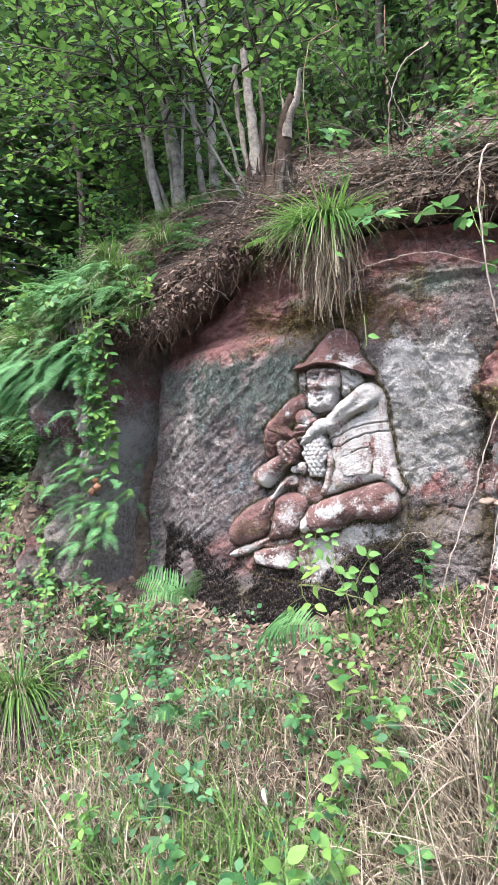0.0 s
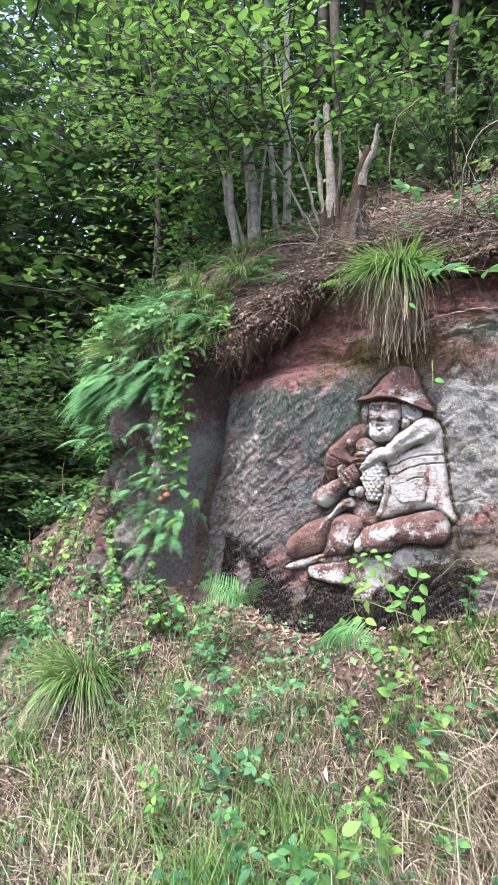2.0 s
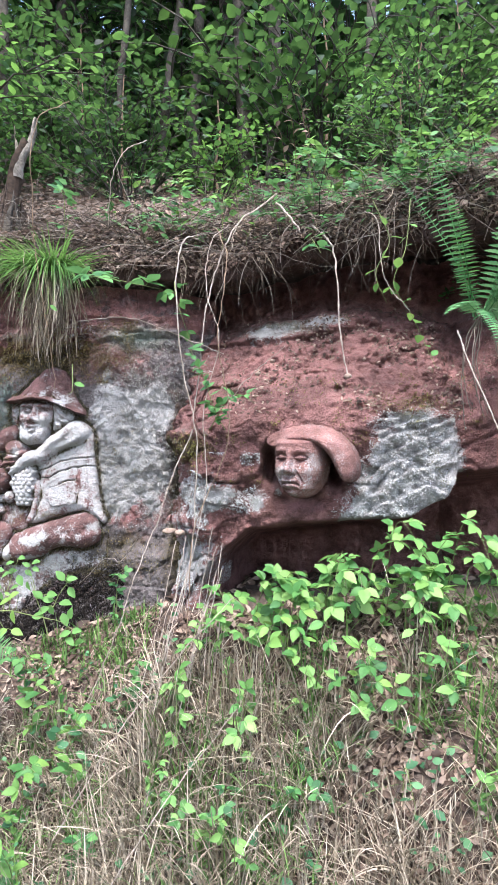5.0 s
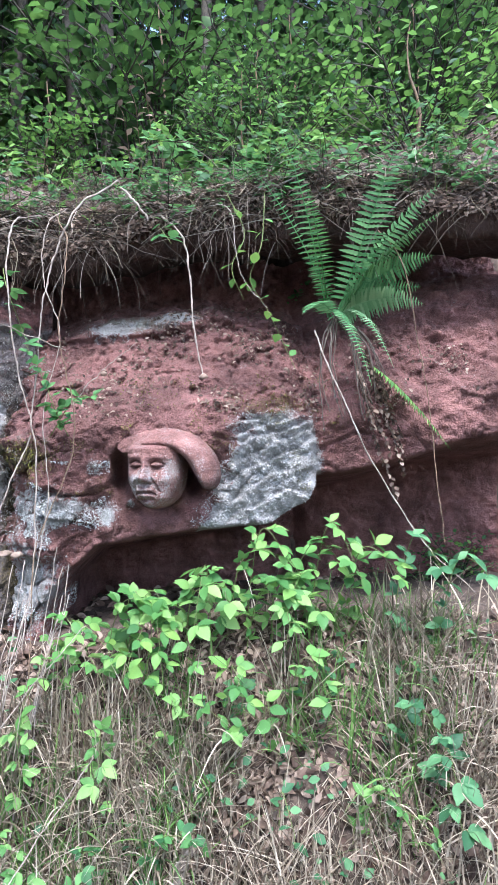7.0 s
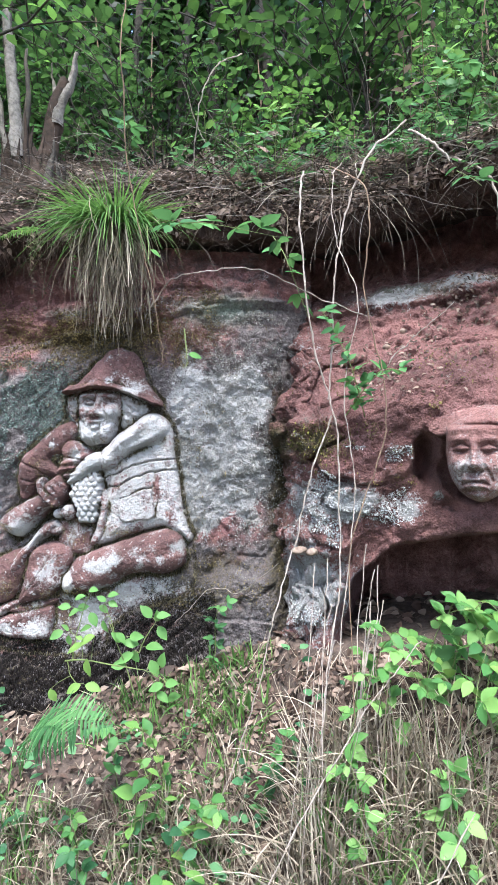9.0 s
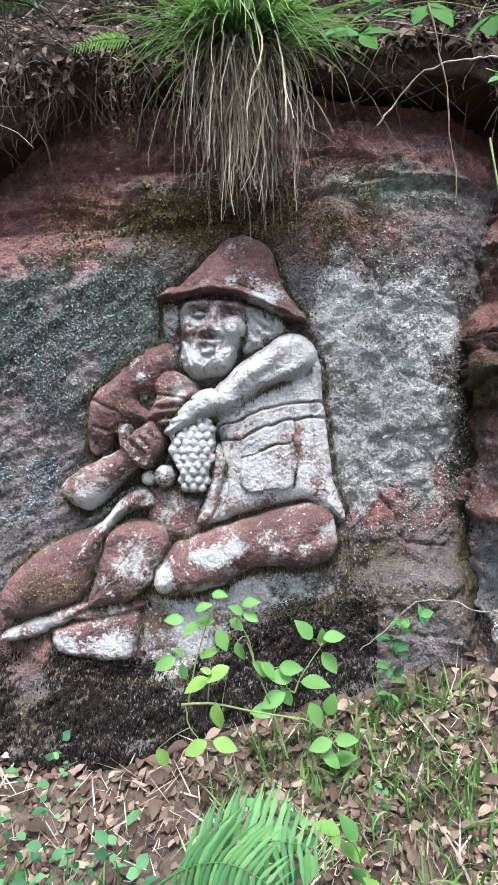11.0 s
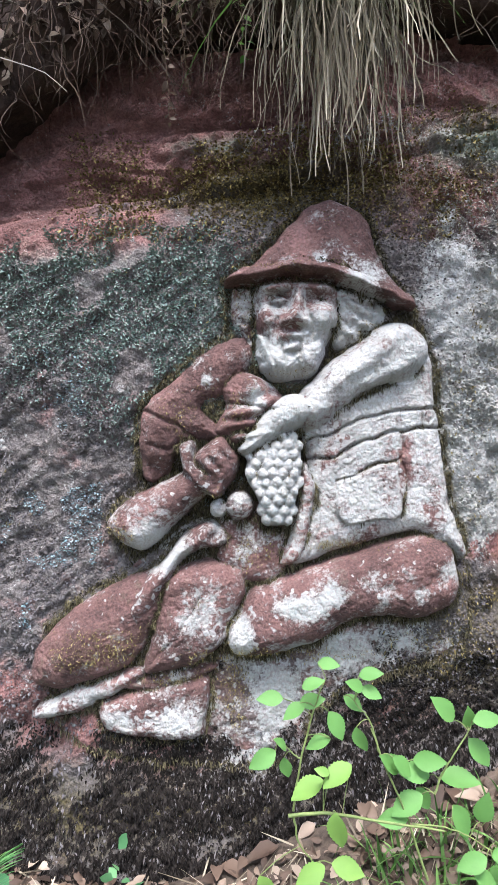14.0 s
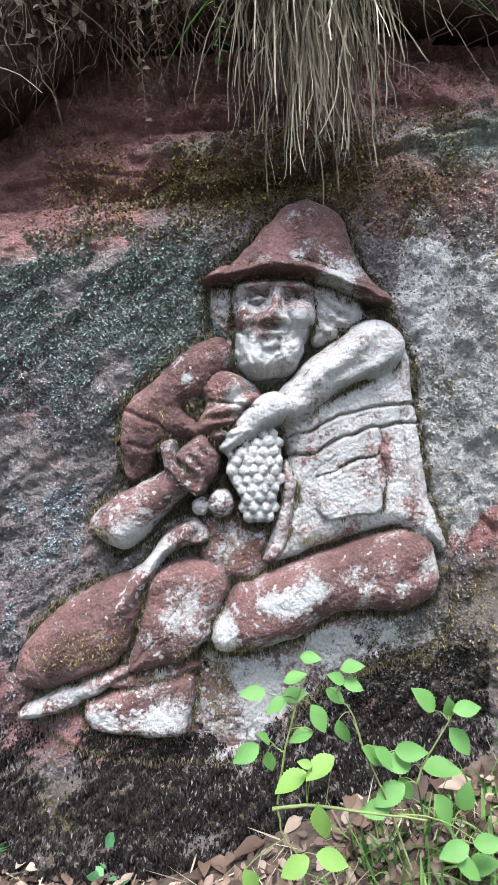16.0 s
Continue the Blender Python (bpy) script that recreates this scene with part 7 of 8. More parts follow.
for k in range(12):
    bank_shoot(r.uniform(-1.85, -1.15), r.uniform(0.25, 0.55), r.uniform(0.18, 0.34), r.uniform(-0.08, 0.08), (M_BRAMBLE, M_BRIGHT)[k % 2], r.uniform(0.045, 0.06), True)
bank_shoot(-2.35, 0.45, 0.3, 0.0, M_BRAMBLE, 0.07, True)
bank_shoot(-2.15, 0.62, 0.22, 0.0, M_BRAMBLE, 0.06, True)
bank_shoot(-1.75, 0.3, 0.2, 0.0, M_BRAMBLE, 0.06, True)
# two saplings and a runner right in front of the carving: (s, z, length, way of the tip in degrees) for each leaf
UPPER_LEAVES = [(-0.01, 1.05, 0.061, 170), (0.04, 1.03, 0.059, 200), (0.08, 1.05, 0.059, 20), (0.08, 1.10, 0.053, 30), (0.12, 1.12, 0.053, 10), (0.13, 1.00, 0.069, -60), (0.09, 0.96, 0.061, 190), (0.18, 0.97, 0.059, -70), (-0.03, 0.94, 0.069, 200), (0.01, 0.97, 0.045, 120), (0.02, 0.91, 0.048, -80), (0.17, 1.04, 0.053, -30), (0.21, 1.10, 0.056, 20), (0.21, 1.06, 0.051, -15), (0.17, 1.09, 0.048, 140)]
YELLOW_LEAVES = [(0.12, 0.93, 0.091, 200), (0.06, 0.89, 0.096, 195), (0.12, 0.81, 0.091, -85), (0.06, 0.73, 0.085, 200), (0.14, 0.73, 0.088, -10), (0.09, 0.94, 0.040, 150), (-0.03, 0.70, 0.072, -60)]
SIDE_LEAVES = [(0.24, 0.93, 0.067, 130), (0.26, 0.93, 0.061, -40), (0.29, 0.90, 0.077, 160), (0.32, 0.93, 0.072, 10), (0.31, 0.84, 0.059, -60), (0.27, 0.84, 0.083, 200), (0.24, 0.81, 0.072, 180), (0.36, 1.03, 0.075, 125), (0.41, 1.01, 0.056, 90), (0.44, 1.02, 0.064, 15), (0.43, 0.94, 0.072, -50), (0.39, 0.88, 0.088, 10), (0.43, 0.83, 0.072, 80), (0.39, 0.79, 0.080, -60), (0.40, 0.72, 0.072, 190), (0.47, 0.74, 0.067, 20), (0.47, 0.67, 0.075, 30), (0.43, 0.68, 0.067, -30)]


def sapling(stems, leaves, off, mat, label, seed, big=0.94):
    """Thin stems and single oval leaves, each on its own short stalk."""
    r = np.random.default_rng(seed)
    lines = [curve([at(*p) for p in pts], 16, 0.001, seed) for pts, _ in stems]
    ob = holder("sapling", lines[0][0], label, "sapling")
    for line, (_, rad) in zip(lines, stems):
        part("stem", Geo().add(*tube(line, np.linspace(rad, rad * 0.5, 16), 6)).mesh("stem"), M_GREENSTEM, ob)
    nodes = np.concatenate(lines)
    for s0, z0, ln, ang in leaves:
        ln = big * ln
        mid, a = at(s0, off + r.uniform(-0.03, 0.03), z0), radians(ang)
        along = way(math.cos(a), r.uniform(0.0, 0.45), math.sin(a) - 0.1)
        foot = mid - 0.5 * ln * unit(along)
        near = nodes[np.argmin(np.linalg.norm(nodes - foot, axis=1))]
        leaf = part("leaf", Geo().add(*scatter(OVAL_LEAF, foot[None], along[None], unit(0.8 * NN + 0.8 * UP + r.normal(0, 0.25, 3))[None], np.array([ln]))).mesh("leaf"), mat, ob)
        part("leaf_stalk", Geo().add(*tube(curve([near, 0.5 * (near + foot) + 0.006 * UP, foot], 6), 0.0011, 4)).mesh("leaf_stalk"), M_GREENSTEM, leaf)
    return ob


OVAL_LEAF = toothed_leaf(0.64, 20)
sapling([([(0.03, 0.31, 0.82), (0.05, 0.31, 0.94), (0.08, 0.31, 1.04), (0.11, 0.31, 1.10)], 0.0028), ([(0.22, 0.31, 0.93), (0.20, 0.31, 1.00), (0.17, 0.31, 1.05)], 0.0022), ([(0.05, 0.31, 0.93), (0.00, 0.31, 0.97)], 0.0020)], UPPER_LEAVES, 0.31, M_YOUNGBRAMBLE, "slender sapling with oval dark green leaves before the carving", 3)
sapling([([(0.02, 0.36, 0.84), (0.11, 0.36, 0.84), (0.22, 0.36, 0.82), (0.34, 0.36, 0.80)], 0.0042), ([(0.03, 0.36, 0.84), (0.04, 0.36, 0.78), (0.07, 0.36, 0.74)], 0.0026)], YELLOW_LEAVES, 0.36, M_YELLOWLEAF, "runner with large yellow-green oval leaves before the carving", 5, 0.80)
sapling([([(0.31, 0.33, 0.68), (0.27, 0.33, 0.81), (0.23, 0.33, 0.91), (0.20, 0.33, 1.00)], 0.0030), ([(0.33, 0.33, 0.86), (0.36, 0.33, 0.93), (0.41, 0.33, 1.00)], 0.0026), ([(0.28, 0.33, 0.80), (0.38, 0.33, 0.78), (0.46, 0.33, 0.73)], 0.0022)], SIDE_LEAVES, 0.33, M_YOUNGBRAMBLE, "leafy sapling with toothed oval leaves beside the carving", 7)
r = np.random.default_rng(58)
for k in range(20):
    s0 = r.uniform(-2.1, -1.0)
    p0 = at(s0, float(lip_off(s0)) + r.uniform(-0.1, 0.06), float(lip_z(s0)) + r.uniform(0.05, 0.5))
    d0 = way(r.uniform(-0.5, 0.4), r.uniform(0.5, 1.0), 0.0)
    hgt = r.uniform(0.14, 0.30)
    shoot(curve([p0, p0 + 0.5 * hgt * d0 + 0.5 * hgt * UP, p0 + hgt * d0 + 0.4 * hgt * UP, p0 + 1.4 * hgt * d0], 12, 0.003, k), r.uniform(0.045, 0.065), 0.05, "bramble sprig among the ferns", mat=(M_BRAMBLE, M_BRIGHT)[k % 2], three=True)
r = np.random.default_rng(57)
for k in range(34):
    s0, o0 = (r.uniform(-0.5, 1.0), r.uniform(0.5, 1.8)) if k < 22 else (r.uniform(1.1, 2.7), r.uniform(1.2, 2.2))
    hgt, ls = r.uniform(0.12, 0.32), r.uniform(-0.14, 0.14)
    shoot(curve([bank(s0, o0, -0.03), bank(s0 + 0.4 * ls, o0 + 0.02, hgt * 0.7), bank(s0 + ls, o0 + 0.08, hgt), bank(s0 + 1.8 * ls, o0 + 0.14, hgt * 0.9)], 14, 0.003, k), r.uniform(0.04, 0.058), 0.045, "leafy green shoot on the bank below the carving", mat=(M_BRIGHT, M_BRAMBLE, M_BLUEISH)[k % 3], three=k % 2 == 0, name="leafy_shoot")
# hanging and climbing ones
shoot(curve([at(*p) for p in ((2.22, 0.92, 2.98), (2.19, 0.95, 2.72), (2.13, 0.95, 2.54), (2.21, 0.95, 2.39), (2.32, 0.97, 2.12))], 24), 0.06, 0.055, "yellow-green climbing shoot hanging over the red rock", name="climber", mat=M_BRIGHT, three=False)
shoot(curve([at(*p) for p in ((2.05, 0.85, 3.0), (2.12, 0.90, 2.78), (2.05, 0.93, 2.60), (2.10, 0.93, 2.45))], 20), 0.055, 0.06, "yellow-green climbing shoot hanging over the red rock", name="climber", mat=M_BRIGHT, three=False)
shoot(curve([at(*p) for p in ((1.30, 0.62, 1.84), (1.26, 0.74, 1.95), (1.22, 0.76, 2.08), (1.14, 0.74, 2.25))], 18), 0.06, 0.035, "small green plant growing in the rock crack", name="climber", mat=M_BRAMBLE, three=True)
shoot(curve([at(*p) for p in ((1.22, 0.62, 1.84), (1.32, 0.72, 1.98), (1.38, 0.74, 2.02), (1.44, 0.74, 2.0))], 14), 0.055, 0.035, "small green plant growing in the rock crack", name="climber", mat=M_BRAMBLE, three=True)
shoot(curve([at(*p) for p in ((0.50, 0.12, 2.78), (0.56, 0.45, 2.66), (0.70, 0.56, 2.62), (0.98, 0.58, 2.58))], 18), 0.085, 0.085, "bramble shoot arching out under the turf", mat=M_BRAMBLE, three=True)
shoot(curve([at(*p) for p in ((0.95, 0.15, 2.75), (1.0, 0.35, 2.6), (1.05, 0.4, 2.45), (1.1, 0.42, 2.3))], 14), 0.06, 0.08, "bramble shoot hanging over the crack", mat=M_BRAMBLE, three=True)
shoot(curve([at(*p) for p in ((1.75, 0.5, 2.95), (1.78, 0.62, 2.85), (1.80, 0.66, 2.80))], 10), 0.07, 0.05, "bramble sprig under the turf edge", mat=M_BRAMBLE, three=True)
for k, pts in enumerate((((-1.36, 0.26, 2.60), (-1.30, 0.30, 2.36), (-1.36, 0.24, 2.04), (-1.30, 0.16, 1.62)), ((-1.30, 0.26, 2.55), (-1.24, 0.28, 2.30), (-1.28, 0.20, 1.95), (-1.36, 0.18, 1.70)), ((-1.42, 0.26, 2.5), (-1.42, 0.28, 2.2), (-1.36, 0.22, 1.9), (-1.34, 0.16, 1.45)))):
    shoot(curve([at(*p) for p in pts], 24, 0.004, k), 0.068, 0.045, "bramble trailing down the pillar", name="climber", mat=M_BRIGHT, three=True)
r = np.random.default_rng(67)
for k in range(5):
    s0 = -1.40 + r.uniform(-0.06, 0.10)
    shoot(curve([at(s0, 0.30, 2.52), at(s0 + 0.03, 0.30, 2.25), at(s0 + r.uniform(-0.05, 0.05), 0.27, 1.95), at(s0 + r.uniform(-0.05, 0.08), 0.24, r.uniform(1.45, 1.75))], 24, 0.004, 20 + k), 0.058, 0.042, "bramble trailing down the pillar", name="climber", mat=(M_BRAMBLE, M_BRIGHT)[k % 2], three=True)
for s0, z0, hs, ln in ((-1.55, 1.48, -0.8, 0.26), (-1.80, 1.36, -0.9, 0.24), (-1.42, 1.25, 0.3, 0.24), (-1.36, 1.18, -0.3, 0.28), (-1.55, 1.12, -0.7, 0.26), (-1.40, 1.05, 0.5, 0.26), (-1.62, 0.98, -0.5, 0.26), (-1.34, 1.40, 0.4, 0.22), (-2.12, 1.85, -0.6, 0.32), (-2.20, 1.75, -0.4, 0.30)):
    fern(at(s0, max(0.16, float(left_off(np.array(s0), np.array(z0)))) - 0.02, z0), 4, ln, (hs, 1.0), 1.5, "fern growing from a crack in the pillar", M_FERN, 0.45, 0.75, width=0.20)
r = np.random.default_rng(66)
for k in range(1):
    s0, o0 = r.uniform(1.0, 1.3), r.uniform(0.66, 0.9)
    stalk(curve([at(s0 + r.uniform(-0.1, 0.4), 0.35, 3.05), at(s0 + r.uniform(-0.05, 0.1), o0 - 0.08, 2.75), at(s0 + r.uniform(-0.06, 0.06), o0, 2.3), at(s0 + r.uniform(-0.08, 0.08), o0 + 0.02, 1.8), at(s0 + r.uniform(-0.12, 0.08), o0 + 0.1, 1.25), bank(s0 - r.uniform(0.0, 0.2), o0 + 0.3)], 48, 0.004, k), 0.005, 0.003, "thin pale dry stem hanging before the rocks", name="hanging_vine", mat=M_TWIG)
for k, (s0, z0) in enumerate(((0.54, 2.34), (0.66, 1.98))):
    shoot(curve([at(s0, 0.93, z0 + 0.12), at(s0 + 0.01, 0.95, z0), at(s0, 0.97, z0 - 0.02)], 8), 0.05, 0.06, "pair of small leaves on a hanging stem", name="leafy_shoot", mat=M_BRIGHT, three=False, start=0.6)

r = np.random.default_rng(64)
for k in range(54):
    s0 = r.uniform(0.2, 3.4)
    p0 = turf_point(np.array([s0]), np.array([r.uniform(2.3, 4.6)]))[0]
    d0 = way(r.uniform(-0.5, 0.5), r.uniform(0.2, 0.8), 0.0)
    hgt = r.uniform(0.12, 0.34)
    shoot(curve([p0, p0 + 0.4 * hgt * d0 + 0.7 * hgt * UP, p0 + 0.9 * hgt * d0 + hgt * UP, p0 + 1.5 * hgt * d0 + 0.8 * hgt * UP], 12, 0.003, k), r.uniform(0.045, 0.07), 0.05, "small green bramble sprig on the turf edge", mat=(M_BRAMBLE, M_HAZEL, M_BRIGHT)[k % 3], three=k % 2 == 0, name="leafy_shoot")

# ---- hanging stems and sticks ----
def vine(pts, r0, r1, lab, mat):
    stalk(curve([at(*p) for p in pts], 10 * len(pts), 0.0022, int(1000 * r0 + 10 * pts[0][0])), r0, r1, lab, mat=mat, name="hanging_vine", category="vine")


vine(((1.56, 0.40, 3.25), (1.38, 0.62, 2.98), (1.28, 0.64, 2.75), (1.23, 0.66, 2.55), (1.19, 0.68, 2.26), (1.15, 0.72, 1.9)), 0.008, 0.005, "thick pale dry stem hanging from the turf", M_VINE)
vine(((1.10, 0.30, 3.0), (1.08, 0.62, 2.85), (1.05, 0.70, 2.62), (1.08, 0.72, 2.3), (1.13, 0.72, 2.01), (1.16, 0.74, 1.84), (1.18, 0.76, 1.55), (1.17, 0.80, 1.26), (1.11, 0.90, 0.97), (1.07, 1.0, 0.75)), 0.007, 0.004, "long pale dry stem hanging before the rocks", M_VINE)
vine(((1.16, 0.76, 1.83), (1.07, 0.80, 1.58), (1.0, 0.82, 1.35), (0.91, 0.84, 1.09), (0.86, 0.88, 0.9), (0.75, 0.95, 0.59)), 0.005, 0.003, "thin pale dry stem reaching the bank", M_VINE)
vine(((1.71, 0.30, 3.15), (1.82, 0.55, 2.95), (1.87, 0.62, 2.79), (1.89, 0.64, 2.45), (1.93, 0.66, 2.13)), 0.010, 0.006, "white broken stick hanging over the red rock", M_VINE)
vine(((1.56, 0.45, 3.17), (1.63, 0.56, 3.04), (1.69, 0.6, 2.94)), 0.010, 0.008, "short pale stick in the turf edge", M_VINE)
vine(((0.46, 0.5, 3.6), (0.48, 0.95, 3.2), (0.47, 0.96, 2.74), (0.50, 0.96, 2.47), (0.54, 0.96, 2.25), (0.59, 0.96, 1.98)), 0.004, 0.002, "thin brown hanging stem", M_TWIG)
vine(((0.50, 0.72, 2.23), (0.59, 0.75, 2.32), (0.73, 0.76, 2.35), (0.90, 0.76, 2.35), (1.11, 0.75, 2.3), (1.31, 0.74, 2.23)), 0.003, 0.003, "thin grey arching twig", M_VINE)
vine(((0.84, 0.35, 3.48), (0.73, 0.42, 3.38), (0.65, 0.4, 3.23), (0.61, 0.3, 3.0)), 0.005, 0.004, "bent dry grass stem on the turf", M_VINE)
vine(((2.42, 0.98, 2.3), (2.50, 1.04, 2.03), (2.63, 1.10, 1.65), (2.80, 1.2, 1.30), (2.95, 1.35, 1.1)), 0.007, 0.004, "dry brown stem hanging by the fern", M_VINE)
vine(((2.75, 1.0, 2.8), (2.81, 1.12, 2.6), (2.85, 1.15, 2.19), (2.87, 1.2, 1.78), (2.85, 1.3, 1.3)), 0.004, 0.003, "thin reddish hanging stem", M_TWIG)
vine(((1.28, 0.3, 3.1), (1.22, 0.55, 2.9), (1.20, 0.66, 2.6), (1.27, 0.70, 2.3), (1.2, 0.74, 1.95), (1.22, 0.8, 1.5), (1.14, 0.95, 0.95)), 0.004, 0.003, "thin dry stem among the hanging stems", M_VINE)
vine(((1.35, 0.74, 2.0), (1.5, 0.8, 2.16), (1.62, 0.82, 2.26)), 0.004, 0.002, "pale broken twig by the crack plant", M_VINE)
vine(((0.95, 0.9, 1.3), (0.80, 0.6, 1.16), (0.66, 0.45, 1.14), (0.5, 0.4, 1.0)), 0.003, 0.002, "thin curved dry runner", M_VINE)
vine(((2.0, 0.6, 3.05), (2.06, 0.85, 2.9), (2.1, 0.9, 2.6), (2.2, 0.98, 2.4)), 0.004, 0.003, "thin dry stem under the turf", M_VINE)
vine(((0.75, 1.3, 0.2), (1.0, 1.2, 0.6), (1.25, 1.1, 0.9), (1.4, 1.05, 1.05)), 0.004, 0.003, "thin dry stem leaning over the bank", M_VINE)
vine(((0.9, 1.8, 0.0), (1.15, 1.6, 0.35), (1.45, 1.4, 0.7)), 0.004, 0.003, "thin dry stem leaning over the bank", M_VINE)
r = np.random.default_rng(77)
for k in range(16):
    s0 = r.uniform(0.95, 1.25)
    stalk(curve([at(s0 + 0.1, 0.75 + r.uniform(0, 0.1), r.uniform(0.95, 1.35)), at(s0 + 0.05, 0.9, 0.9), bank(s0 + r.uniform(-0.15, 0.05), r.uniform(1.05, 1.4), 0.0)], 14, 0.004, k), 0.003, 0.002, "pale dry stem trailing down the bank", name="hanging_vine", category="vine")

# ---- roots and dry stems hanging from the turf (too many to count) ----
g = Geo()
n = 2600
s0 = np.where(rng.random(n) < 0.25, rng.uniform(-2.0, -0.6, n), rng.uniform(0.3, 2.9, n))
ok = vnoise(s0 * 7, 0.0, 5.0) + rng.uniform(-0.7, 0.7, n) > -0.1
s0 = s0[ok]
n = len(s0)
roots = turf_point(s0, rng.uniform(1.0, 3.0, n))
g.add(*tangle(roots, way(rng.normal(0, 0.8, n), rng.uniform(-0.1, 0.6, n), rng.uniform(-1.0, 0.2, n)), rng.uniform(0.03, 0.22, n), rng.uniform(0.0015, 0.004, n), 0.34, 0.10))
n = 1500
s0 = rng.uniform(-1.45, 0.30, n)
s0 = s0[vnoise(s0 * 9, 0.0, 2.0) + rng.uniform(-0.5, 0.5, n) > 0.0]
n = len(s0)
roots = turf_point(s0, rng.uniform(0.5, 2.2, n))
g.add(*tangle(roots, way(rng.normal(0, 0.4, n), rng.uniform(0.0, 0.5, n), rng.uniform(-1.0, -0.2, n)), rng.uniform(0.04, 0.30, n), rng.uniform(0.0015, 0.0045, n), 0.26, 0.16))
thing("hanging_roots", g.mesh("hanging_roots"), M_ROOT, "tangle of thin dark roots hanging under the turf", "roots", "stuff")
g = Geo()
n = 900
s0 = rng.uniform(0.6, 3.3, n)
s0 = s0[vnoise(s0 * 5, 4.0, 2.0) + rng.uniform(-0.3, 0.3, n) > 0.05]
n = len(s0)
roots = turf_point(s0, rng.uniform(1.8, 3.6, n))
g.add(*tangle(roots, way(rng.normal(0, 0.9, n), rng.uniform(0.1, 0.9, n), rng.uniform(-0.4, 0.7, n)), rng.uniform(0.08, 0.5, n) * rng.uniform(0.3, 1.0, n), rng.uniform(0.002, 0.006, n), 0.20, rng.uniform(0.02, 0.25, n), 10))
thing("dry_turf_grass", g.mesh("dry_turf_grass"), M_DEADSEDGE, "dry pale grass and stems drooping over the turf edge", "dry grass", "stuff")

g = Geo()
n = 2700
s0 = rng.uniform(-0.7, 3.5, n)
roots = turf_point(s0, rng.uniform(1.8, 5.0, n)) + 0.01 * UP
g.add(*tangle(roots, way(rng.normal(0, 1.0, n), rng.uniform(-0.4, 0.9, n), rng.uniform(-0.1, 0.6, n)), rng.uniform(0.2, 0.75, n), rng.uniform(0.002, 0.006, n), 0.12, rng.uniform(0.02, 0.16, n), 9))
n = 330
s0 = np.where(rng.random(n) < 0.6, rng.uniform(0.75, 2.1, n), rng.uniform(2.0, 3.3, n))
s0 = s0[vnoise(s0 * 6, 2.0, 9.0) + rng.uniform(-0.3, 0.3, n) > 0.1]
n = len(s0)
roots = turf_point(s0, rng.uniform(1.8, 3.2, n))
g.add(*tangle(roots, way(rng.normal(0, 0.5, n), rng.uniform(0.1, 0.7, n), rng.uniform(-0.9, 0.1, n)), rng.uniform(0.2, 0.6, n), rng.uniform(0.002, 0.0055, n), 0.12, rng.uniform(0.05, 0.3, n), 11))
thing("dead_stems", g.mesh("dead_stems"), M_DEADSTEM, "tangled dead grey stems and runners over the turf", "dead stems", "stuff")
g = Geo()
n = 620
s0 = rng.uniform(0.5, 3.5, n)
s0 = s0[vnoise(s0 * 3, 0.5, 7.0) + rng.uniform(-0.4, 0.4, n) > 0.0]
n = len(s0)
p = turf_point(s0, rng.uniform(1.9, 5.0, n)) + UP * rng.uniform(0.0, 0.22, (n, 1)) + NN * rng.uniform(0.0, 0.10, (n, 1))
for q in range(3):
    a = rng.uniform(0, 6.28, n)
    out = unit(way(np.cos(a), np.sin(a) + 0.4, rng.uniform(-0.5, 0.3, n)))
    g.add(*scatter(BROAD_LOW, p + out * 0.02, out, unit(UP + 0.6 * NN + jitter(n, 0.3)), 0.055 * rng.uniform(0.5, 1.3, n)))
thing("turf_leaves", g.mesh("turf_leaves"), M_BRAMBLE, "scattered bramble leaves growing over the turf edge", "leaves", "stuff")

# brown curled strings and a small green frond that hang over the red recess
for k, (s0, z1, mat) in enumerate(((-0.24, 2.42, M_LITTER), (-0.19, 2.50, M_LITTER), (-0.04, 2.58, M_BRIGHT))):
    line = curve([at(s0, 0.02, 2.86), at(s0 + 0.01, 0.08, 2.76), at(s0 + 0.012, 0.08, 0.5 * (2.76 + z1)), at(s0 + 0.02, 0.07, z1)], 20, 0.002, k)
    shoot(line, 0.020, 0.010, "withered brown fern string hanging from the turf" if k < 2 else "small green fern string hanging from the turf", "fern", name="hanging_frond", mat=mat, three=False, radius=0.0015, stem_mat=M_TWIG, start=0.1)

# ---- grass and dead leaves on the bank, path and hill ----
def on_ground(n, s_a, s_b, o_a, o_b, lift=0.0):
    s, o = rng.uniform(s_a, s_b, n), rng.uniform(o_a, o_b, n)
    keep = o > rock_foot(s) + 0.02
    s, o = s[keep], o[keep]
    return s, o, at(s, o, ground_z(s, o) + lift)


def slope_normal(s, o):
    e = 0.03
    a = at(s + e, o, ground_z(s + e, o)) - at(s - e, o, ground_z(s - e, o))
    b = at(s, o + e, ground_z(s, o + e)) - at(s, o - e, ground_z(s, o - e))
    nrm = unit(np.cross(a, b))
    return nrm * np.sign(nrm[:, 2:])


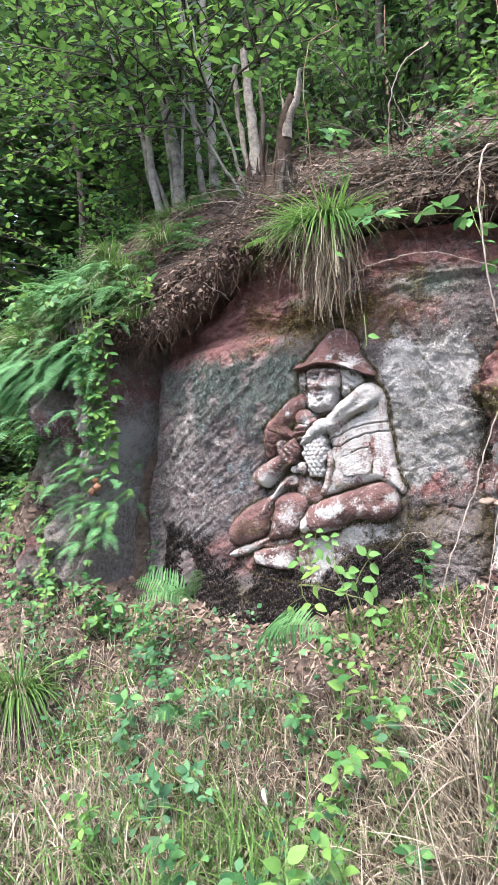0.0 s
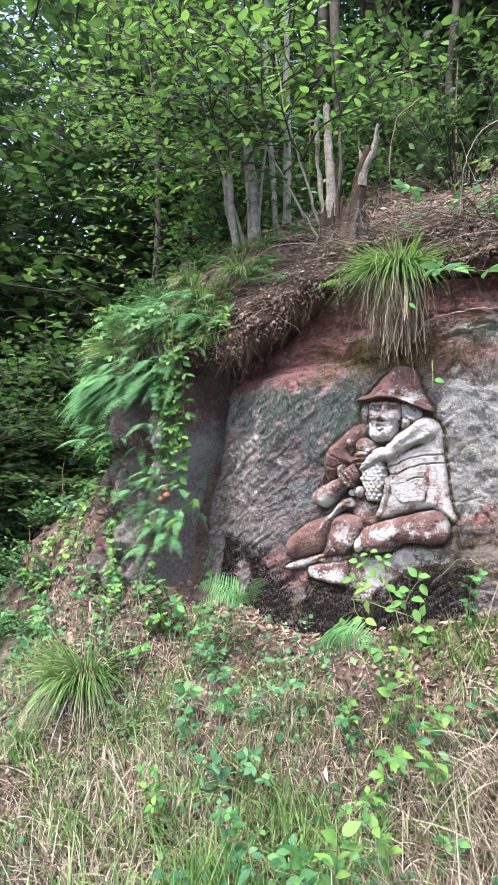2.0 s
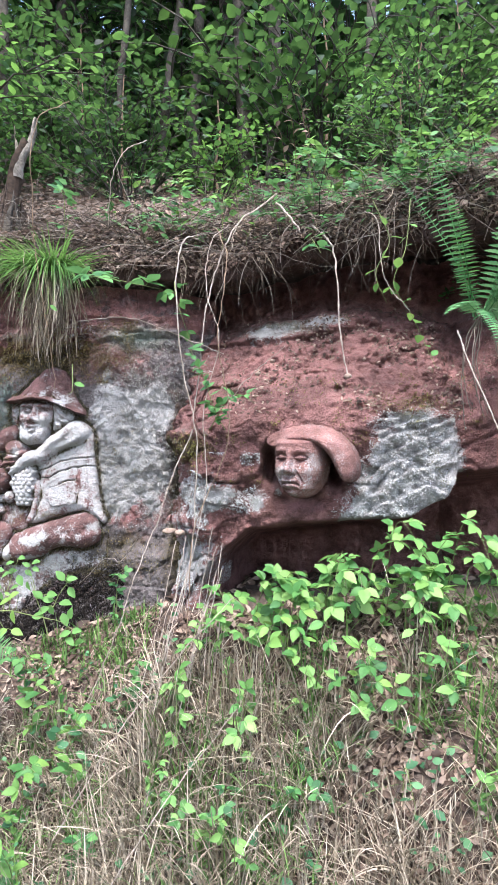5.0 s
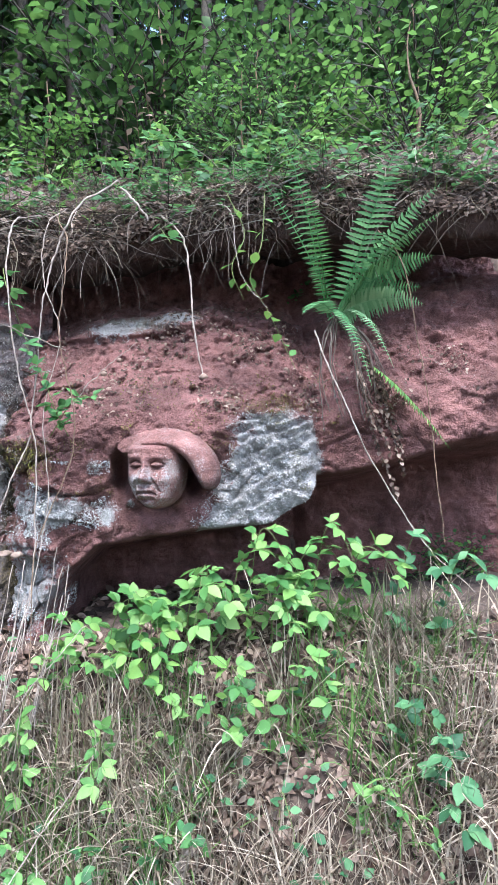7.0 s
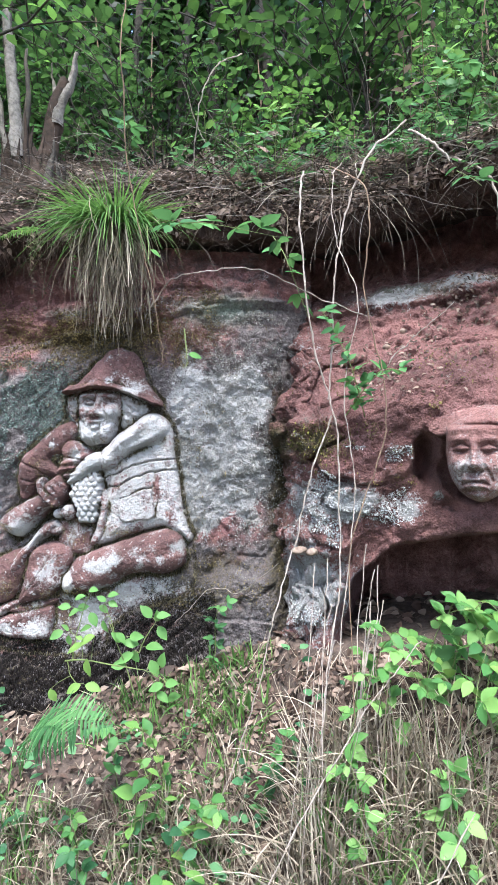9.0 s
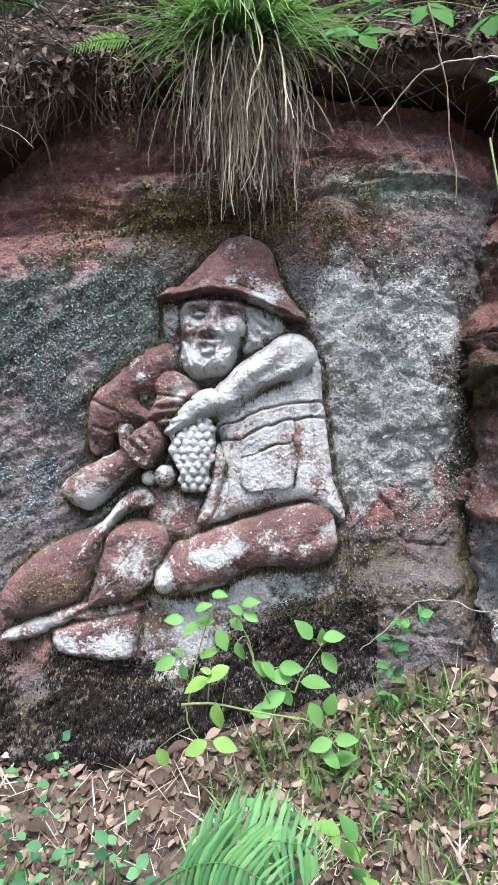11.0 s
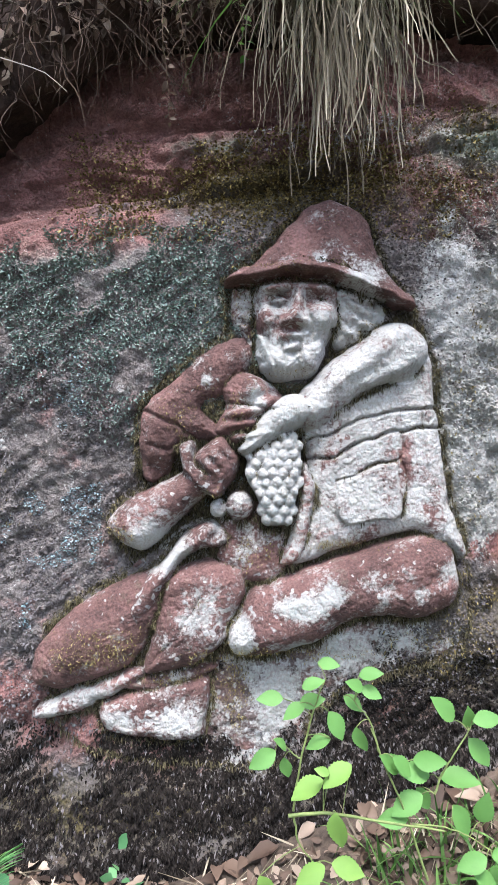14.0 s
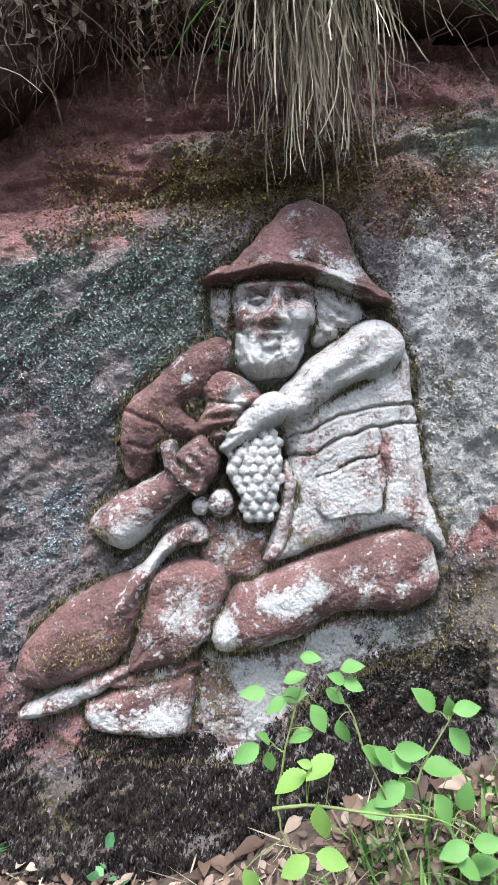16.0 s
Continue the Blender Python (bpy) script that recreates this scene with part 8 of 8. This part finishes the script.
CURLED = leaf_shape(0.60, 4, 0.22, 0.30)
RUMPLED = leaf_shape(0.44, 5, 0.42, 0.55)
g = Geo()
for n, s_a, s_b, o_a, o_b, sz in ((14000, -2.6, 0.9, 0.0, 2.4, 0.027), (14000, 0.9, 3.2, 0.5, 2.5, 0.034), (1500, 0.2, 1.3, 0.05, 0.9, 0.03), (3500, -6.0, -1.5, -1.0, 2.5, 0.05)):
    s, o, p = on_ground(n, s_a, s_b, o_a, o_b, 0.008)
    nrm = slope_normal(s, o)
    g.add(*scatter(CURLED, p + 0.012 * nrm * rng.uniform(0, 1.6, (len(s), 1)), unit(np.cross(nrm, jitter(len(s), 1.0))), unit(nrm + jitter(len(s), 0.45)) * rng.choice([-1, 1], (len(s), 1)), sz * rng.uniform(0.4, 1.7, len(s))))
thing("leaf_litter", g.mesh("leaf_litter"), M_LITTER, "brown curled dead leaves covering the bank", "leaf litter", "stuff")
g = Geo()
for n, s_a, s_b, o_a, o_b, sz in ((4200, 1.7, 3.2, 0.7, 2.3, 0.034), (5000, 1.85, 3.2, 0.6, 1.6, 0.036), (1500, 0.45, 1.3, 0.25, 1.1, 0.022), (600, -2.3, -0.6, 0.2, 1.4, 0.022), (500, -0.6, 0.7, 0.6, 2.0, 0.024)):
    s, o, p = on_ground(n, s_a, s_b, o_a, o_b, 0.02)
    ok = vnoise(s * 4, o * 4, 15.0) + rng.uniform(-0.6, 0.6, len(s)) > -0.05
    s, o, p = s[ok], o[ok], p[ok]
    nrm = slope_normal(s, o)
    g.add(*scatter(RUMPLED, p + 0.03 * nrm * rng.uniform(0, 1.8, (len(s), 1)), unit(np.cross(nrm, jitter(len(s), 1.0))), unit(nrm + jitter(len(s), 0.5)), sz * rng.uniform(0.5, 1.6, len(s))))
thing("pale_leaf_litter", g.mesh("pale_leaf_litter"), M_PALELITTER, "pale brown curled dead leaves heaped on the bank", "leaf litter", "stuff")
g = Geo()
n = 15000
s0 = rng.uniform(-2.3, 3.5, n)
p = turf_point(s0, rng.uniform(2.6, 5.0, n))
g.add(*scatter(CURLED, p + 0.012 * UP, unit(way(rng.normal(0, 1, n), rng.normal(0, 1, n), rng.normal(0, 0.3, n))), unit(way(rng.normal(0, 0.4, n), 0.5 + rng.normal(0, 0.4, n), np.ones(n))), 0.032 * rng.uniform(0.5, 1.5, n)))
n = 9000
s0, o0 = rng.uniform(-3, 5, n), rng.uniform(-4, 0.3, n)
g.add(*scatter(CURLED, at(s0, o0, ground_z(s0, o0) + 0.012), unit(way(rng.normal(0, 1, n), rng.normal(0, 1, n), rng.normal(0, 0.3, n))), unit(way(rng.normal(0, 0.4, n), 0.5 + rng.normal(0, 0.4, n), np.ones(n))), 0.06 * rng.uniform(0.6, 1.4, n)))
n = 1600
s0 = rng.uniform(-1.3, 0.6, n)
p = turf_point(s0, rng.uniform(1.3, 3.4, n))
g.add(*scatter(CURLED, p + 0.012 * NN, unit(way(rng.normal(0, 1, n), rng.normal(0, 0.4, n), rng.normal(-0.4, 0.7, n))), unit(way(rng.normal(0, 0.5, n), np.ones(n), rng.normal(0.6, 0.5, n))), 0.027 * rng.uniform(0.5, 1.5, n)))
n = 9000
s0 = rng.uniform(0.5, 3.5, n)
s0 = s0[vnoise(s0 * 3, 1.5, 3.0) + rng.uniform(-0.8, 0.8, n) > -0.1]
n = len(s0)
p = turf_point(s0, rng.uniform(1.7, 3.2, n))
g.add(*scatter(CURLED, p + 0.010 * NN, unit(way(rng.normal(0, 1, n), rng.normal(0, 0.4, n), rng.normal(-0.3, 0.6, n))), unit(way(rng.normal(0, 0.5, n), np.ones(n), rng.normal(0.6, 0.5, n))), 0.026 * rng.uniform(0.5, 1.6, n)))
thing("hill_litter", g.mesh("hill_litter"), M_LITTER, "brown dead leaves strewn over the turf and hill", "leaf litter", "stuff")

g = Geo()
for n, s_a, s_b, o_a, o_b, ln, dr in ((16000, 0.6, 3.2, 0.8, 2.6, 0.32, 0.6), (11000, -0.9, 0.8, 0.6, 2.4, 0.24, 0.65), (5000, -2.6, -0.9, 0.3, 2.2, 0.20, 0.65), (2500, 0.85, 1.5, 0.9, 2.2, 0.46, 0.5), (9000, 0.8, 2.9, 0.9, 2.3, 0.40, 0.42)):
    s, o, p = on_ground(n, s_a, s_b, o_a, o_b)
    clump = vnoise(s * 5, o * 5, 3.0) + rng.uniform(-0.6, 0.6, len(s)) - 0.7 * smooth(1.75, 2.0, s) * smooth(1.55, 1.25, o)
    s, o, p = s[clump > -0.2], o[clump > -0.2], p[clump > -0.2]
    m = len(s)
    g.add(*blades(p, unit(way(rng.normal(0, 0.5, m), rng.normal(0.25, 0.5, m), rng.uniform(0.5, 1.6, m))), ln * rng.uniform(0.5, 1.5, m), rng.uniform(0.004, 0.010, m), dr * rng.uniform(0.3, 1.1, m), 6))
s, o, p = on_ground(12000, -2.6, 3.2, 0.05, 2.4, 0.012)
m = len(s)
nrm = slope_normal(s, o)
g.add(*blades(p + 0.01 * nrm * rng.uniform(0, 1.5, (m, 1)), unit(np.cross(nrm, jitter(m, 1.0)) + jitter(m, 0.15)), rng.uniform(0.03, 0.14, m), rng.uniform(0.002, 0.006, m), 0.0, 3))
thing("dry_grass", g.mesh("dry_grass"), M_DRY, "matted straw-coloured dry grass on the bank", "dry grass", "stuff")
g = Geo()
for n, s_a, s_b, o_a, o_b, ln in ((6500, -0.4, 1.3, 1.0, 2.5, 0.34), (2600, 1.3, 3.0, 1.2, 2.4, 0.26), (6000, -2.4, 0.0, 0.5, 2.2, 0.20), (5000, -1.6, 0.9, 0.12, 0.9, 0.16), (5000, 0.7, 2.9, 0.9, 2.4, 0.30)):
    s, o, p = on_ground(n, s_a, s_b, o_a, o_b)
    clump = vnoise(s * 4, o * 4, 8.0) + rng.uniform(-0.5, 0.5, len(s))
    p = p[clump > 0.05]
    m = len(p)
    g.add(*blades(p, unit(way(rng.normal(0, 0.35, m), rng.normal(0.15, 0.35, m), rng.uniform(0.6, 1.2, m))), ln * rng.uniform(0.6, 1.5, m), rng.uniform(0.005, 0.012, m), rng.uniform(0.2, 0.7, m), 6))
thing("green_grass", g.mesh("green_grass"), M_GRASS, "thin green grass among the dry stalks", "grass", "stuff")
g = Geo()
for n, s_a, s_b, o_a, o_b, sz in ((300, -1.5, 1.2, 0.4, 2.3, 0.040), (200, 1.2, 3.0, 1.1, 2.4, 0.04), (380, -3.2, -1.2, 0.2, 2.0, 0.042), (130, -1.6, -0.3, 0.15, 0.85, 0.036), (150, -1.2, 0.9, 0.6, 1.6, 0.026)):
    s, o, p = on_ground(n, s_a, s_b, o_a, o_b)
    clump = vnoise(s * 3.5, o * 3.5, 12.0) + rng.uniform(-0.4, 0.4, len(s))
    p = p[clump > 0.0]
    for q in range(4):
        m = len(p)
        a = rng.uniform(0, 6.28, m)
        out = unit(way(np.cos(a), np.sin(a), rng.uniform(0.1, 0.7, m)))
        g.add(*scatter(BROAD_LOW, p + out * 0.03 + UP * rng.uniform(0.02, 0.18, (m, 1)), out, unit(UP + 0.4 * NN + jitter(m, 0.45)), sz * rng.uniform(0.5, 1.3, m)))
thing("low_herbs", g.mesh("low_herbs"), M_BLUEISH, "low green herb leaves scattered over the bank", "herbs", "stuff")

g = Geo()
n = 380
s0, o0 = rng.uniform(-2.6, 5.0, n), rng.uniform(-4.5, 0.0, n)
ok = (vnoise(s0 * 2.2, o0 * 2.2, 44.0) + rng.uniform(-0.4, 0.4, n) > 0.12) & (ground_z(s0, o0) > 2.4)
p = at(s0[ok], o0[ok], ground_z(s0[ok], o0[ok]))
for q in range(5):
    m = len(p)
    a = rng.uniform(0, 6.28, m)
    out = unit(way(np.cos(a), np.sin(a), rng.uniform(-0.2, 0.5, m)))
    g.add(*scatter(BROAD_LOW, p + out * 0.05 + UP * rng.uniform(0.04, 0.40, (m, 1)), out, unit(UP + 0.4 * NN + jitter(m, 0.4)), 0.062 * rng.uniform(0.4, 1.4, m)))
thing("hill_herbs", g.mesh("hill_herbs"), M_BRAMBLE, "low green undergrowth scattered over the hill", "herbs", "stuff")

g = Geo()
n = 6000
s0, z0 = rng.uniform(1.2, 3.2, n), rng.uniform(1.93, 2.66, n)
ok = vnoise(s0 * 5, z0 * 6, 17.0) + rng.uniform(-0.5, 0.5, n) > 0.05
s0, z0 = s0[ok], z0[ok]
n = len(s0)
g.add(*scatter(CURLED, at(s0, red_off(s0, z0) + 0.006, z0), unit(way(rng.normal(0, 1, n), rng.normal(0.2, 0.4, n), rng.normal(-0.3, 0.6, n))), unit(way(rng.normal(0, 0.4, n), np.ones(n), rng.normal(0.8, 0.5, n))), rng.uniform(0.006, 0.026, n)))
thing("ledge_litter", g.mesh("ledge_litter"), M_LITTER, "brown leaf bits strewn on the red soil ledge", "leaf litter", "stuff")
for k in range(44):
    s0, z0 = rng.uniform(-2.10, -1.32), rng.uniform(0.70, 1.95)
    o0 = float(left_off(np.array(s0), np.array(z0)))
    if k % 2:
        fern(at(s0, o0 - 0.02, z0), 3, rng.uniform(0.16, 0.28), (rng.uniform(-0.5, 0.5), 1.0), 1.6, "small fern growing from a crack in the pillar", M_FERN, 0.3, 0.8)
    else:
        shoot(curve([at(s0, o0 - 0.02, z0), at(s0 + 0.02, o0 + 0.08, z0 + 0.02), at(s0 + 0.03, o0 + 0.12, z0 - 0.10), at(s0, o0 + 0.13, z0 - 0.24)], 12, 0.003, k), 0.05, 0.05, "small leafy sprig on the pillar", name="climber", mat=M_BRIGHT if k % 4 else M_BRAMBLE, three=True)

# ---- small things ----
chip = curve([at(1.70, 1.42, float(ground_z(1.70, 1.42)) + 0.02), at(1.75, 1.38, float(ground_z(1.75, 1.38)) + 0.03), at(1.81, 1.36, float(ground_z(1.81, 1.36)) + 0.02)], 8)
v, f = tube(chip, np.array([0.004, 0.018, 0.022, 0.022, 0.02, 0.02, 0.014, 0.004]), 8)
thing("bark_chip", make_mesh("bark_chip", v, f), M_VINE, "pale split chip of wood lying among dead leaves", "wood chip")
for s0, o0, z0, w in ((1.02, 0.60, 1.30, 0.035), (1.07, 0.62, 1.29, 0.025)):
    a = np.linspace(0, 2 * np.pi, 16, endpoint=False)
    rr = np.array([0.0, 0.5, 0.85, 1.0, 0.9, 0.0]) * w
    hh = np.array([0.012, 0.012, 0.006, -0.002, -0.008, -0.010])
    ring = at(s0 + rr[:, None] * np.cos(a), o0 + rr[:, None] * np.sin(a) * 0.8, z0 + hh[:, None] + 0.004 * np.sin(3 * a)[None])
    i = np.arange(6 * 16).reshape(6, 16)
    j = np.roll(i, -1, 1)
    thing("bracket_fungus", make_mesh("fungus", ring.reshape(-1, 3), np.stack([i[:-1], j[:-1], j[1:], i[1:]], -1).reshape(-1, 4)), M_FUNGUS, "pale beige bracket fungus on the rock edge", "fungus")
for k, (s0, o0, z0) in enumerate(((-1.40, 0.24, 1.41), (-1.37, 0.26, 1.37), (-1.43, 0.24, 1.34))):
    v, f = tube(at(s0, o0, z0 + np.linspace(-0.028, 0.028, 7)), 0.03 * np.sin(np.linspace(0.12, 3.02, 7)), 10)
    thing("dry_husk", make_mesh("dry_husk", v, f), M_HUSK, "round orange-brown dry seed husk caught on the pillar", "husk")
for pts, sz in (((0.54, 1.71, 0.56), 0.05),):
    v, f = leaf_shape(0.30, 8, 0.25, 0.5)
    sc = scatter((v, f), np.array([at(*pts)]), np.array([way(0.1, 0.3, -1.0)]), np.array([NN]), np.array([sz]))
    thing("white_feather", make_mesh("feather", *sc), M_WHITE, "small white feather hanging on a leaf", "feather")
for k, (s0, o0, z0) in enumerate(((1.66, 0.30, 4.0), (1.60, 0.28, 3.86), (1.55, 0.35, 3.7), (1.7, 0.35, 3.75), (0.95, 0.2, 3.35), (0.9, 0.25, 3.2))):
    line = curve([at(s0 + 0.1, o0 - 0.5, z0 - 0.6), at(s0 + 0.05, o0 - 0.1, z0 - 0.1), at(s0, o0, z0)], 10, 0.004, k)
    shoot(line, 0.045, 0.07, "withered brown leaves on a thin twig", name="dead_twig", mat=M_LITTER, three=False, stem_mat=M_TWIG, start=0.4, shape=CURLED)
r = np.random.default_rng(88)
for k in range(7):
    s0 = r.uniform(1.2, 2.4)
    z0 = float(np.interp(s0, [1.2, 1.5, 2.4], [1.95, 2.1, 2.15])) + r.uniform(-0.05, 0.2)
    w = r.uniform(0.008, 0.02)
    v, f = tube(at(s0, float(red_off(np.array(s0), np.array(z0))) + 0.3 * w, z0 + np.linspace(-w, w, 5)), w * np.sin(np.linspace(0.2, 2.9, 5)) * 1.2, 7)
    thing("pebble", make_mesh("pebble", v, f), M_FUNGUS, "small pale pebble lying on the red soil ledge", "pebble")
